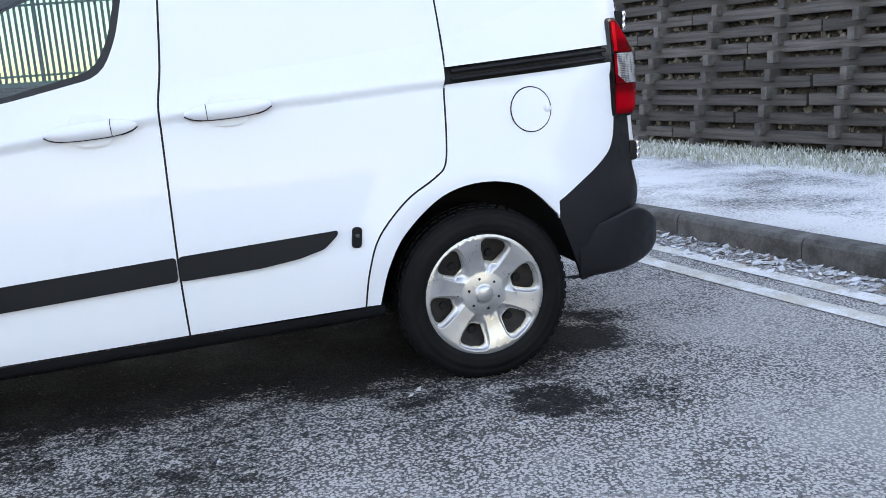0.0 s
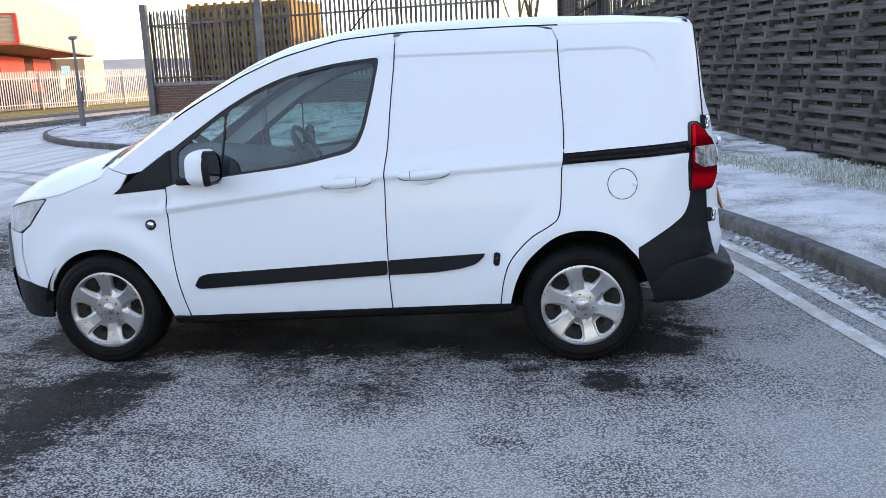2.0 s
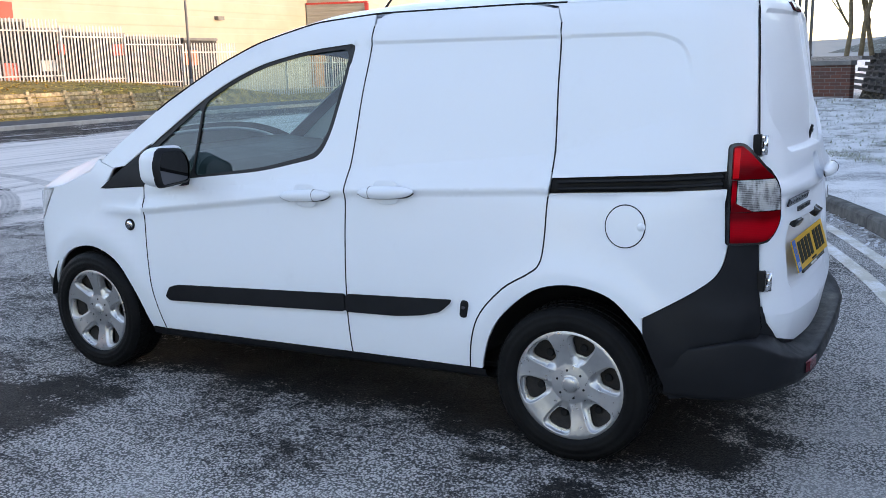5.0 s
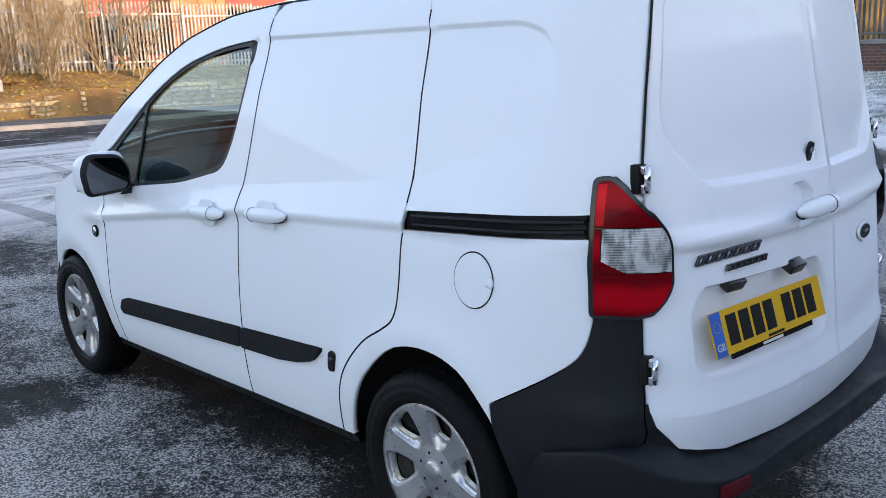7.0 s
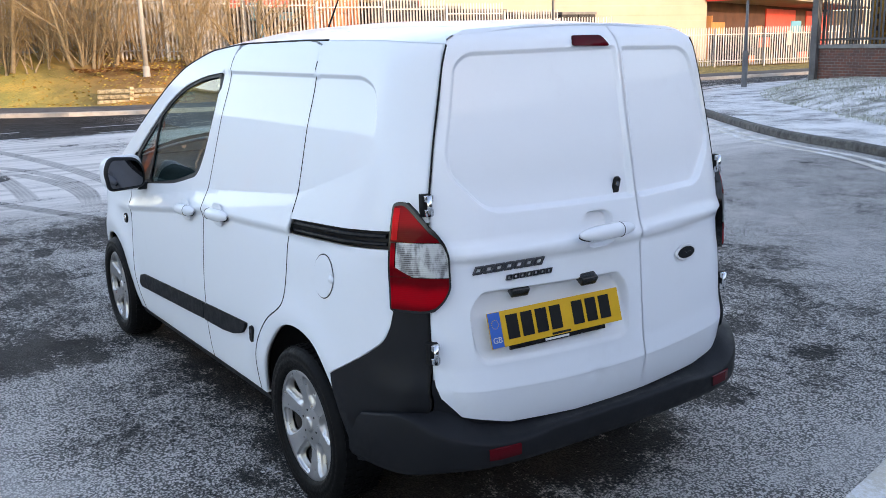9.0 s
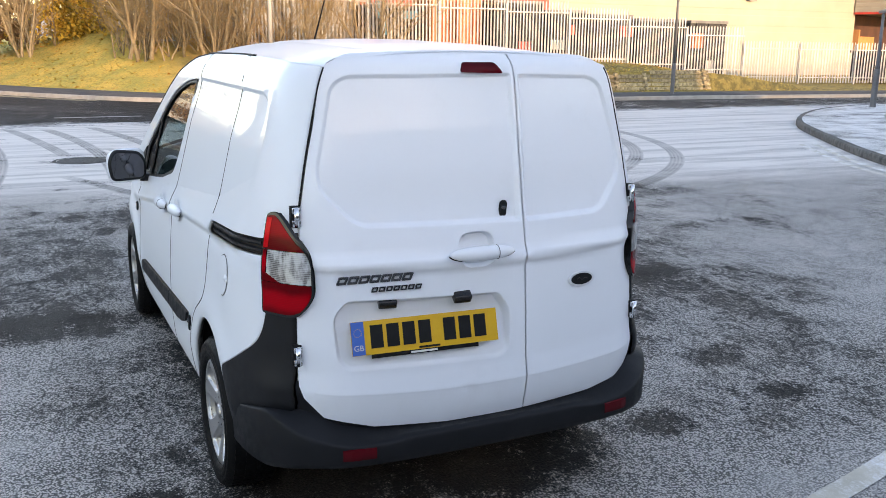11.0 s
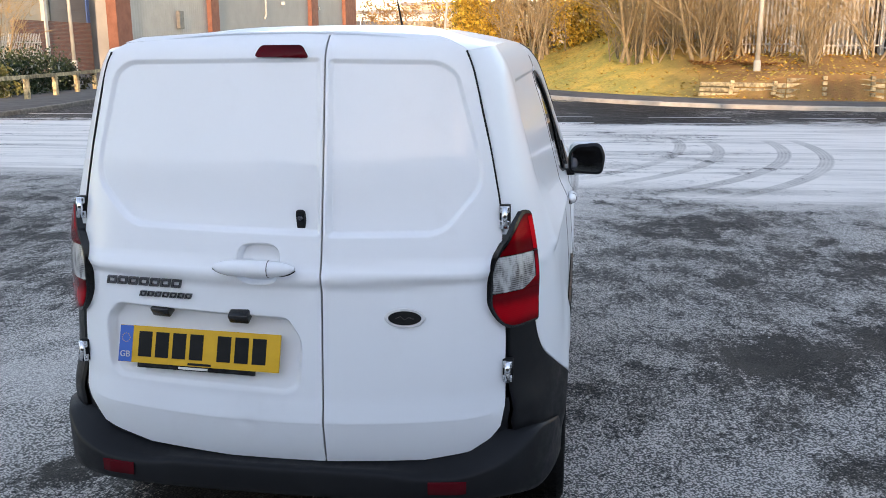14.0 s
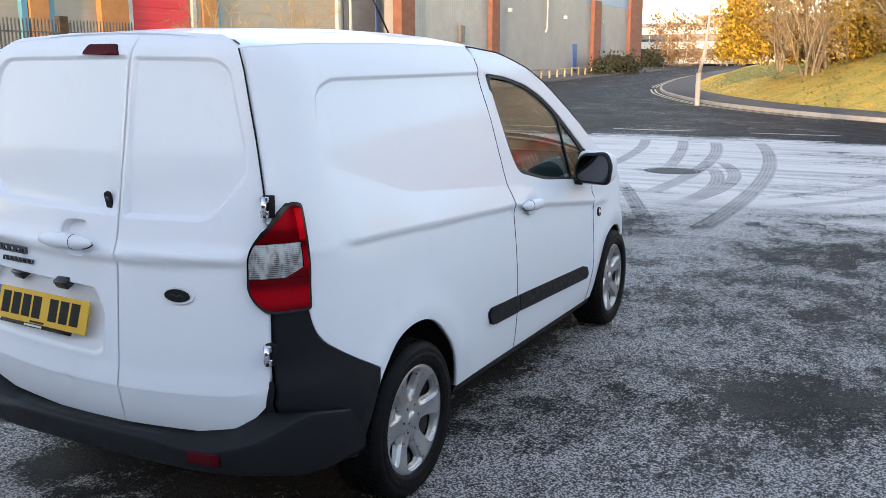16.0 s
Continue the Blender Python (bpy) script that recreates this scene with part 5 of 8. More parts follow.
def mirror_shell():
    bm = bmesh.new()
    bmesh.ops.create_uvsphere(bm, u_segments=24, v_segments=14, radius=1.0)
    for v in bm.verts:
        x, y, z = v.co
        f = lambda t, p: math.copysign(abs(t) ** p, t)
        v.co = (max(-0.06, 0.072 * f(x, 0.6)), 0.118 * f(y, 0.55) - 0.002, 0.10 * f(z, 0.55) * (1 - 0.12 * y) * (1 - 0.10 * x))
    return bm


LAMP = rounded([(-0.523, 0.836), (-0.519, 1.166), (-0.553, 1.171), (-0.572, 1.152), (-0.612, 1.094), (-0.651, 1.042), (-0.663, 1.008), (-0.668, 0.910), (-0.650, 0.868), (-0.625, 0.838), (-0.60, 0.833)], [0.012, 0.015, 0.012, 0.012, 0.03, 0.02, 0.02, 0.03, 0.02, 0.02, 0.01])


lamp_back = table([0.80, 1.0, 1.2], [-0.738, -0.735, -0.692], 0.05)


def lamp_surface(s):
    """A smooth skin from the flank round the corner and over the edge of the rear door."""
    def f(q, d):
        x, z = q[:, 0], q[:, 1]
        ye = door_edge(z)
        back = lambda y: lamp_back(z - 0.06 * y * y) + 0.14 * y * y + 0.06 * np.clip((np.abs(y) - 0.52) / 0.16, 0, 1) ** 2
        xe = back(ye) + 0.004
        t = np.clip((-0.20 - x) / (-0.20 - xe), 0, 1)
        w0 = side_width(z) + 0.002
        over = np.maximum(xe - x, 0)
        y = np.where(over > 0, ye - over, w0 - (w0 - ye - 0.004) * t ** corner_turn(z))
        xx = np.where(over > 0, back(y), x)
        w = step01(-x, 0.53, 0.62)
        return np.stack([xx - w * (d + 0.004), s * (y + d * (1 - 0.7 * w)), z], 1)
    return f


def tail_lamp(s, surf, flip):
    ls = lamp_surface(s)
    out = lambda d: (lambda q: ls(q, d))
    lamp = panel("tail_lamp", LAMP, [], out(0.004), GLOSS_BLACK, van, "wrap-round tail lamp in a black housing", step=0.02, rim=(0.045, -s * 0.03, 0), flip=flip)
    inner = shrink(LAMP, 0.009)
    bands = ((0.80, 0.944, LENS_RED, "red_lens", "red lens"), (0.947, 1.050, LENS_CLEAR, "clear_lens", "clear ribbed lens"), (1.053, 1.25, LENS_RED, "red_lens", "red lens"))
    for z0, z1, m, nm, lb in bands:
        poly = clip_band(inner, z0, z1)
        if m is LENS_CLEAR:
            poly = [(min(x, -0.546), max(z, 0.975 + (x + 0.546) / 0.038 * 0.028) if x < -0.546 else max(z, 0.975)) for x, z in resample(poly, 0.008)]
        panel(nm, poly, [], out(0.009), m, lamp, lb, step=0.015, rim=(0.004, -s * 0.012, 0), flip=flip)
    panel("red_lens", [(-0.532, 1.058), (-0.531, 1.154), (-0.5475, 1.154), (-0.5475, 1.058)], [], out(0.011), LENS_BRIGHT, lamp, "bright red lens strip", step=0.02, flip=flip)
    panel("red_lens", [(-0.531, 0.9465), (-0.531, 1.050), (-0.5435, 1.050), (-0.5435, 0.977), (-0.581, 0.950), (-0.581, 0.9465)], [], out(0.009), LENS_RED, lamp, "red lens edge", step=0.02, flip=flip)


def clip_band(poly, z0, z1):
    out = []
    for lo, sgn in ((z0, 1), (z1, -1)):
        src = out or poly
        res = []
        for i in range(len(src)):
            a, b = src[i], src[(i + 1) % len(src)]
            fa, fb = sgn * (a[1] - lo), sgn * (b[1] - lo)
            if fa >= 0:
                res.append(a)
            if fa * fb < 0:
                t = fa / (fa - fb)
                res.append((a[0] + (b[0] - a[0]) * t, a[1] + (b[1] - a[1]) * t))
        out = res
    return out


for s in (1, -1):
    side_parts(s)

# roof, windscreen and bonnet share one crowned surface across the van


def top_surface(q):
    x, u = q[:, 0], q[:, 1]
    ze, zt = roof_edge(x), roof_top(x)
    ye = half_width(x, ze)
    k = np.abs(u)
    z = ze + (zt - ze) * (1 - k ** 2.6)
    # two shallow roof swages
    z = z - 0.006 * np.exp(-((k - 0.55) / 0.05) ** 2) * step01(x, -0.4, -0.2) * (1 - step01(x, 0.9, 1.2))
    return np.stack([x, u * ye, z], 1)


panel("roof", [(-0.530 - 0.019 * u * u, u) for u in np.linspace(-1, 1, 17)] + [(1.60, 1), (1.60, -1)], [], top_surface, PAINT, van, step=0.05, rim=(0, 0, -0.03), flip=False)
ws = panel("windscreen", [(1.60, -0.90), (1.60, 0.90), (2.44, 0.88), (2.44, -0.88)], [], top_surface, CLEAR, van, "curved windscreen", step=0.06)
ws.visible_shadow = False
for s in (1, -1):
    panel("a_pillar", [(1.60, s * 0.90), (1.60, s), (2.52, s), (2.52, s * 0.88)], [], top_surface, PAINT, van, step=0.06)
    panel("pillar_trim", [(1.58, s * 0.88), (1.58, s * 0.99), (2.42, s * 0.98), (2.42, s * 0.85)], [], lambda q: top_surface(q) - np.array([0, 0, 0.025]), CABIN, van, "dark pillar trim", step=0.06)
panel("headliner", [(0.89, -0.98), (0.89, 0.98), (1.76, 0.96), (1.76, -0.96)], [], lambda q: top_surface(q) - np.array([0, 0, 0.03]), CABIN, van, "dark grey headliner", step=0.08)
panel("cowl", [(2.44, -0.88), (2.44, 0.88), (2.50, 0.88), (2.50, -0.88)], [], top_surface, PLASTIC, van, "black cowl below the windscreen", step=0.05)
panel("bonnet", [(2.505, -0.985), (2.505, 0.985), (2.9, 0.985), (3.2, 0.95), (3.2, -0.95), (2.9, -0.985)], [], top_surface, PAINT, van, "white bonnet", step=0.05, rim=(0, 0, -0.02))

# nose between the two front corners
nose_plan = smooth_line([(3.295, 0.385), (3.345, 0.25), (3.37, 0.10), (3.37, -0.10), (3.345, -0.25), (3.295, -0.385)], False, 4)
for nm, zs, m, lb in (("nose_cover", (0.42, 0.52, 0.62, 0.69), PAINT, "white nose"), ("nose_grille", (0.22, 0.30, 0.38, 0.417), PLASTIC, "black lower grille")):
    bm = bmesh.new()
    g = [[bm.verts.new((x - 0.02 * ((z - 0.5) / 0.2) ** 2, y, z)) for z in zs] for x, y in nose_plan]
    for p, q in zip(g, g[1:]):
        for i in range(len(zs) - 1):
            bm.faces.new((p[i], q[i], q[i + 1], p[i + 1]))
    part(nm, bm, m, van, lb, True)

# floor pan, bulkhead and cabin
part("floor_pan", boxed(-0.28, 3.0, -0.62, 0.62, 0.23, 0.26, 0.01), LINER, van, "dark underside")
part("bulkhead", boxed(0.86, 0.885, -0.60, 0.60, 0.24, 1.58), CABIN, van, "grey bulkhead behind the seats")
bm = bmesh.new()
prof = [(1.78, 0.62), (1.74, 0.80), (1.80, 0.93), (1.98, 1.005), (2.30, 1.03), (2.50, 1.05), (2.50, 0.62)]
a = [bm.verts.new((x, -0.70, z)) for x, z in prof]
b = [bm.verts.new((x, 0.70, z)) for x, z in prof]
bm.faces.new(a)
bm.faces.new(b[::-1])
for i in range(len(prof)):
    j = (i + 1) % len(prof)
    bm.faces.new((a[j], a[i], b[i], b[j]))
bmesh.ops.bevel(bm, geom=bm.edges[:], offset=0.02, segments=2, affect="EDGES")
part("dashboard", bm, CABIN, van, "grey plastic dashboard", True)
for y in (0.36, -0.36):
    bm = bmesh.new()
    box(bm, 1.02, 1.50, y - 0.24, y + 0.24, 0.50, 0.66, 0.05)
    box(bm, 0.92, 1.06, y - 0.24, y + 0.24, 0.60, 1.16, 0.05)
    seat = part("cab_seat", bm, SEAT, van, "dark fabric seat", True)
    bm = bmesh.new()
    box(bm, 0.92, 1.01, y - 0.13, y + 0.13, 1.18, 1.36, 0.035)
    part("headrest", bm, SEAT, seat, "", True)
bm = bmesh.new()
m = Matrix.Translation((1.66, -0.36, 0.98)) @ Matrix.Rotation(radians(-62), 4, "Y")
ring = [(m @ Vector((0.18 * math.cos(k * math.tau / 28), 0.18 * math.sin(k * math.tau / 28), 0))) for k in range(29)]
tube(bm, ring, 0.016, 8, False)
for k in (0.1, 0.4, 0.75):
    tube(bm, [m @ Vector((0, 0, -0.02)), m @ Vector((0.18 * math.cos(k * math.tau), 0.18 * math.sin(k * math.tau), 0))], 0.016, 6)
tube(bm, [m @ Vector((0, 0, 0.02)), m @ Vector((0, 0, -0.2))], [0.06, 0.04], 12)
part("steering_wheel", bm, CABIN, van, "black steering wheel", True)

# fuel flap and side lock
bm = bmesh.new()
yf = lambda x, z: float(half_width(np.array([x]), np.array([z]))[0])
FLAP = [(-0.196 + 0.0705 * math.cos(k * math.tau / 40), 0.889 + 0.0735 * math.sin(k * math.tau / 40)) for k in range(40)]
surf_l = side_surface(1)
lift = lambda d: (lambda q: surf_l(q) + np.array([0, d, 0]))
flap = panel("fuel_flap", shrink(FLAP, 0.003), [], lift(0.0035), PAINT, van, "round white fuel flap", step=0.03, rim=(0, -0.008, 0), flip=True)
panel("fuel_flap_gap", shrink(FLAP, -0.001), [shrink(FLAP, 0.003)], lift(0.0012), INK, van, "dark gap round the flap", step=0.02, flip=True)
bm = bmesh.new()
bmesh.ops.create_uvsphere(bm, u_segments=12, v_segments=8, radius=0.016, matrix=Matrix.Translation((-0.252, yf(-0.25, 0.89) - 0.004, 0.889)))
part("finger_dent", bm, PAINT, flap, "finger notch", True)


def lock_plate(name, w, h):
    bm = bmesh.new()
    pts = rounded([(-w, -h), (w, -h), (w, h), (-w, h)], w * 0.98, 6)
    a = [bm.verts.new((x, 0.0, z)) for x, z in pts]
    b = [bm.verts.new((x * 0.85, 0.009, z * 0.94)) for x, z in pts]
    bm.faces.new(b)
    for i in range(len(a)):
        j = (i + 1) % len(a)
        bm.faces.new((a[i], a[j], b[j], b[i]))
    return bm


lk = part("lock_plate", lock_plate("lock_plate", 0.0165, 0.034), INK, van, "black oval lock plate")
lk.matrix_basis = Matrix.Translation((0.416, yf(0.416, 0.535) + 0.001, 0.535)) @ Matrix.Rotation(radians(-6), 4, "Y")
bm = bmesh.new()
lathe(bm, [(0.0, 0.004), (0.007, 0.004), (0.009, 0.0)], 14, (0, 0.009, 0.008))
part("lock_barrel", bm, TRIM_GREY, lk, "dull metal lock barrel")

# ---- rear doors ----
WIN_L = rounded([(-0.125, 1.110), (0.465, 1.122), (0.572, 1.235), (0.582, 1.30), (0.522, 1.565), (0.475, 1.598), (-0.118, 1.604)], [0.01, 0.05, 0.04, 0.05, 0.05, 0.05, 0.01])
WIN_R = rounded([(-0.150, 1.106), (-0.450, 1.112), (-0.490, 1.128), (-0.582, 1.24), (-0.588, 1.30), (-0.512, 1.565), (-0.46, 1.595), (-0.150, 1.600)][::-1], [0.01, 0.05, 0.05, 0.05, 0.04, 0.04, 0.05, 0.01])
PLATE_BOX = rounded([(-0.075, 0.800), (-0.030, 0.868), (0.515, 0.885), (0.560, 0.835), (0.552, 0.690), (0.520, 0.652), (-0.030, 0.636), (-0.068, 0.660)], [0.03, 0.02, 0.02, 0.03, 0.04, 0.04, 0.04, 0.04])
CUP = [(0.054 + 0.066 * math.copysign(abs(math.cos(a)) ** 0.6, math.cos(a)), 1.024 + 0.060 * math.copysign(abs(math.sin(a)) ** 0.6, math.sin(a))) for a in [k * math.tau / 32 for k in range(32)]]


def rear_surface(q, d=0.0):
    y, z = q[:, 0], q[:, 1]
    x = rear_profile(z - 0.06 * y * y) + 0.14 * y * y + 0.06 * np.clip((np.abs(y) - 0.52) / 0.16, 0, 1) ** 2
    x = x + 0.03 * np.clip((z - 1.60) / 0.08, 0, 1.2) ** 2
    for win in (WIN_L, WIN_R):
        e = edge_distance(q, win) * np.where(inside(q, win), 1, -1)
        low = 1 - step01(z, 1.15, 1.32)
        x = x + (0.012 + 0.014 * low) * step01(e, -0.007, 0.012)
    e = edge_distance(q, PLATE_BOX) * np.where(inside(q, PLATE_BOX), 1, -1)
    x = x + 0.042 * step01(e, -0.003, 0.019) * step01(z, 0.60, 0.82)
    e = edge_distance(q, CUP) * np.where(inside(q, CUP), 1, -1)
    x = x + 0.030 * step01(e, -0.002, 0.013)
    # lower swage and a small dent
    lo = 0.552 + 0.075 * y * y
    x = x + 0.0015 * step01(z, lo + 0.004, lo - 0.004)
    x = x + 0.004 * np.exp(-(((y - 0.10) / 0.03) ** 2 + ((z - 0.545) / 0.015) ** 2))
    return np.stack([x - d, y, z], 1)


DOOR_L = [(-0.1345, 0.424), (0.17, 0.424), (0.43, 0.443), (0.597, 0.492), (0.655, 0.560), (0.668, 0.60), (0.664, 0.80), (0.655, 1.0), (0.635, 1.19), (0.605, 1.35), (0.580, 1.455), (0.558, 1.580), (0.542, 1.630), (0.49, 1.655), (0.2, 1.674), (-0.1345, 1.677)]
DOOR_R = [(-0.1345, 0.424), (-0.43, 0.437), (-0.600, 0.472), (-0.652, 0.535), (-0.664, 0.60), (-0.662, 0.80), (-0.655, 1.0), (-0.640, 1.19), (-0.610, 1.35), (-0.584, 1.455), (-0.560, 1.580), (-0.544, 1.630), (-0.49, 1.655), (-0.2, 1.674), (-0.1345, 1.677)][::-1]
for ol, nm in ((DOOR_L, "rear_door"), (DOOR_R, "rear_door")):
    win = WIN_L if ol is DOOR_L else WIN_R
    lines = [shrink(win, d) + [shrink(win, d)[0]] for d in (-0.007, -0.001, 0.006, 0.012)]
    side_ = 1 if ol is DOOR_L else -1
    lines += [[(y_, 0.552 + 0.075 * y_ * y_ + d) for y_ in (np.linspace(-0.125, 0.62, 30) if side_ > 0 else np.linspace(-0.62, -0.145, 20))] for d in (0.011, 0.005, 0.001, -0.007, -0.015)]
    lines += [[(y_, z_ + 0.06 * y_ * y_) for y_ in (np.linspace(-0.125, 0.62, 30) if side_ > 0 else np.linspace(-0.62, -0.145, 20)) if not 0.0 - 0.05 < y_ < 0.16] for z_ in (0.965,)]
    if ol is DOOR_L:
        lines += [shrink(PLATE_BOX, d) + [shrink(PLATE_BOX, d)[0]] for d in (-0.003, 0.004, 0.012, 0.019)] + [shrink(CUP, d) + [shrink(CUP, d)[0]] for d in (-0.002, 0.004, 0.009, 0.013)]
    panel(nm, shrink(ol, 0.003), [], rear_surface, PAINT, van, "tall white rear door with a pressed panel", step=0.022, lines=lines, rim=(0.025, 0, 0), flip=True)
# roof lip above the doors
panel("roof_header", [(-0.50, 1.652), (-0.2, 1.671), (0.2, 1.671), (0.50, 1.652), (0.45, 1.668), (0.2, 1.682), (-0.2, 1.682), (-0.45, 1.668)], [], rear_surface, PAINT, van, step=0.03, flip=True)
# backing behind the door gaps
bm = bmesh.new()
pts = shrink(DOOR_L[1:] + [(y, z) for y, z in DOOR_R][1:-1], 0.01)
q = rear_surface(np.array(pts))
bm.faces.new([bm.verts.new((float(p[0]) + 0.035, float(p[1]), float(p[2]))) for p in q])
part("door_seal", bm, SEAL, van, "black door seal")


def on_rear(y, z, d=0.0):
    p = rear_surface(np.array([[y, z]]), d)[0]
    h = 1e-3
    a = rear_surface(np.array([[y + 0.04, z]]))[0] - rear_surface(np.array([[y - 0.04, z]]))[0]
    u = Vector(-a).normalized()                      # reading direction: to the van's right
    b = rear_surface(np.array([[y, z + 0.03]]))[0] - rear_surface(np.array([[y, z - 0.03]]))[0]
    v = Vector(b).normalized()
    n = u.cross(v).normalized()
    v = n.cross(u)
    m = Matrix((u, v, n)).transposed().to_4x4()
    m.translation = Vector(p) + n * d * 0
    return m


# number plate with plain bars in place of the registration
pm = on_rear(0.2485, 0.762)
pm = Matrix.Translation((-0.034, 0, 0)) @ pm
plate = part("number_plate", boxed(-0.260, 0.260, -0.0555, 0.0555, 0.0, 0.004, 0.0), PLATE_YELLOW, van, "yellow rear number plate")
plate.matrix_basis = pm
part("plate_band", boxed(-0.259, -0.216, -0.0545, 0.0545, 0.004, 0.0055), PLATE_BLUE, plate, "blue band at the plate's end")
x = -0.195
for w in (0.050, 0.050, 0.050, 0.050, -0.033, 0.050, 0.050, 0.050):
    if w > 0:
        part("plate_bar", boxed(x, x + w * 0.86, -0.036, 0.040, 0.004, 0.0055), INK, plate, "black bar")
        x += w + 0.006
    else:
        x -= w
part("plate_bar", boxed(-0.03, 0.045, -0.0525, -0.0455, 0.004, 0.005), INK, plate, "small dark bar")
gb = part("band_letters", letters("GB", 0.026, 0.0006), INK, plate, "pale country letters")
gb.data.materials.append(PALE_INK)
gb.matrix_basis = Matrix.Translation((-0.2375, -0.032, 0.0062))
for k in range(12):
    a = k * math.tau / 12
    part("band_star", boxed(-0.2375 + 0.013 * math.cos(a) - 0.0012, -0.2375 + 0.013 * math.cos(a) + 0.0012, 0.018 + 0.013 * math.sin(a) - 0.0012, 0.018 + 0.013 * math.sin(a) + 0.0012, 0.0055, 0.0065), PLATE_YELLOW, plate)
surround = part("plate_holder", boxed(-0.195, 0.185, -0.069, -0.050, -0.004, 0.003), GLOSS_BLACK, plate, "black plate holder")
part("holder_bar", boxed(-0.06, 0.035, -0.066, -0.059, 0.003, 0.0038), PALE_INK, plate, "pale bar")
for yy in (0.372, 0.114):
    bm = bmesh.new()
    box(bm, -0.031, 0.031, -0.018, 0.014, -0.03, 0.022, 0.006)
    pl = part("plate_lamp", bm, GLOSS_BLACK, van, "black number plate lamp", True)
    pl.matrix_basis = on_rear(yy, 0.872)

# name strips, badge, handle, lock, brake lamp, hinges
for y, z, w, h, n in ((0.418, 0.956, 0.255, 0.025, 7), (0.347, 0.920, 0.175, 0.016, 7)):
    t_ = h * 0.24
    cell = w / n
    for k in range(n):
        bm = bmesh.new()
        x0, x1 = -w / 2 + cell * k + 0.002, -w / 2 + cell * (k + 1) - 0.0035
        box(bm, x0, x1, h * 0.5 - t_, h * 0.5, -0.002, 0.005, 0.0)
        box(bm, x0, x1, -h * 0.5, -h * 0.5 + t_, -0.002, 0.005, 0.0)
        box(bm, x0, x0 + t_, -h * 0.5 + t_, h * 0.5 - t_, -0.002, 0.0048, 0.0)
        box(bm, x1 - t_, x1, -h * 0.5 + t_, h * 0.5 - t_, -0.002, 0.0048, 0.0)
        for vtx in bm.verts:
            vtx.co.x += vtx.co.y * 0.35
        lt = part("name_strip", bm, TRIM_GREY, van, "raised dark chrome plain shape")
        lt.matrix_basis = Matrix.Translation((-0.004, 0, 0)) @ on_rear(y, z)
for rx, rz, d, mm, nm, lb in ((0.0600, 0.0295, 0.006, SATIN, "badge_rim", "pale oval rim with chrome's reflection in its colour"), (0.051, 0.0225, 0.0075, INK, "badge_field", "dark oval badge field")):
    bm = bmesh.new()
    a = [bm.verts.new((rx * math.cos(k * math.tau / 40), rz * math.sin(k * math.tau / 40), 0)) for k in range(40)]
    b = [bm.verts.new((rx * 0.93 * math.cos(k * math.tau / 40), rz * 0.9 * math.sin(k * math.tau / 40), d)) for k in range(40)]
    bm.faces.new(b)
    for i in range(40):
        bm.faces.new((a[i], a[(i + 1) % 40], b[(i + 1) % 40], b[i]))
    ob = part(nm, bm, mm, van, lb)
    ob.matrix_basis = Matrix.Translation((-0.002, 0, 0)) @ on_rear(-0.376, 0.877)
bm = bmesh.new()
tube(bm, [(-0.026, 0.0, 0.008), (-0.012, 0.006, 0.0085), (0.0, -0.004, 0.0085), (0.012, 0.004, 0.0085), (0.026, -0.002, 0.008)], 0.0018, 5)
sq = part("badge_flourish", bm, CHROME, van, "plain silver flourish")
sq.matrix_basis = Matrix.Translation((-0.002, 0, 0)) @ on_rear(-0.376, 0.877)
hd = part("rear_handle", handle_mesh(0.245, 0.060, 1), PAINT, van, "white rear door handle", True)
hd.matrix_basis = Matrix.Translation((-0.744, 0.054, 1.022)) @ Matrix.Rotation(radians(90), 4, "Z")
part("handle_gap", handle_gap(0.245, 0.060, -0.40), INK, hd, "dark shade line under the grip and gap round the cap")
lk = part("lock_plate", lock_plate("lock_plate", 0.0145, 0.031), INK, van, "black oval lock plate")
lk.matrix_basis = Matrix.Translation((float(rear_surface(np.array([[-0.066, 1.149]]))[0][0]) - 0.001, -0.066, 1.149)) @ Matrix.Rotation(radians(-12), 4, "Y") @ Matrix.Rotation(radians(90), 4, "Z")
bm = bmesh.new()
lathe(bm, [(0.0, 0.004), (0.007, 0.004), (0.009, 0.0)], 14, (0, 0.009, 0.008))
part("lock_barrel", bm, TRIM_GREY, lk, "dull metal lock barrel")
panel("brake_lamp", rounded([(-0.088, 1.606), (-0.062, 1.643), (0.058, 1.643), (0.074, 1.610)], 0.012), [], lambda q: rear_surface(q) - np.array([0.010, 0, 0]), LENS_DARK_RED, van, "dark red high brake lamp", step=0.03, rim=(0.02, 0, 0), flip=True)
for s in (1, -1):
    for y, z in ((0.652, 1.160), (0.668, 0.708)):
        hm = Matrix.Translation((float(rear_surface(np.array([[s * (y - 0.01), z]]))[0][0]) - 0.002, s * y, z))
        bm = bmesh.new()
        box(bm, -0.004, 0.02, -0.0155, 0.0155, -0.034, 0.034, 0.003)
        hg = part("hinge", bm, INK, van, "black hinge plate", True)
        hg.matrix_basis = hm
        bm = bmesh.new()
        tube(bm, [(-0.016, 0, -0.031), (-0.016, 0, 0.031)], 0.009, 10)
        box(bm, -0.018, -0.006, -0.014, 0.014, -0.032, -0.010, 0.003)
        box(bm, -0.018, -0.006, -0.014, 0.014, 0.012, 0.032, 0.003)
        part("hinge_knuckle", bm, CHROME, hg, "bright hinge knuckle", True)

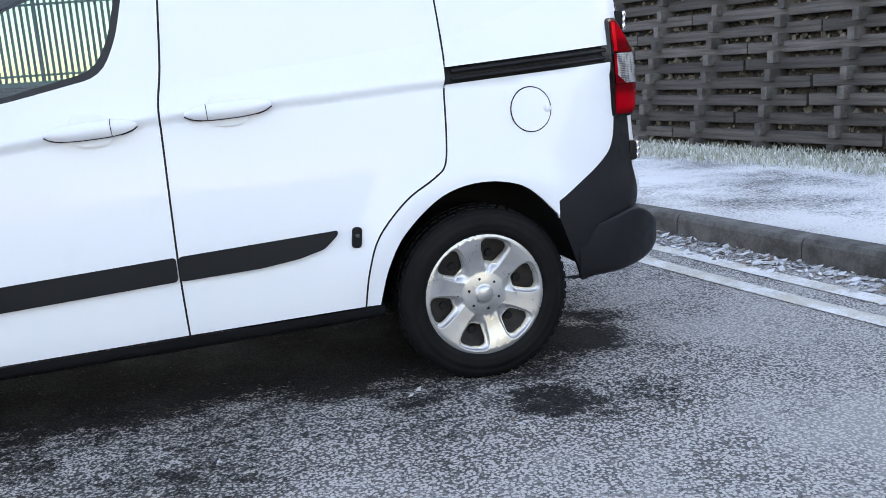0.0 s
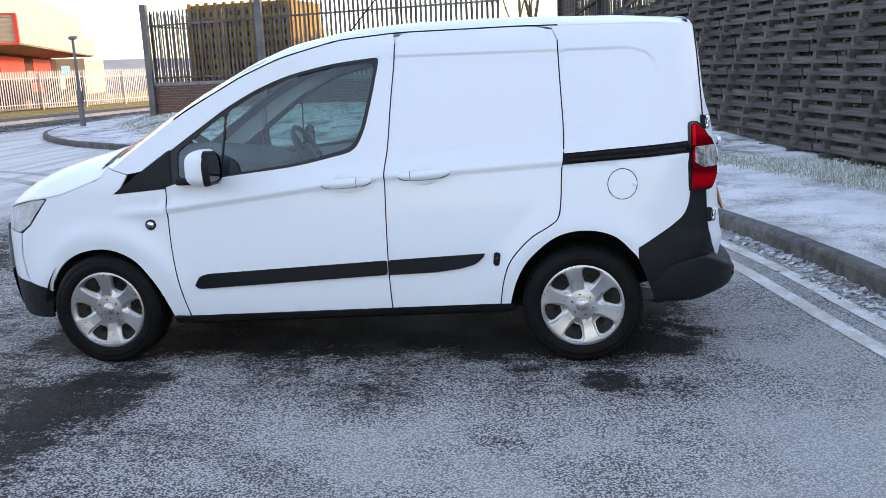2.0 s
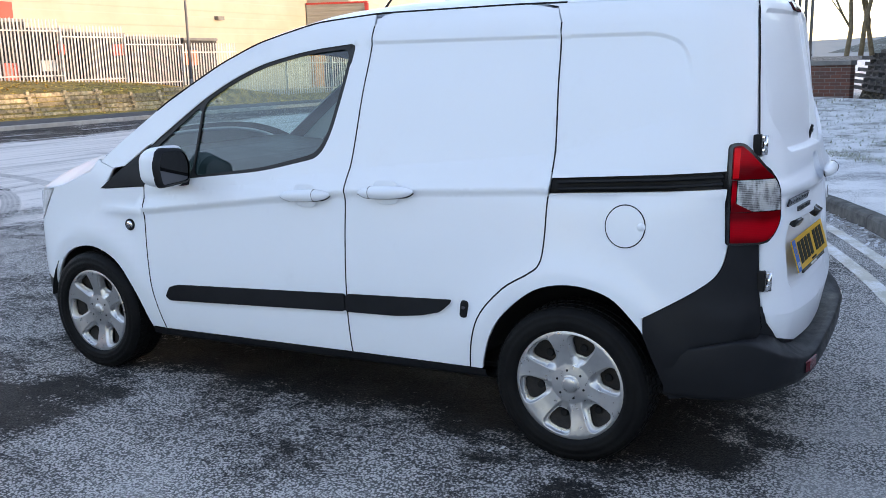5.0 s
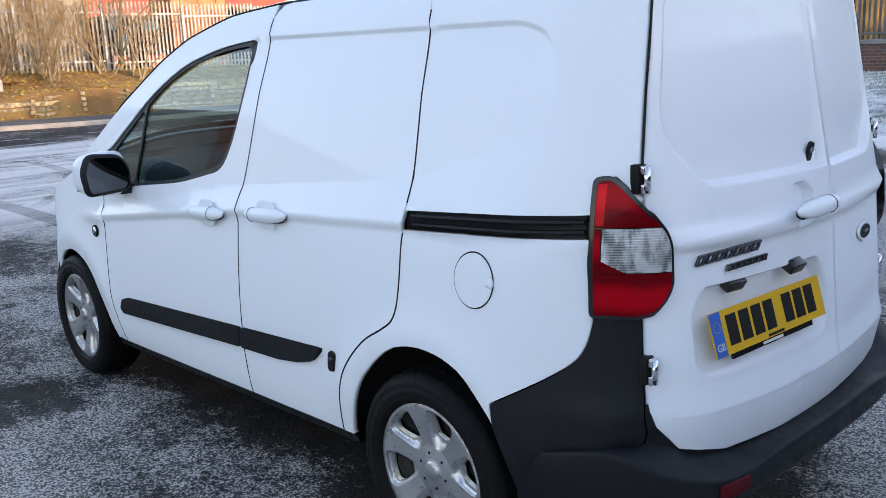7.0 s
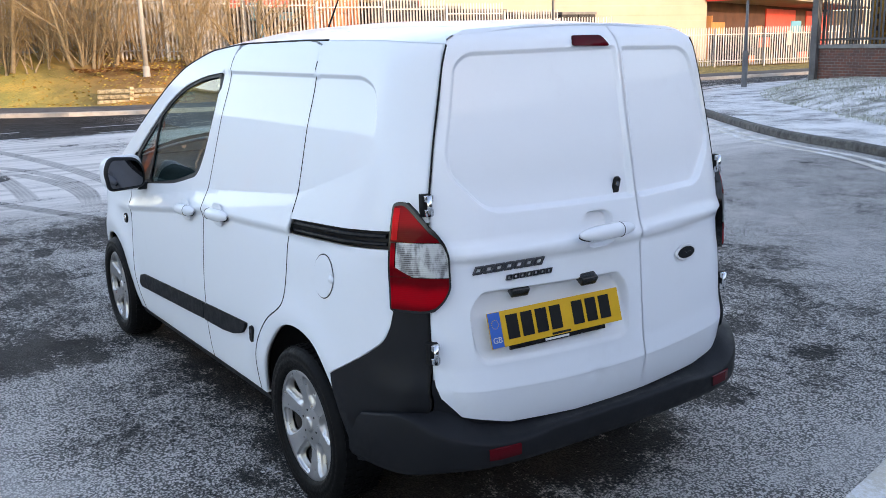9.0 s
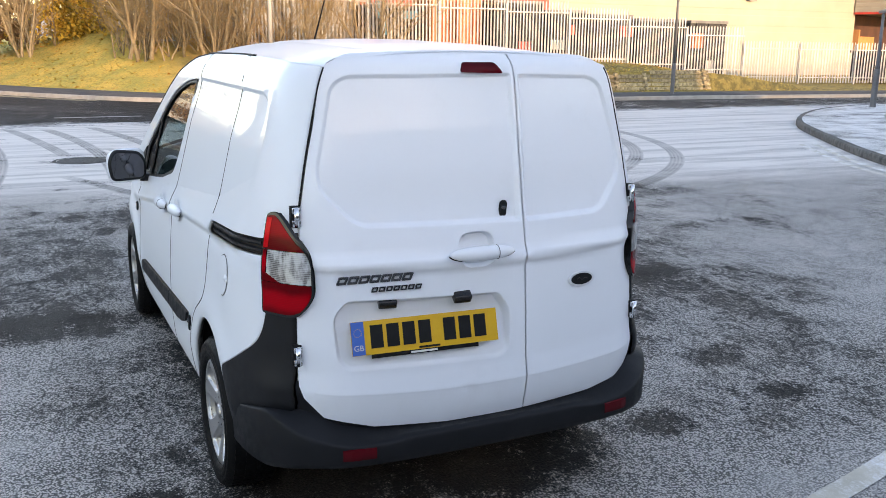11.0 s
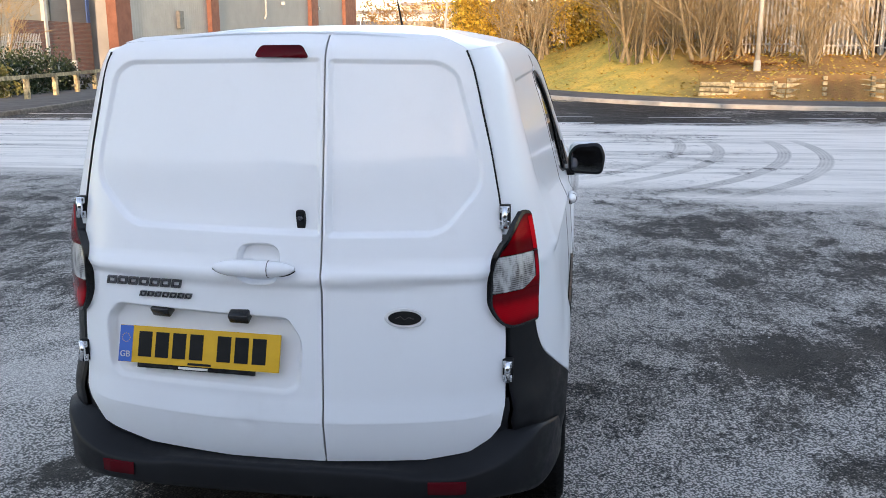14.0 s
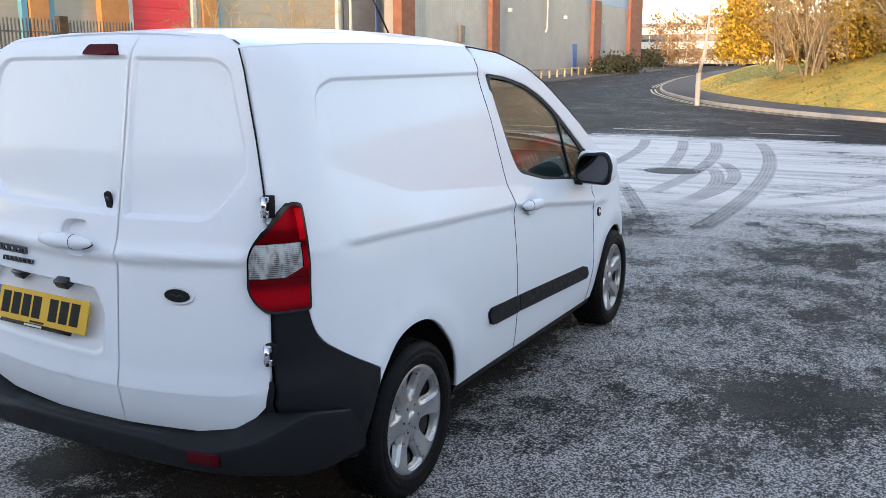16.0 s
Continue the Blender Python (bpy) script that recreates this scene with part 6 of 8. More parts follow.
# black return between the door corners and the bumper
for s in (1, -1):
    panel("bumper_return", [(s * y, z) for y, z in ((0.40, 0.40), (0.66, 0.40), (0.70, 0.46), (0.70, 0.62), (0.655, 0.62), (0.62, 0.54), (0.40, 0.47))], [], lambda q: rear_surface(q) + np.array([0.005, 0, 0]), PLASTIC, van, "black bumper return", step=0.03, flip=True)

# rear bumper: swept round the back
plan = smooth_line([(-0.345, 0.828), (-0.46, 0.812), (-0.56, 0.782), (-0.65, 0.735), (-0.725, 0.655), (-0.772, 0.53), (-0.795, 0.32), (-0.802, 0.0)], False, 5)
plan = plan + [(x, -y) for x, y in plan[:-1][::-1]]
bm = bmesh.new()
grid = []
n = len(plan)
for i, (x, y) in enumerate(plan):
    a, b = Vector(plan[max(0, i - 1)]), Vector(plan[min(n - 1, i + 1)])
    d = (b - a).normalized()
    nx, ny = -d.y, d.x
    if nx * (x + 0.2) + ny * y < 0:
        nx, ny = -nx, -ny
    back = float(step01(np.array(-x), 0.55, 0.74))          # how far round the back
    mid_ = 1 - float(step01(np.array(abs(y)), 0.30, 0.42))  # raised middle step
    rise = float(step01(np.array(abs(y)), 0.50, 0.74))
    top = 0.416 + 0.012 * mid_ + 0.045 * rise
    shelf = float(np.interp(abs(y), [0.0, 0.17, 0.43, 0.58, 0.66, 0.80], [0.424, 0.422, 0.436, 0.470, 0.515, 0.545]))
    gap_ = max(0.004, abs(y) - float(half_width(np.array([x]), np.array([0.5]))[0]))        # how far the bumper stands off the corner panel
    inner_ = gap_ * (1 - back) + 0.115 * back
    side_z = 0.470 + 0.065 * float(np.clip((-x - 0.34) / 0.30, 0, 1))
    shelf = shelf * back + side_z * (1 - back)
    top = top * back + (side_z - 0.006) * (1 - back)
    low_ = 0.030 * (1 - back)
    side_in = 0.0
    rows = [(-inner_ - 0.012, shelf + 0.010), (-inner_ * 0.75, shelf), (-inner_ * 0.3 - 0.004, top + 0.32 * (shelf - top)), (-0.008 * back - 0.003 * (1 - back), top + 0.004), (-0.002, top - 0.005), (0.0, top - 0.016), (-0.003, 0.362 - low_), (-0.012, 0.342 - low_), (-0.05, 0.322 - low_), (-0.14, 0.310 - low_)]
    grid.append([bm.verts.new((x + nx * (o + side_in), y + ny * (o + side_in), z)) for o, z in rows])
for p, q in zip(grid, grid[1:]):
    for i in range(len(p) - 1):
        bm.faces.new((p[i], p[i + 1], q[i + 1], q[i]))
bmesh.ops.recalc_face_normals(bm, faces=bm.faces[:])
part("rear_bumper", bm, PLASTIC, van, "black grained plastic rear bumper", True)
for y0, y1 in ((0.452, 0.562), (-0.562, -0.452)):
    bm = bmesh.new()
    lo, hi = [], []
    for k in range(5):
        y = y0 + (y1 - y0) * k / 4
        x = float(np.interp(abs(y), [0.32, 0.53, 0.655], [-0.795, -0.772, -0.725])) - 0.007
        lo.append((x, y))
    a = [bm.verts.new((x, y, 0.408)) for x, y in lo]
    b = [bm.verts.new((x, y, 0.372)) for x, y in lo]
    c = [bm.verts.new((x + 0.02, y, 0.412)) for x, y in lo]
    e = [bm.verts.new((x + 0.02, y, 0.368)) for x, y in lo]
    for r1, r2 in ((a, b), (c, a), (b, e)):
        for i in range(4):
            bm.faces.new((r1[i], r1[i + 1], r2[i + 1], r2[i]))
    part("reflector", bm, LENS_DARK_RED, van, "dark red reflector")

# aerial stub on the roof
bm = bmesh.new()
tube(bm, [(1.30, -0.0, 1.66), (1.05, 0.0, 1.93)], [0.006, 0.003], 6)
tube(bm, [(1.31, 0, 1.655), (1.29, 0, 1.69)], [0.02, 0.01], 8)
part("aerial", bm, INK, van, "thin black roof aerial")


# ---- wheels ----
def build_wheel():
    wh = new("wheel")
    wh["label"] = "wheel with a silver six-spoke cover"
    bm = bmesh.new()
    R = TYRE_R
    lathe(bm, [(0.195, -0.075), (0.215, -0.098), (0.255, -0.102), (0.282, -0.092), (R - 0.002, -0.072), (R, -0.03), (R, 0.03), (R - 0.002, 0.072), (0.284, 0.090), (0.276, 0.0945), (0.274, 0.0985), (0.262, 0.1005), (0.252, 0.0990), (0.250, 0.1015), (0.236, 0.1015), (0.230, 0.0985), (0.224, 0.1005), (0.216, 0.096), (0.206, 0.088), (0.200, 0.070)], 56, (0, 0, 0))
    part("tyre", bm, RUBBER, wh, "worn black tyre", True)
    bm = bmesh.new()
    # tread blocks: raised lugs round the crown
    for k in range(52):
        for yy, off in ((-0.062, 0.0), (-0.022, 0.5), (0.022, 0.0), (0.062, 0.5)):
            a = (k + off) * math.tau / 52
            m = Matrix.Rotation(-a, 4, "Y") @ Matrix.Translation((R + 0.0008, yy, 0))
            box(bm, -0.004, 0.0022 if abs(yy) < 0.05 else -0.0002, -0.015, 0.015, -0.0125, 0.0125, 0.0, m)
    part("tread", bm, RUBBER, wh, "tyre tread", False)["kind"] = "stuff"
    # cover
    rc = 0.212
    holes, pockets = [], []
    for k in range(6):
        a = math.radians(60 * k + 30)
        turned = lambda half: [(x * math.cos(a) - y * math.sin(a), x * math.sin(a) + y * math.cos(a)) for x, y in resample(rounded(half + [(x, -y) for x, y in half[::-1] if y], 0.010, 4), 0.006)]
        holes.append(turned([(0.108, -0.020), (0.150, -0.043), (0.170, -0.047), (0.184, -0.036), (0.190, 0.0)]))
        pockets.append(turned([(0.068, -0.015), (0.100, -0.033), (0.150, -0.053), (0.174, -0.058), (0.191, -0.045), (0.1975, 0.0)]))
    rim = [(rc * math.cos(k * math.tau / 72), rc * math.sin(k * math.tau / 72)) for k in range(72)]

    def dish(q):
        r = np.hypot(q[:, 0], q[:, 1])
        y = np.interp(r, [0, 0.04, 0.055, 0.075, 0.12, 0.17, 0.198, 0.206, 0.213], [0.072, 0.072, 0.070, 0.067, 0.073, 0.084, 0.088, 0.086, 0.074])
        for h, w in zip(holes, pockets):
            m = inside(q, w) & ~inside(q, h)
            if m.any():
                dw, dh = edge_distance(q[m], w), edge_distance(q[m], h)
                y[m] -= 0.019 * step01(dw / (dw + dh + 1e-9), 0.0, 1.0)
            m = inside(q, h)
            y[m] -= 0.019
        return np.stack([q[:, 0], y, q[:, 1]], 1)
    lines = [w + [w[0]] for w in pockets] + [shrink(w, d) + [shrink(w, d)[0]] for w in pockets for d in (0.003,)] + [[(r_ * math.cos(k * math.tau / 48), r_ * math.sin(k * math.tau / 48)) for k in range(49)] for r_ in (0.04, 0.055, 0.072, 0.199, 0.206)]
    cover = panel("wheel_cover", rim, holes, dish, SILVER, wh, "silver plastic six-spoke cover", step=0.014, lines=lines, rim=(0, -0.022, 0), flip=True, edge=0.010)
    bm = bmesh.new()
    lathe(bm, [(0.0, 0.080), (0.024, 0.080), (0.028, 0.077), (0.030, 0.072), (0.034, 0.074), (0.038, 0.070)], 28, (0, 0, 0))
    part("centre_cap", bm, SILVER, wh, "", True)
    for k in range(6):
        a = math.radians(60 * k)
        bm = bmesh.new()
        lathe(bm, [(0.0, 0.0), (0.0045, 0.0), (0.005, -0.004)], 8, (0.053 * math.cos(a), 0.0715, 0.053 * math.sin(a)))
        part("bolt_hole", bm, INK, wh)
    bm = bmesh.new()
    lathe(bm, [(0.0, 0.035), (0.06, 0.035), (0.09, 0.02), (0.15, 0.024), (0.185, 0.04), (0.203, 0.068)], 32, (0, 0, 0))
    part("steel_rim", bm, STEEL, wh, "dark steel rim behind the cover", True)
    for k in range(6):
        a = math.radians(60 * k + 30)
        bm = bmesh.new()
        lathe(bm, [(0.0, 0.0), (0.014, 0.0), (0.016, -0.006)], 10, (0.135 * math.cos(a), 0.034, 0.135 * math.sin(a)))
        part("rim_hole", bm, INK, wh, "dark hole in the rim")
    wh.parent = van
    return wh


wheel = build_wheel()
spots = [(0, 0.735, 1, 44), (WHEELBASE, 0.742, 1, 33), (0, -0.735, -1, 0), (WHEELBASE, -0.742, -1, 20)]
for i, (wx, wy, s, turn) in enumerate(spots):
    w = wheel if i == 0 else copy_thing(wheel, Matrix())
    w.parent = van
    w.matrix_basis = Matrix.Translation((wx, wy, TYRE_R - 0.004)) @ (Matrix.Rotation(radians(180), 4, "Z") if s < 0 else Matrix()) @ Matrix.Rotation(radians(turn), 4, "Y")
for yy in (0.0,):
    bm = bmesh.new()
    tube(bm, [(0, -0.7, 0.29), (0, 0.7, 0.29)], 0.035, 8)
    tube(bm, [(WHEELBASE, -0.7, 0.29), (WHEELBASE, 0.7, 0.29)], 0.035, 8)
    part("axles", bm, STEEL, van, "dark axles")

# ---- grass, litter and leaves ----
def scatter_blades(name, spots, material, label, category, h0, h1, w=0.006, seed=1):
    """Thousands of bent blades in one mesh."""
    rng = np.random.default_rng(seed)
    v, f = [], []
    for x, y, z in spots:
        h, a, lean = rng.uniform(h0, h1), rng.uniform(0, math.tau), rng.uniform(0.2, 0.9)
        dx, dy = math.cos(a), math.sin(a)
        wx, wy = -dy * w * rng.uniform(0.6, 1.6), dx * w * rng.uniform(0.6, 1.6)
        n = len(v)
        bx, by = x + dx * lean * h * 0.45, y + dy * lean * h * 0.45
        v += [(x - wx, y - wy, z - 0.01), (x + wx, y + wy, z - 0.01), (bx + wx * 0.7, by + wy * 0.7, z + h * 0.62), (bx - wx * 0.7, by - wy * 0.7, z + h * 0.62), (x + dx * lean * h * 1.05, y + dy * lean * h * 1.05, z + h * 0.86)]
        f += [(n, n + 1, n + 2, n + 3), (n + 3, n + 2, n + 4)]
    me = bpy.data.meshes.new(name)
    me.from_pydata(v, [], f)
    me.materials.append(material)
    return tagged(new(name, me), label, category, kind="stuff")


rng = np.random.default_rng(4)
line = even(KERB_LINE, 0.05)
off = [offset_line(line, o) for o in (1.86, 2.0, 2.2, 2.45, 2.7, 2.95)]
spots = []
zz = [0.146, 0.142, 0.138, 0.134, 0.130, 0.128]
for o, z in zip(off, zz):
    for x, y in o:
        if -13 < y < 3.5:
            for _ in range(16 if y > -8 else 7):
                spots.append((x + rng.normal(0, 0.09), y + rng.normal(0, 0.09), z))
scatter_blades("verge_grass", spots, GRASS_FROST, "frosted rough grass along the foot of the crib wall", "grass", 0.02, 0.065, 0.005, 2)
spots = []
for _ in range(34000):
    i = rng.integers(len(line))
    x, y = line[i]
    if not (-22 < y < -7.5):
        continue
    d = rng.uniform(1.9, 6.3)
    spots.append((i, d))
p = np.array(line)
t = np.gradient(p, axis=0)
t /= np.linalg.norm(t, axis=1)[:, None]
nr = np.stack([t[:, 1], -t[:, 0]], 1)
pts = []
for i, d in spots:
    x, y = p[i] + nr[i] * d
    k = float(np.clip((-y - 6) / 8.5, 0, 1))
    z = float(np.interp(d, [1.86, 2.1, 2.7, 4.2, 6.5], [0.148, 0.142, 0.132 + 0.20 * k, 0.13 + 0.36 * k, 0.14 + 0.49 * k]))
    pts.append((x, y, z))
scatter_blades("lawn_grass", pts, GRASS_FROST, "frosted tufted grass before the brick wall", "grass", 0.02, 0.06, 0.010, 3)

# dry leaves on the gutter and the sunlit bank
v, f = [], []
rng = np.random.default_rng(9)


def leaf_quad(v, f, x, y, z, r, rng):
    a, b = rng.uniform(0, math.tau), rng.uniform(-0.7, 0.7)
    n = len(v)
    ca, sa = math.cos(a) * r, math.sin(a) * r
    v += [(x - ca, y - sa, z + 0.004), (x - sa * 0.6, y + ca * 0.6, z + 0.004 + abs(b) * r * 0.7), (x + ca, y + sa, z + 0.006 + abs(b) * r), (x + sa * 0.6, y - ca * 0.6, z + 0.004)]
    f.append((n, n + 1, n + 2, n + 3))


for i in range(len(line)):
    x, y = line[i]
    if -6 < y < 3.5:
        dens = 5 if (-2.2 < y < 2.4) else 2
        for _ in range(rng.poisson(dens * 2.4)):
            o = -abs(rng.normal(0.0, 0.11)) - 0.01
            q = p[i] + nr[i] * o
            leaf_quad(v, f, q[0] + rng.normal(0, 0.03), q[1] + rng.normal(0, 0.03), 0.0, rng.uniform(0.012, 0.030), rng)
for _ in range(120):
    x, y = rng.uniform(-2.5, 4.5), rng.uniform(0.9, 3.4) if rng.random() < 0.6 else rng.uniform(-4, -1.0)
    leaf_quad(v, f, x, y, 0.0, rng.uniform(0.005, 0.012), rng)
for cx, cy in ((0.29, 0.86), (0.03, 1.22), (0.29, 1.77), (-0.03, 2.0), (0.05, 2.2), (-0.22, -1.66)):
    for _ in range(5):
        leaf_quad(v, f, cx + rng.normal(0, 0.018), cy + rng.normal(0, 0.018), 0.0, rng.uniform(0.008, 0.015), rng)
me = bpy.data.meshes.new("gutter_leaves")
me.from_pydata(v, [], f)
me.materials.append(LEAF_FROST)
tagged(new("gutter_leaves", me), "frosted fallen leaves lying along the gutter", "leaves", kind="stuff")


# ---- fences ----
def palisade_panel(name, mat_, label, group, length=2.75, height=2.4, pitch=0.137, post=True):
    fence = thing(name, label, "fence", group)
    pale = bmesh.new()
    w = 0.034
    prof = [(-w, 0.0), (-w * 0.5, 0.012), (0, 0.006), (w * 0.5, 0.012), (w, 0.0)]
    a = [pale.verts.new((x, y, 0.05)) for x, y in prof]
    b = [pale.verts.new((x, y, height - 0.10)) for x, y in prof]
    tips = [pale.verts.new((-w * 0.55, 0.006, height - 0.01)), pale.verts.new((0, 0.006, height - 0.05)), pale.verts.new((w * 0.55, 0.006, height))]
    for i in range(4):
        pale.faces.new((a[i], a[i + 1], b[i + 1], b[i]))
    pale.faces.new((b[0], b[1], tips[0]))
    pale.faces.new((b[1], b[2], tips[1], tips[0]))
    pale.faces.new((b[2], b[3], tips[2], tips[1]))
    pale.faces.new((b[3], b[4], tips[2]))
    pale = finish(pale, "pale", mat_)
    n = int(length / pitch)
    for i in range(n):
        ob = part("pale", pale, mat_, fence)
        ob.matrix_basis = Matrix.Translation(((i + 0.6) * length / n, 0.03, random.uniform(-0.012, 0.012)))
    for z in (0.35, height - 0.45):
        part("rail", boxed(0, length, -0.025, 0.025, z - 0.025, z + 0.025), mat_, fence)
    if post:
        part("post", boxed(-0.028, 0.028, -0.065, -0.005, -0.3, height - 0.12, 0.004), mat_, fence, "steel post")
    return fence


def fence_run(proto, pts, length, z_of, zoff=0.0, tall=lambda x, y: 1.0):
    """Copies of a panel set end to end along plan points."""
    q = even(pts, length)
    made = []
    for i in range(len(q) - 1):
        a, b = q[i], q[i + 1]
        za, zb = z_of(*a) + zoff, z_of(*b) + zoff
        turn = math.atan2(b[1] - a[1], b[0] - a[0])
        m = Matrix.Translation((a[0], a[1], za)) @ Matrix.Rotation(turn, 4, "Z")
        m = m @ Matrix.Diagonal((1, 1, tall(*a), 1))
        if i == 0:
            proto.matrix_basis = m
        else:
            copy_thing(proto, m)


random.seed(2)
# low brick wall with a coping and a dark palisade on it
WALL_LINE = [(11.9, -20.4), (7.5, -18.9), (3.0, -17.6), (0.6, -16.9)]
bw = thing("brick_wall", "low red brick wall with a concrete coping", "wall", kind="structure")
for a, b in zip(WALL_LINE, WALL_LINE[1:]):
    d = Vector(b) - Vector(a)
    turn = math.atan2(d.y, d.x)
    ob = part("brickwork", boxed(0, d.length + 0.05, -0.12, 0.12, -0.3, 0.72, 0.004), BRICK, bw, "red brickwork")
    ob.matrix_basis = Matrix.Translation((a[0], a[1], 0.50)) @ Matrix.Rotation(turn, 4, "Z")
    ob = part("coping", boxed(-0.02, d.length + 0.07, -0.16, 0.16, 0.72, 0.82, 0.012), COPING, bw, "grey concrete coping")
    ob.matrix_basis = Matrix.Translation((a[0], a[1], 0.50)) @ Matrix.Rotation(turn, 4, "Z")
# the wall's return away from the road
a, b = Vector((11.9, -20.4)), Vector((10.2, -38.0))
d = b - a
ob = part("brickwork", boxed(0, d.length, -0.12, 0.12, -0.3, 0.72, 0.004), BRICK, bw, "red brickwork")
ob.matrix_basis = Matrix.Translation((a[0], a[1], 0.50)) @ Matrix.Rotation(math.atan2(d.y, d.x), 4, "Z")
dark_fence = palisade_panel("palisade_fence", GALV_DARK, "dark weathered steel palisade fence standing on the brick wall", "palisade on the brick wall", 2.75, 2.3)
fence_run(dark_fence, WALL_LINE, 2.75, lambda x, y: 1.10)
dark_fence2 = palisade_panel("palisade_fence", GALV_DARK, "dark weathered steel palisade fence standing on the brick wall", "palisade on the brick wall", 2.75, 2.3)
fence_run(dark_fence2, [(11.9, -20.5), (10.2, -38.0)], 2.75, lambda x, y: 1.10)
for x, y in [WALL_LINE[0], (8.0, -19.0)]:
    mesh_thing("fence_post", boxed(x - 0.09, x + 0.09, y + 0.14, y + 0.30, 0.2, 3.55, 0.006), GALV_DARK, "stout dark steel fence post beside the brick wall", "post")

# far pale palisade along the main road and behind the trees
FAR_FENCE = [(31.8, -3.2), (28.8, -8.0), (27.8, -15.0), (27.0, -23.5), (25.4, -31.0), (23.4, -38.0), (20.0, -50.0), (16.5, -62.0)]
fence_z = lambda x, y: float(np.interp(-y, [-4, 4, 10, 16, 20, 24, 27, 62], [1.5, 1.4, 1.24, 1.05, 0.80, 0.52, 0.24, 0.14]))
random.seed(8)
pale_fence = palisade_panel("palisade_fence", GALV, "pale galvanised palisade fence in low sun", "palisade along the far side", 2.75, 2.4)
fence_run(pale_fence, FAR_FENCE, 2.75, fence_z, 0.0, lambda x, y: float(np.interp(-y, [18, 24, 26], [1.0, 0.90, 0.75])))

# grey palisade before the units
unit_fence = palisade_panel("palisade_fence", GALV_DARK, "grey steel palisade fence before the factory units", "palisade before the units", 2.75, 2.5)
fence_run(unit_fence, [(4.9, 22.95), (21.5, 22.5)], 2.75, lambda x, y: 0.52)
mesh_thing("fence_post", boxed(18.25, 18.6, 22.55, 22.8, 0.2, 3.1, 0.01), RUST_DARK, "stout dark gate post in the grey palisade", "post")

# white picket-like palisade by the units
white_fence = palisade_panel("palisade_fence", WHITE_WALL, "white painted palisade before the factory units", "white palisade before the units", 2.75, 2.0)
fence_run(white_fence, [(27.5, 25.2), (38.8, 25.6)], 2.75, lambda x, y: 0.45)

# timber fence on the bank behind the crib wall: posts, sloping rails and close boards
tf = thing("timber_fence", "weathered close-boarded timber fence above the crib wall", "fence")
random.seed(19)
board = finish(boxed(-0.06, 0.06, -0.012, 0.012, -0.3, 2.1, 0.004), "board", TIMBER)
fence_foot = lambda s: Vector((crib_point(s, crib_top(min(s, 25)), -1.0).x, crib_point(s, crib_top(min(s, 25)), -1.0).y, crib_top(min(s, 25)) + 0.22))
for i in range(84):
    s_ = 13.2 + i * 0.165
    ob = part("board", board, TIMBER, tf)
    ob.matrix_basis = Matrix.Translation(fence_foot(s_) + Vector((0, 0, random.uniform(-0.05, 0.05)))) @ Matrix.Rotation(crib_turn, 4, "Z") @ Matrix.Rotation(radians(random.uniform(-1.2, 1.2)), 4, "Y")
prev = None
for i in range(8):
    p0 = fence_foot(13.0 + i * 1.95) + CW_OUT * 0.07
    ob = part("post", boxed(-0.055, 0.055, -0.055, 0.055, -0.5, 2.25, 0.008), TIMBER, tf)
    ob.matrix_basis = Matrix.Translation(p0) @ Matrix.Rotation(crib_turn, 4, "Z")
    if prev is not None:
        for dz in (0.45, 1.15, 1.75):
            a, b = prev + Vector((0, 0, dz)), p0 + Vector((0, 0, dz))
            d = b - a
            ob = part("rail", boxed(0, d.length, -0.03, 0.03, -0.045, 0.045, 0.004), TIMBER, tf)
            ob.matrix_basis = Matrix.Translation(a) @ d.to_track_quat("X", "Z").to_matrix().to_4x4()
    prev = p0

# ---- retaining logs at the foot of the far bank ----
logs = thing("log_wall", "low stepped log retaining wall at the foot of the bank", "wall", kind="structure")
q = even([p for p in FAR_KERB if p[1] < -1.5], 0.5)
q = offset_line(q, 2.7)
q = even([tuple(v) for v in q], 2.6)
random.seed(6)
for i in range(len(q) - 1):
    a, b = Vector(q[i]), Vector(q[i + 1])
    if a.y < -24 or a.y > -5.5:
        continue
    levels = (5, 5, 4, 5)[i % 4] if a.y < -7 else 3
    d = b - a
    for k in range(levels):
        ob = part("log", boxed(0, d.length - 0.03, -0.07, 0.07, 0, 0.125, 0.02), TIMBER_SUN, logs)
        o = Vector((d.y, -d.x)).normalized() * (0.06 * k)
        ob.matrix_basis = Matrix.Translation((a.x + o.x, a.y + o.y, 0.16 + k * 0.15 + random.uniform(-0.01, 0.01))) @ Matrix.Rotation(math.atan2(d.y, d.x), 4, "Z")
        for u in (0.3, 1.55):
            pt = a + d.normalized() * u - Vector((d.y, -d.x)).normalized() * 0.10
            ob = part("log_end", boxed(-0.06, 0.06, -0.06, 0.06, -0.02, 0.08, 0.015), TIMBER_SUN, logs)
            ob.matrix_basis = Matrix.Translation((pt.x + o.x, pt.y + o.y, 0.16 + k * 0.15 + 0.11))


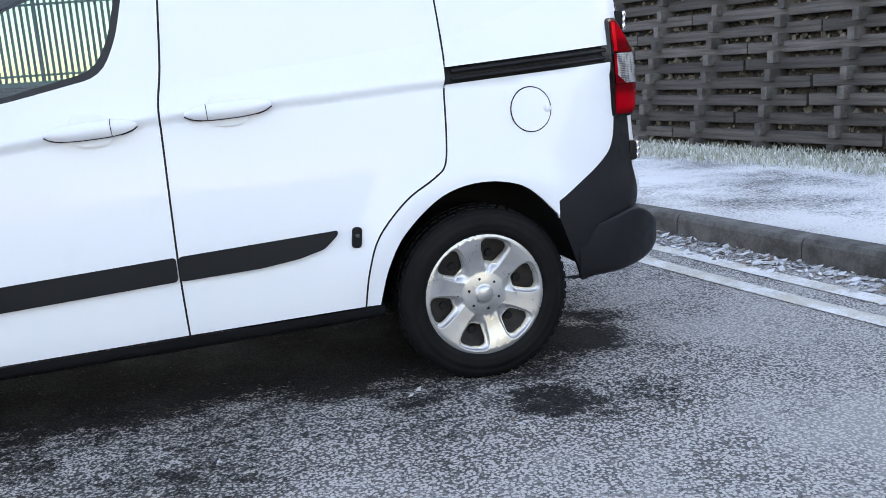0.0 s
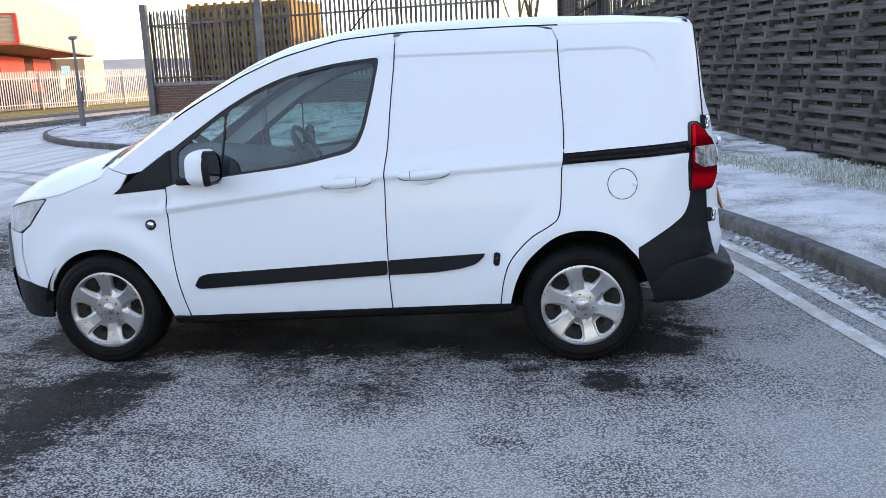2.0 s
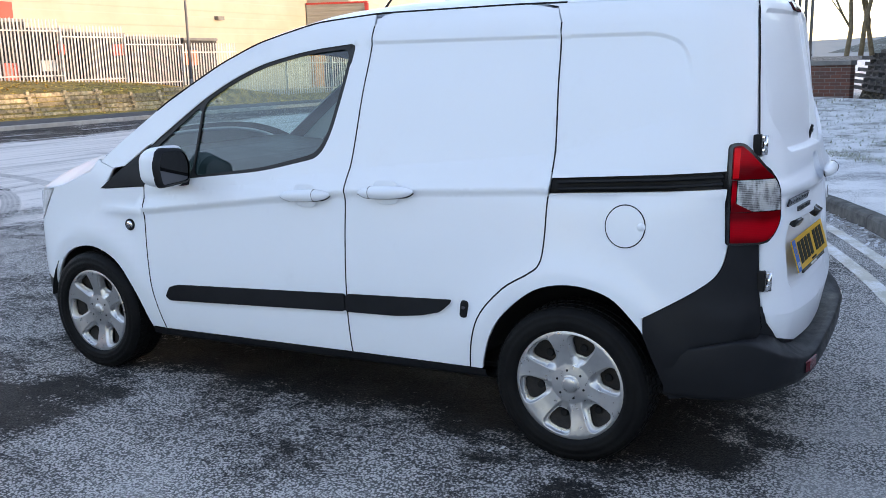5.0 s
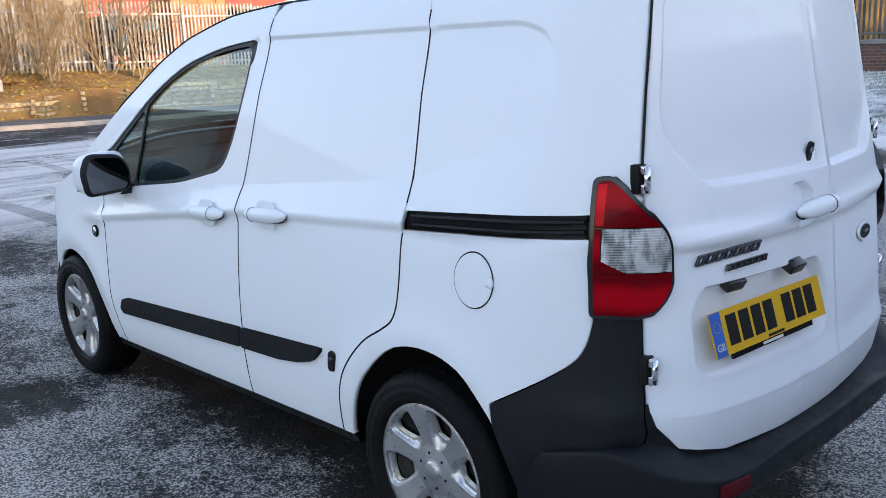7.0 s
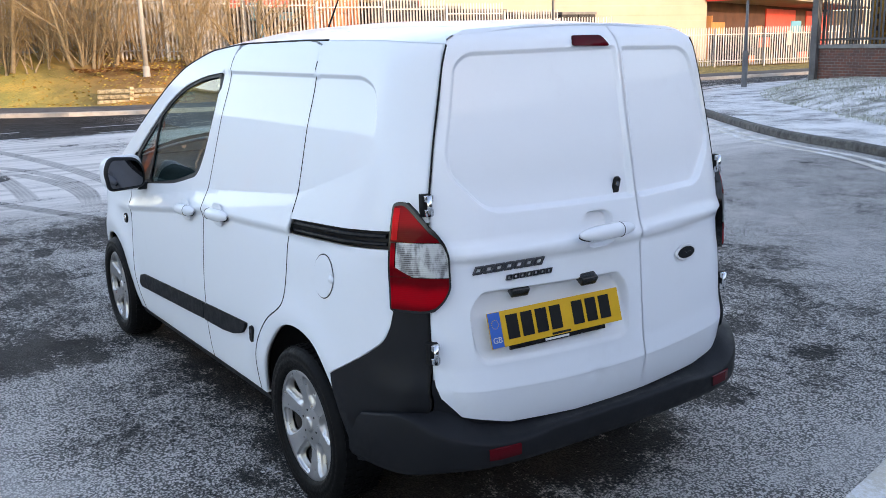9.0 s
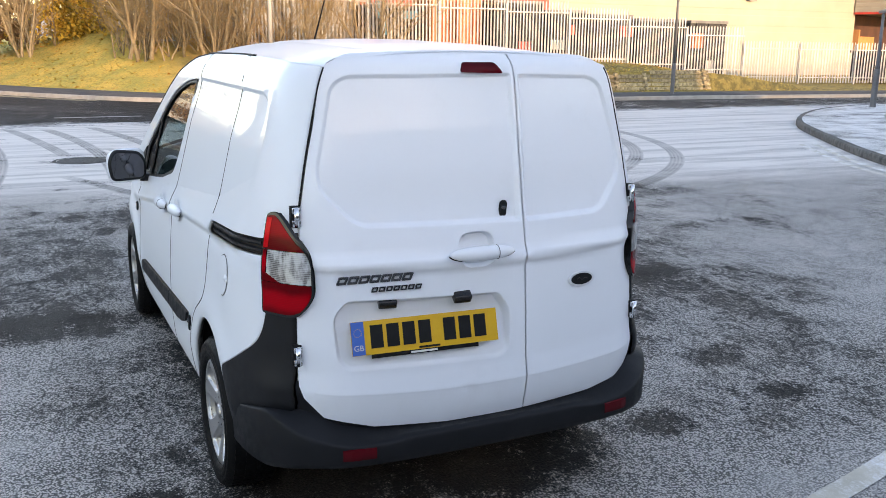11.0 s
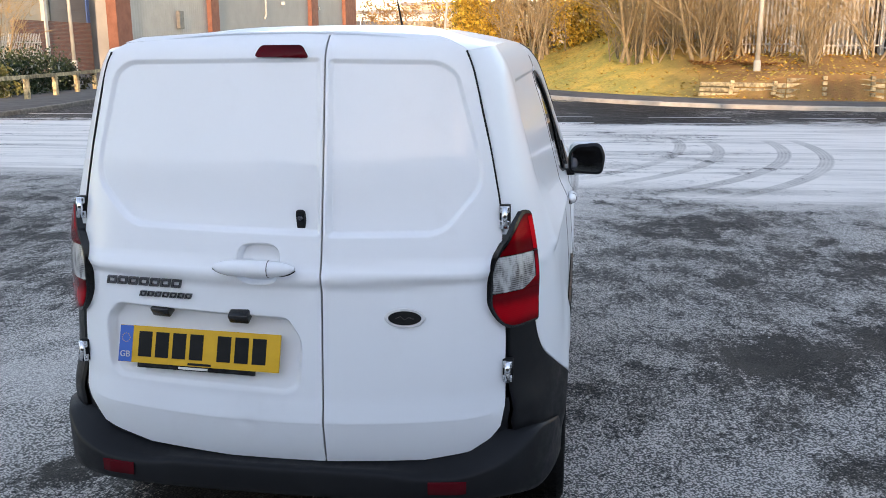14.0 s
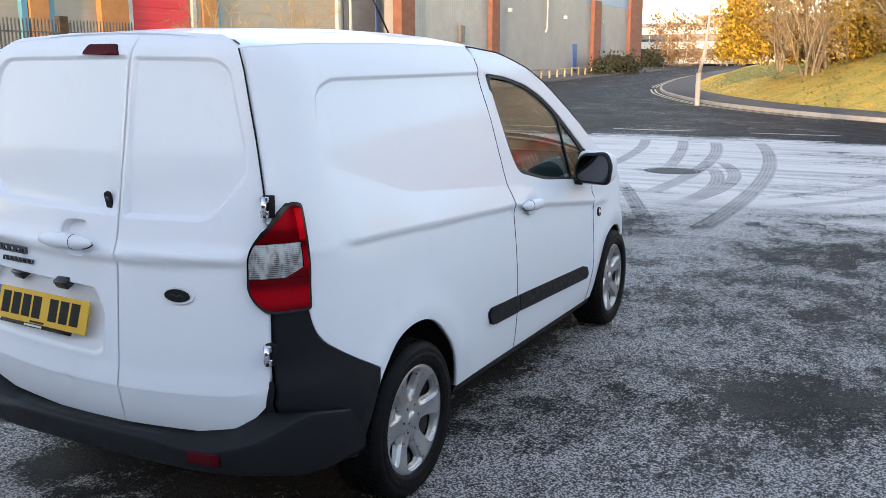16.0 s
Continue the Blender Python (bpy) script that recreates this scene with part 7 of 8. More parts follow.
# ---- lamp posts ----
def street_lamp(x, y, z, h, material, label, head=True, lean=(0.0, 0.0), r=0.075):
    post = thing("street_lamp", label, "street lamp", at=Matrix.Translation((x, y, z)))
    bm = bmesh.new()
    tube(bm, [(0, 0, -0.2), (0, 0, 1.0), (0, 0, 1.06)], [r * 1.12, r * 1.12, r], 14)
    part("base_section", bm, material, post, "wide base section with a door", False)
    bm = bmesh.new()
    tube(bm, [(0, 0, 1.0), (lean[0] * h * 0.5, lean[1] * h * 0.5, h * 0.5), (lean[0] * h, lean[1] * h, h)], [r * 0.78, r * 0.66, r * 0.5], 12)
    part("column", bm, material, post, "tapered column", True)
    if head:
        bm = bmesh.new()
        box(bm, -0.10, 0.55, -0.11, 0.11, -0.03, 0.05, 0.02)
        hd = part("lantern", bm, material, post, "flat lantern head", True)
        hd.matrix_basis = Matrix.Translation((lean[0] * h, lean[1] * h, h)) @ Matrix.Rotation(radians(-65), 4, "Z") @ Matrix.Rotation(radians(-6), 4, "Y")
    return post


street_lamp(14.3, -20.4, 0.12, 2.6, LAMP_POST, "dark grey street lamp with a flat lantern on the corner")
street_lamp(26.4, -6.35, 0.15, 8.0, POLE_PALE, "pale slender lamp column before the wooded bank", False, (-0.012, 0.0), 0.10)
street_lamp(31.5, 4.5, 0.14, 3.55, POLE_PALE, "pale short lamp column leaning on the corner of the side road", False, (0.0, -0.09), 0.085)
street_lamp(31.4, 19.7, 0.15, 8.0, POLE_PALE, "pale slender lamp column before the factory units", False, (-0.01, 0.0), 0.10)
street_lamp(21.6, -19.3, 0.12, 8.0, LAMP_POST, "tall grey lamp column on the far pavement", False, (0.0, 0.0), 0.062)


# ---- yellow skip container behind the palisade ----
ct = thing("container", "rusty yellow steel crate container behind the palisade", "container", at=Matrix.Translation((11.1, -21.5, 0.8)) @ Matrix.Rotation(radians(172), 4, "Z"))
part("container_body", boxed(0, 3.4, 0.0, 2.2, 0.0, 2.75, 0.03), YELLOW_RUST, ct, "rust-streaked yellow panels")
for k in range(12):
    x = 0.08 + k * 3.24 / 11
    part("upright", boxed(x - 0.05, x + 0.05, -0.09, 0.0, 0.0, 2.8, 0.006), YELLOW_RUST, ct)
for k in range(9):
    z = 0.15 + k * 0.31
    part("cross_bar", boxed(0.0, 3.4, -0.06, -0.002, z - 0.03, z + 0.03, 0.004), YELLOW_RUST, ct)
for i in range(11):
    for k in range(8):
        x, z = 0.22 + i * 3.24 / 11, 0.30 + k * 0.31
        part("dark_slot", boxed(x - 0.07, x + 0.07, -0.012, 0.004, z - 0.07, z + 0.06), RUST_DARK, ct)


# ---- trees and shrubs ----
def grow(bm, base, direction, length, radius, depth, rng, twigs, spread=0.6):
    pts, rad = [base], [radius]
    d = direction.normalized()
    p = base.copy()
    n = 4
    for i in range(n):
        d = (d + Vector((rng.normal(0, 0.10), rng.normal(0, 0.10), rng.normal(0.02, 0.05)))).normalized()
        p = p + d * (length / n)
        pts.append(p.copy())
        rad.append(radius * (1 - 0.55 * (i + 1) / n))
    tube(bm, pts, rad, 5 if depth < 2 else 7, False)
    if depth == 0:
        twigs.append((pts[-1], d))
        return
    for i in range(1, n + 1):
        for _ in range(1 if i < n else 2):
            a = rng.uniform(0, math.tau)
            o = d.orthogonal().normalized()
            o = Matrix.Rotation(a, 3, d) @ o
            nd = (d + o * rng.uniform(spread * 0.6, spread * 1.4)).normalized()
            nd.z = max(nd.z, 0.05)
            grow(bm, pts[i], nd, length * rng.uniform(0.5, 0.75), rad[i] * 0.6, depth - 1, rng, twigs, spread)


def twig_mesh(bm, ends, rng, per=7, length=0.6, r=0.005):
    for p, d in ends:
        for _ in range(per):
            nd = (d + Vector((rng.normal(0, 0.6), rng.normal(0, 0.6), rng.normal(0.15, 0.4)))).normalized() * length * rng.uniform(0.5, 1.3)
            m = p + nd * 0.5 + Vector((rng.normal(0, 0.05), rng.normal(0, 0.05), 0.03))
            tube(bm, [p, m, p + nd], [r, r * 0.8, r * 0.4], 3, False)


def bare_tree(x, y, z, h, seed, label, stems=1, depth=3, per=6, material=None, tw=0.006):
    rng = np.random.default_rng(seed)
    tr = thing("tree", label, "tree", at=Matrix.Translation((x, y, z)))
    bm, ends = bmesh.new(), []
    for k in range(stems):
        o = Vector((rng.normal(0, 0.25), rng.normal(0, 0.25), -0.1)) if stems > 1 else Vector((0, 0, -0.1))
        grow(bm, o, Vector((rng.normal(0, 0.14), rng.normal(0, 0.14), 1)), h * rng.uniform(0.45, 0.6), 0.035 * h ** 0.6 * (0.7 if stems > 1 else 1), depth, rng, ends)
    part("trunk", bm, BARK, tr, "bare trunk and limbs", True)
    bm = bmesh.new()
    twig_mesh(bm, ends, rng, per, h * 0.12, tw)
    part("crown", bm, material or TWIG, tr, "crown of bare twigs")
    return tr


def leafy(name, x, y, z, sx, sy, sz, n, leaf, material, label, category, seed, stems=True):
    """A shrub: stems inside and a cloud of small leaves in uneven clumps."""
    rng = np.random.default_rng(seed)
    sh = thing(name, label, category, at=Matrix.Translation((x, y, z)))
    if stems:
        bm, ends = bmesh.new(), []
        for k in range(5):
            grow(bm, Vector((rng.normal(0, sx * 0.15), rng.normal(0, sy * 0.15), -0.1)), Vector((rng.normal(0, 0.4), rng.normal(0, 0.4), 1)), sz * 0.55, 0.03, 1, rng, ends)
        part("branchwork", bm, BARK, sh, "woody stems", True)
    k = max(8, n // 70)
    c = np.stack([rng.normal(0, 0.42, k) * sx, rng.normal(0, 0.42, k) * sy, rng.uniform(0.08, 0.95, k) * sz], 1)
    c[:, 2] *= np.clip(1.15 - 0.5 * ((c[:, 0] / sx) ** 2 + (c[:, 1] / sy) ** 2), 0.35, 1)
    v, f = [], []
    idx = rng.integers(0, k, n)
    rad = rng.uniform(0.10, 0.28, k) * (sx + sy + sz) / 3
    pos = c[idx] + rng.normal(0, 0.55, (n, 3)) * rad[idx][:, None]
    pos[:, 2] = np.maximum(pos[:, 2], 0.02)
    for q in pos:
        a = Vector(rng.normal(0, 1, 3)).normalized()
        b = a.orthogonal().normalized()
        cc = a.cross(b)
        r = leaf * rng.uniform(0.6, 1.4)
        q = Vector(q)
        m = len(v)
        v += [tuple(q - b * r), tuple(q + cc * r * 0.6), tuple(q + b * r), tuple(q - cc * r * 0.6)]
        f.append((m, m + 1, m + 2, m + 3))
    me = bpy.data.meshes.new("foliage")
    me.from_pydata(v, [], f)
    me.materials.append(material)
    part("foliage", me, material, sh, "uneven foliage")
    return sh


# thicket of bare saplings on the far bank
rng = np.random.default_rng(21)
protos = [bare_tree(29.0, -5.0, 0.9, 6.5, 31, "bare multi-stemmed sapling on the leafy bank", 3, 2, 7), bare_tree(30.2, -2.8, 1.2, 7.5, 32, "bare multi-stemmed sapling on the leafy bank", 3, 2, 7), bare_tree(28.6, -8.6, 0.9, 5.5, 33, "bare multi-stemmed sapling on the leafy bank", 4, 2, 7)]
for pr in protos:
    tagged(pr, group="saplings on the bank")
spots = [(30.4, -7.2), (31.5, -4.6), (30.9, -4.0), (30.8, -9.6), (32.2, -6.2), (29.2, -6.4), (30.6, -11.6), (32.6, -9.0), (32.4, -3.2), (33.6, -3.6), (33.2, -5.0), (38.4, 2.4), (39.4, 1.4), (38.0, 0.9), (40.4, 0.4), (36.4, -3.4), (35.0, -4.4), (41.5, 2.2)]
for i, (x, y) in enumerate(spots):
    copy_thing(protos[i % 3], Matrix.Translation((x, y, 0.9 + 0.05 * (x - 28))) @ Matrix.Rotation(rng.uniform(0, 6), 4, "Z") @ Matrix.Scale(rng.uniform(0.8, 1.2), 4))
# lower brushwood filling the thicket
rng = np.random.default_rng(27)
for i in range(24):
    y = rng.uniform(-10.6, -2.2) if i < 20 else rng.uniform(-3, 2.5)
    x = float(np.interp(-y, [-3, 3.2, 8, 15], [38.5, 31.6, 28.6, 27.6])) - rng.uniform(0.1, 1.9)
    copy_thing(protos[i % 3], Matrix.Translation((x, y, 0.75 + 0.05 * (x - 27))) @ Matrix.Rotation(rng.uniform(0, 6), 4, "Z") @ Matrix.Diagonal((1.25, 1.25, 1.0, 1.0)) @ Matrix.Scale(rng.uniform(0.32, 0.62), 4))
# one clear-stemmed tree before the pale fence
bare_tree(28.4, -10.6, 0.75, 6.5, 40, "bare small tree with pale branching stems before the fence", 2, 3, 6)
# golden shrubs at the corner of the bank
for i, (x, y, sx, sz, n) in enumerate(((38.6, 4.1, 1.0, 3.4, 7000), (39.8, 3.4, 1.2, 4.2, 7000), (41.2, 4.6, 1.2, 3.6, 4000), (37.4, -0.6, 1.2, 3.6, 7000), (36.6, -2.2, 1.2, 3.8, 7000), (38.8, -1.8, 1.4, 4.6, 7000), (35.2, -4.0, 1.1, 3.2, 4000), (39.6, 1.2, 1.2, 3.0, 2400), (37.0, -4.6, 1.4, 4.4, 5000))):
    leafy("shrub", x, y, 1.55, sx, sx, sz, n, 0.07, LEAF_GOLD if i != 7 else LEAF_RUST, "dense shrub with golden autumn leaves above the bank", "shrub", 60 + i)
# leaf litter and dry grass on the bank
v, f = [], []
rng = np.random.default_rng(71)
lineF = even(FAR_KERB, 0.2)
pF = np.array(lineF)
tF = np.gradient(pF, axis=0)
tF /= np.linalg.norm(tF, axis=1)[:, None]
nF = np.stack([tF[:, 1], -tF[:, 0]], 1)
bank_rows = [(o, z if callable(z) else (lambda a, b, z=z: z)) for o, z in BANK]
for _ in range(42000):
    i = rng.integers(len(pF))
    if not (-26 < pF[i][1] < 14):
        continue
    d = rng.uniform(2.2, 10.0)
    x, y = pF[i] + nF[i] * d
    hs = [zf(x, y) for _, zf in bank_rows]
    z = float(np.interp(d, [o for o, _ in bank_rows], hs))
    leaf_quad(v, f, x, y, z, rng.uniform(0.03, 0.08), rng)
me = bpy.data.meshes.new("bank_leaves")
me.from_pydata(v, [], f)
me.materials.append(GRASS_DRY)
tagged(new("bank_leaves", me), "golden and brown leaves lying on the sunlit bank", "leaves", kind="stuff")
v, f = [], []
for _ in range(5000):
    x, y = rng.uniform(27, 33), rng.uniform(-13, -4.5)
    leaf_quad(v, f, x, y, 1.05 + 0.06 * (x - 27), rng.uniform(0.05, 0.11), rng)
me = bpy.data.meshes.new("wood_litter")
me.from_pydata(v, [], f)
me.materials.append(leaf_material("rust_brown_litter", rgb(0.28, 0.12, 0.035), rgb(0.20, 0.085, 0.03), rgb(0.36, 0.20, 0.07)))
tagged(new("wood_litter", me), "rust-brown leaf litter under the saplings", "leaves", kind="stuff")
# trees on the embankment, seen mirrored in the doors
for i, (x, y, h) in enumerate(((-13.5, 2.5, 6.0), (-15.0, 7.5, 7.0), (-12.0, -6.5, 5.5), (-16.0, -2.0, 6.5))):
    bare_tree(x, y, 5.3, h, 90 + i, "bare winter tree on the embankment", 1, 3, 5)
mirror_tree = bare_tree(-14.5, -10.5, 5.3, 6.2, 95, "bare winter tree on the embankment", 2, 2, 7)
rng = np.random.default_rng(33)
for i in range(18):
    x = -rng.uniform(14, 22)
    copy_thing(mirror_tree, Matrix.Translation((x, 15 - i * 1.75 + rng.uniform(-0.6, 0.6), 5.2)) @ Matrix.Rotation(rng.uniform(0, 6), 4, "Z") @ Matrix.Scale(rng.uniform(0.6, 1.0), 4))
# bare trees above the fence end and by the units
bare_tree(-3.2, -19.5, 2.2, 5.0, 97, "bare thorn tree beyond the timber fence", 3, 2, 7)
bare_tree(0.8, -21.5, 1.5, 5.2, 98, "bare thorn tree beyond the palisade", 3, 2, 7)
for i, (x, y, h) in enumerate(((31.5, 24.0, 5.0), (33.8, 24.6, 5.2), (22.5, 19.0, 4.2))):
    bare_tree(x, y, 0.3, h, 110 + i, "bare young tree before the cream units", 2, 2, 8)
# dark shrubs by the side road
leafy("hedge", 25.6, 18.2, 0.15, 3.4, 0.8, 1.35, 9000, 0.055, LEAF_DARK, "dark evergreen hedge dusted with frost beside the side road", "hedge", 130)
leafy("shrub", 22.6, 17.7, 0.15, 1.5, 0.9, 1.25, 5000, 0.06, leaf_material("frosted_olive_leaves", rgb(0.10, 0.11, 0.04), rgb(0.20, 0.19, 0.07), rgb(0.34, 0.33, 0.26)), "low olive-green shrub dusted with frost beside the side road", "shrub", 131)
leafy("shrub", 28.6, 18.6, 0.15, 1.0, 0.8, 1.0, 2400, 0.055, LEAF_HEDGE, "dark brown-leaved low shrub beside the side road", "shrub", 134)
leafy("hedge", 91.0, 24.9, 0.5, 9.0, 1.0, 1.3, 5200, 0.16, LEAF_HEDGE, "long dark clipped hedge before the grey shed", "hedge", 132, False)
leafy("hedge", 112.0, 27.0, 1.1, 7.0, 1.0, 1.6, 2600, 0.16, LEAF_HEDGE, "dark hedge beyond the shed", "hedge", 133, False)
for i, (x, y, h) in enumerate(((118.0, 24.0, 7.0), (125.0, 28.0, 8.5), (128.0, 21.0, 9.0))):
    leafy("tree", x, y, 1.2, 3.0, 3.0, h, 1300, 0.17, LEAF_RUST, "rust-leaved tree far along the side road", "tree", 140 + i)

# ---- buildings ----
def window_bars(parent, x0, x1, y, z0, z1, n):
    for k in range(n):
        a = x0 + (x1 - x0) * k / n
        b = x0 + (x1 - x0) * (k + 1) / n - 0.15
        part("window_pane", boxed(a, b, y - 0.03, y + 0.02, z0, z1), DARK_GLASS, parent, "dark window pane")


DOCK_BROWN = simple("dark_brown_dock_lining", rgb(0.045, 0.020, 0.015), rgb(0.08, 0.035, 0.025), 0.8, 0.9)
# cream warehouse with a loading canopy beyond the pale fence
wh_ = thing("warehouse", "cream clad warehouse with a red-trimmed loading canopy", "building", at=Matrix.Translation((38.0, -30.0, 0.1)) @ Matrix.Rotation(radians(-90), 4, "Z"))
part("wall", boxed(-24.0, 14.75, -2.1, 14.0, -0.3, 9.0), CREAM, wh_, "cream clad wall")
DOCK = wh_.matrix_basis.inverted() @ Matrix.Translation((32.2, -46.3, 0.0)) @ Matrix.Rotation(math.atan2(-0.928, 0.372), 4, "Z")


def dock_part(name, x0, x1, y0, y1, z0, z1, material, label):
    """A part of the loading dock; x runs along the fascia, y into the building."""
    part(name, boxed(x0, x1, y0, y1, z0, z1), material, wh_, label).matrix_basis = DOCK


dock_part("canopy", 0.0, 40.0, 0.0, 9.0, 3.9, 5.6, CREAM, "deep cream canopy fascia")
dock_part("canopy_soffit", 0.1, 39.9, 0.1, 9.0, 3.82, 3.897, SHADE_WALL, "canopy soffit in a shaded tone")
dock_part("wall", 0.2, 42.0, 1.2, 14.0, 5.6, 7.8, CREAM, "cream upper wall behind the canopy")
dock_part("louvre", -0.25, 0.0, 0.0, 4.0, 3.9, 5.5, CREAM_RIB, "ribbed louvre panel")
for z0, z1 in ((5.5, 5.62), (3.78, 3.9)):
    dock_part("red_trim", -0.30, 0.05, -0.1, 4.0, z0, z1, RED_PAINT, "red edge trim")
dock_part("red_trim", -0.30, 0.05, -0.12, 0.1, 3.9, 5.5, RED_PAINT, "red edge trim")
dock_part("dock_lining", 0.0, 43.0, 4.3, 4.6, -0.3, 3.82, DOCK_BROWN, "dark brown dock lining")
dock_part("wall", 43.0, 62.0, 1.5, 12.0, -0.3, 3.8, CREAM, "cream wall beyond the dock")
dock_part("red_panel", 0.0, 0.2, 3.7, 4.29, -0.3, 2.9, ORANGE_BRICK, "orange end panel")
dock_part("low_wall", 0.2, 3.2, 3.8, 4.1, -0.3, 2.5, ORANGE_BRICK, "low orange wall beside the dock")
for x in (15.2, 29.0):
    dock_part("dock_door", x, x + 9.6, 4.2, 4.29, 0.2, 3.6, RED_PAINT, "red dock door")
part("red_band", boxed(-17.0, -7.0, -2.18, -2.1, 0.0, 4.6), RED_PAINT, wh_, "red painted wall area")
part("wall_lamp", boxed(6.0, 6.5, -2.4, -2.1, 4.2, 4.4), GALV_DARK, wh_, "small wall lamp")
# boxes behind the pale fence: dark ones stand for shade, plus an orange container
rng = np.random.default_rng(15)
# dark colour stands for the shade behind the pales
SHADE_BACKING = simple("dark_shade_backing", rgb(0.015, 0.015, 0.016), rgb(0.04, 0.038, 0.036), 1.5, 0.7)
ORANGE_STEEL = simple("faded_orange_steel", rgb(0.48, 0.13, 0.05), rgb(0.62, 0.22, 0.09), 2.5, 0.6)
BRIGHT_RED = simple("faded_red_paint", rgb(0.55, 0.07, 0.05), rgb(0.68, 0.16, 0.11), 2.5, 0.6)
goods = [(-15.6, -13.4, 3.1, ORANGE_STEEL, "tall orange container behind the pale fence")]
y = -16.0
while y > -38:
    L = rng.uniform(1.6, 2.6)
    if -34 < y < -25:
        y -= L
        continue
    goods.append((y - L, y, rng.uniform(2.35, 2.6) * (1.0 if y > -25 else 0.62), SHADE_BACKING, "dark box behind the pale fence standing for shade"))
    y -= L + 0.05
y = -11.0
while y > -13.2:
    goods.append((y - 1.1, y, 2.0, SHADE_BACKING, "dark box behind the pale fence standing for shade"))
    y -= 1.15
for i, (y0, y1, h, m, lb) in enumerate(goods):
    x0 = float(np.interp(-y0, [8, 15, 23.5, 31, 38, 50], [28.8, 27.8, 27.0, 25.4, 23.4, 20.0])) + 1.2
    # the dark boxes are added backing that sets off the pales
    gd = thing("skip", lb, "skip", at=Matrix.Translation((x0, 0, fence_z(28, y0))))
    part("shell", boxed(0, 1.8, y0, y1, 0.12, h, 0.06), m, gd)
    part("rim", boxed(-0.05, 1.85, y0 - 0.01, y1 + 0.01, h - 0.10, h + 0.02, 0.02), GALV_DARK, gd, "rolled top rim")
    for k in range(3):
        yy = y0 + (y1 - y0) * (k + 0.5) / 3
        part("stiffener", boxed(-0.05, 0.0, yy - 0.05, yy + 0.05, 0.15, h - 0.1), m, gd)
    for k in range(3):
        if m is SHADE_BACKING and rng.random() < 0.75:
            w, hh = rng.uniform(0.25, 0.9), rng.uniform(0.3, 0.7)
            yy, zz = y0 + (y1 - y0 - w) * rng.random(), 0.12 + 0.62 * k + rng.uniform(0, 0.2)
            part("painted_patch", boxed(-0.07, -0.02, yy, yy + w, zz, zz + hh, 0.02), (BRIGHT_RED, ORANGE_STEEL, WHITE_WALL, TEAL, BRIGHT_RED)[int(rng.integers(5))], gd, "bright painted patch")

# grey shed with brick piers along the side road
sh_ = thing("grey_shed", "large grey clad shed with brown brick piers and a blue fascia", "building", at=Matrix.Translation((0, 27.0, 0.45)))
part("wall", boxed(49.0, 63.0, 0.0, 20.0, -0.6, 11.0), SHED_GREY, sh_, "ribbed pale grey cladding")
part("wall", boxed(63.0, 107.0, 0.05, 20.0, -0.6, 7.2), SHED_PLAIN, sh_, "plain grey cladding")
part("fascia", boxed(63.0, 107.0, 0.0, 20.0, 7.2, 11.0), SHED_BLUE, sh_, "blue upper fascia")
for x, hw in ((49.0, 0.9), (63.1, 0.75), (89.4, 1.2), (104.5, 2.6)):
    part("brick_pier", boxed(x - hw, x + hw, -0.35, 0.3, -0.6, 7.4 if x > 50 and x < 100 else 11.0, 0.02), BRICK_PIER, sh_, "brown brick pier")
part("blue_door", boxed(82.5, 83.7, -0.06, 0.05, 0.3, 2.9), BLUE_DOOR, sh_, "blue door")
bm = bmesh.new()
tube(bm, [(75.0, -0.15, 11.0), (75.0, -0.15, 4.2), (74.6, -0.15, 3.8)], 0.09, 8)
part("downpipe", bm, GALV, sh_, "pale downpipe", True)
part("vent_box", boxed(57.0, 57.7, -0.25, 0.0, 2.6, 3.8, 0.02), GALV_DARK, sh_, "small grey vent box")
part("roof", boxed(48.0, 107.5, -0.4, 20.2, 11.0, 11.3), ROOF_GREY, sh_, "grey roof edge")
for x in (66.5, 80.0, 91.5):
    part("wall_light", boxed(x - 0.15, x + 0.15, -0.25, 0.05, 5.2, 5.5, 0.02), GALV, sh_, "small wall light")

# cream units with orange piers, a red door and a grey shutter
un = thing("factory_unit", "cream factory unit with orange brick piers and a red door", "building", at=Matrix.Translation((0, 28.5, 0.35)))
part("wall", boxed(19.0, 48.0, 0.0, 16.0, -0.5, 7.5), CREAM, un, "cream wall")
part("shutter", boxed(44.1, 47.9, -0.08, 0.05, 0.0, 6.9), SHUTTER, un, "grey roller shutter")
part("brick_base", boxed(40.5, 48.1, -0.14, 0.05, -0.5, 2.85, 0.01), BRICK, un, "red brick base below the shutter")
part("blue_trim", boxed(47.75, 48.05, -0.16, 0.05, 2.85, 7.4), BLUE_DOOR, un, "blue corner trim")
part("red_door", boxed(27.06, 30.67, -0.10, 0.05, 0.0, 6.8), RED_DOOR, un, "tall bright red door")
for x0, x1 in ((21.68, 22.58), (25.19, 26.73), (31.45, 32.48)):
    part("orange_pier", boxed(x0, x1, -0.30, 0.0, -0.4, 7.4, 0.02), ORANGE_BRICK, un, "orange brick pier")
for x, m in ((21.5, TEAL), (22.75, TEAL), (26.9, GALV), (30.95, GALV), (31.25, SHADE_WALL), (32.65, TEAL), (43.4, GALV)):
    part("corner_trim", boxed(x - 0.13, x + 0.13, -0.22, 0.0, -0.4, 7.4), m, un, "painted corner trim")
part("roof", boxed(18.6, 48.4, -0.4, 16.2, 7.5, 7.9), ROOF_GREY, un, "grey roof edge")
bl = thing("storage_container", "pale blue storage container behind the grey palisade", "container", at=Matrix.Translation((19.5, 25.2, 0.4)))
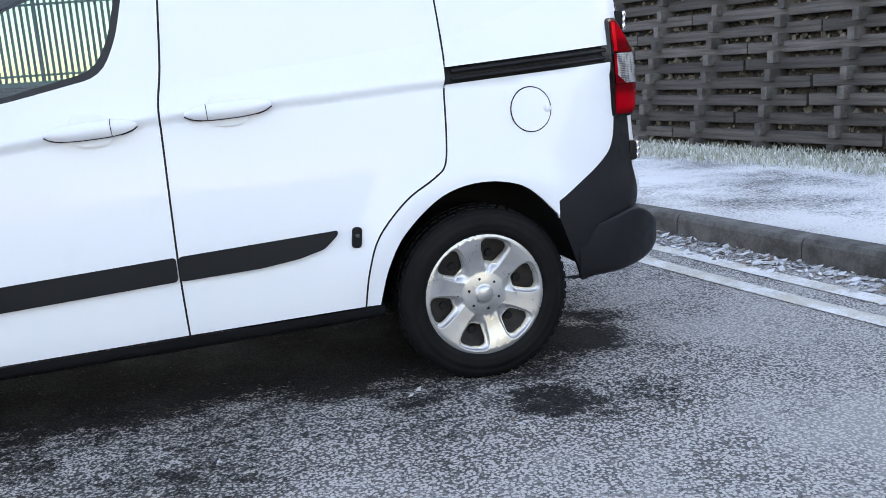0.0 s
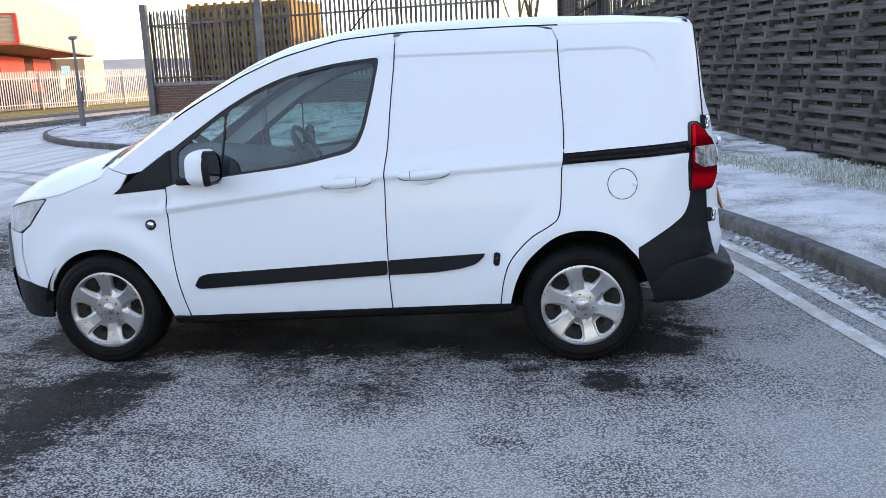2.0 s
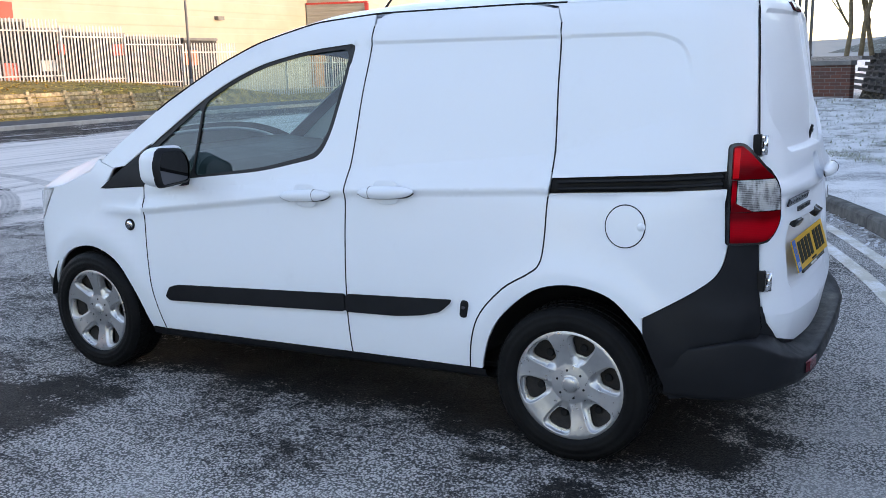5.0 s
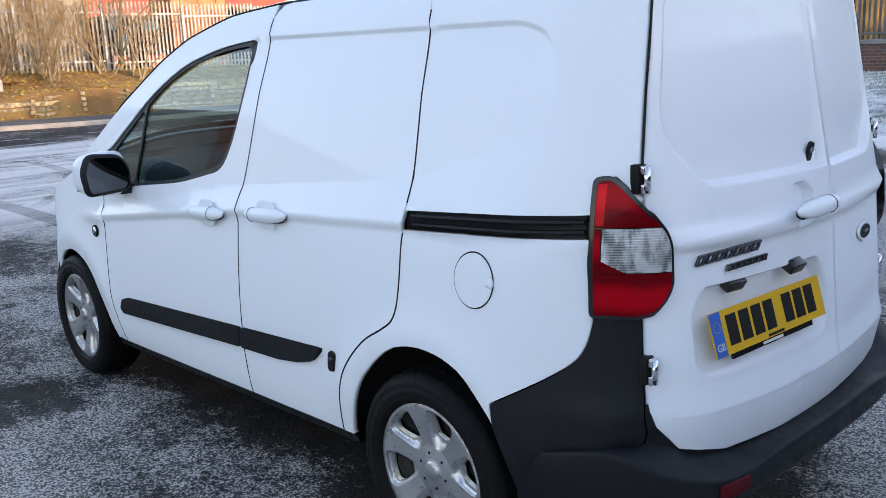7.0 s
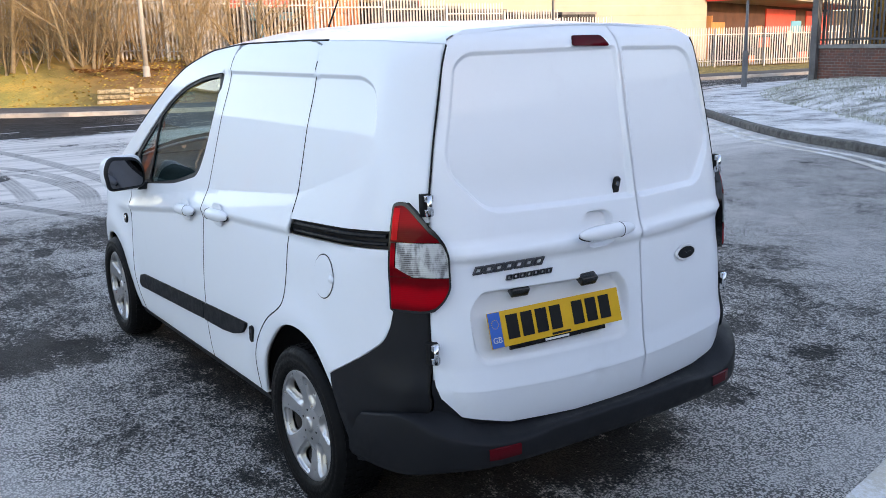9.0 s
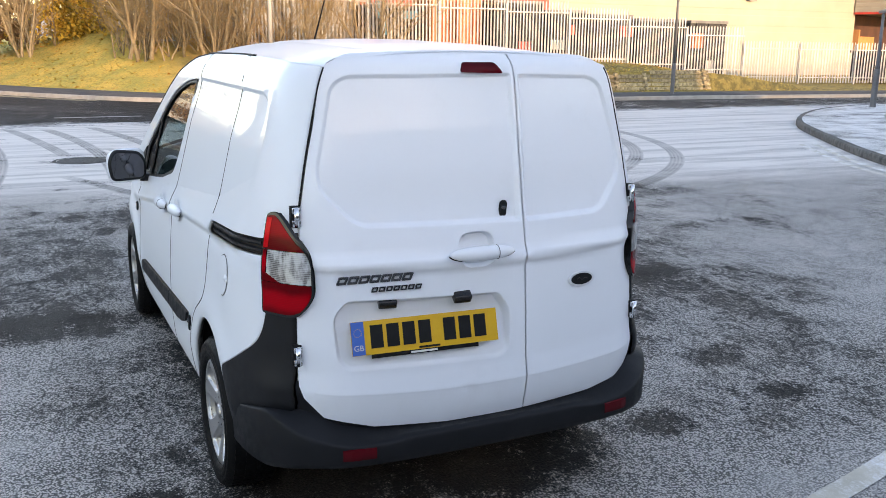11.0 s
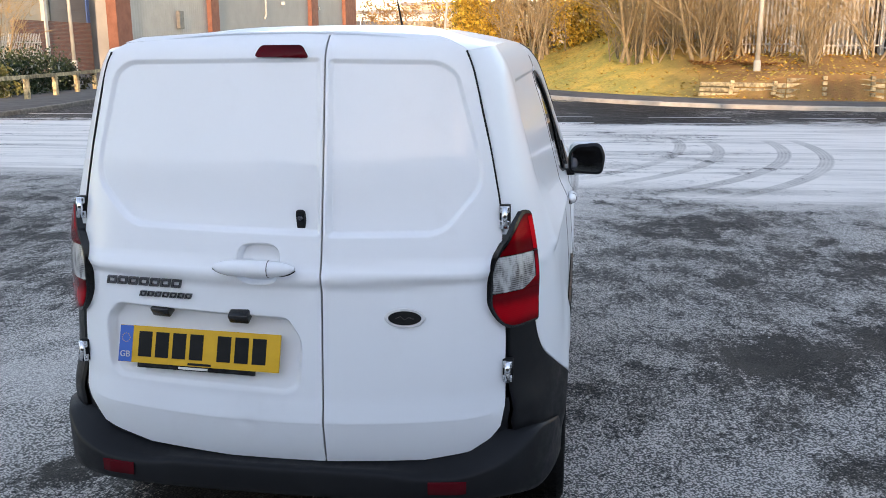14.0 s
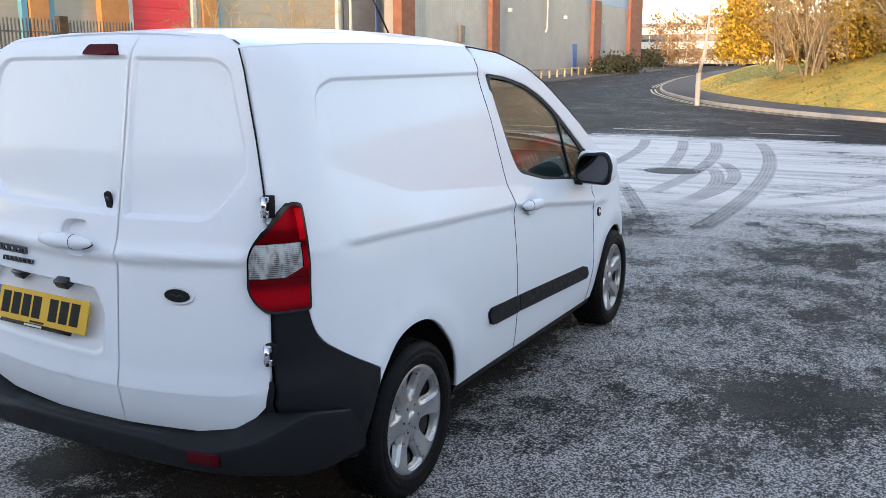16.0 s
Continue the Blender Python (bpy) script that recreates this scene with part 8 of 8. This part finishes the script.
part("container_shell", boxed(0, 5.5, 0, 2.2, 0.1, 1.75, 0.03), simple("pale_blue_steel", rgb(0.20, 0.36, 0.48), rgb(0.30, 0.46, 0.56), 1, 0.6), bl)
for k in range(14):
    part("corrugation", boxed(0.2 + k * 0.38, 0.38 + k * 0.38, -0.05, 0.0, 0.2, 1.7, 0.01), bl.children[0].data.materials[0], bl)

# knee rail on the left of the side road
kr = thing("knee_rail", "pale timber knee rail beside the side road", "rail")
q = even(offset_line(even(LEFT_KERB[::-1], 1.0), 1.9), 2.4)
for i in range(len(q) - 1):
    x, y = q[i]
    if x < 20:
        continue
    z = float(ground_height(x, y)) + 0.14
    ob = part("post", boxed(-0.07, 0.07, -0.07, 0.07, -0.1, 0.62, 0.01), TIMBER_SUN, kr)
    ob.matrix_basis = Matrix.Translation((x, y, z))
    d = Vector(q[i + 1]) - Vector(q[i])
    ob = part("rail", boxed(0, d.length, -0.03, 0.03, 0.62, 0.74, 0.01), TIMBER_SUN, kr)
    ob.matrix_basis = Matrix.Translation((x, y, z)) @ Matrix.Rotation(math.atan2(d.y, d.x), 4, "Z")

# white building and hillside far down the side road
fb = thing("white_building", "white flat-roofed building far down the side road", "building", at=Matrix.Translation((150, 36, 1.4)) @ Matrix.Rotation(radians(-80), 4, "Z"))
part("wall", boxed(-14, 16, 0, 12, 0, 6.0), WHITE_WALL, fb, "white wall")
part("roof", boxed(-14.4, 16.4, -0.5, 12, 6.0, 6.6), ROOF_GREY, fb, "shallow grey roof")
window_bars(fb, -13, 15, 0.0, 3.6, 4.8, 9)
window_bars(fb, -13, 15, 0.0, 1.0, 2.4, 9)
fb2 = thing("white_building", "cream flat-roofed building far down the side road", "building", at=Matrix.Translation((165, 18, 1.4)) @ Matrix.Rotation(radians(-85), 4, "Z"))
part("wall", boxed(-14, 16, 0, 12, 0, 8.0), CREAM, fb2, "cream wall")
part("roof", boxed(-14.4, 16.4, -0.5, 12, 8.0, 8.5), ROOF_GREY, fb2, "shallow grey roof")
window_bars(fb2, -13, 15, 0.0, 4.0, 5.4, 9)
bm = bmesh.new()
prev = None
for k in range(61):
    a = radians(-100 + 200 * k / 60)
    h = 14 + 10 * noise.noise((k * 0.21, 0.4, 0)) + 6 * noise.noise((k * 0.6, 2.4, 0))
    x, y = 700 * math.cos(a), 700 * math.sin(a)
    cur = (bm.verts.new((x, y, -5)), bm.verts.new((x * 1.1, y * 1.1, max(6, h))))
    if prev:
        bm.faces.new((prev[0], cur[0], cur[1], prev[1]))
    prev = cur
mesh_thing("backdrop", bm, FAR_HILL, "hazy low hills on the horizon", "hills", kind="structure")
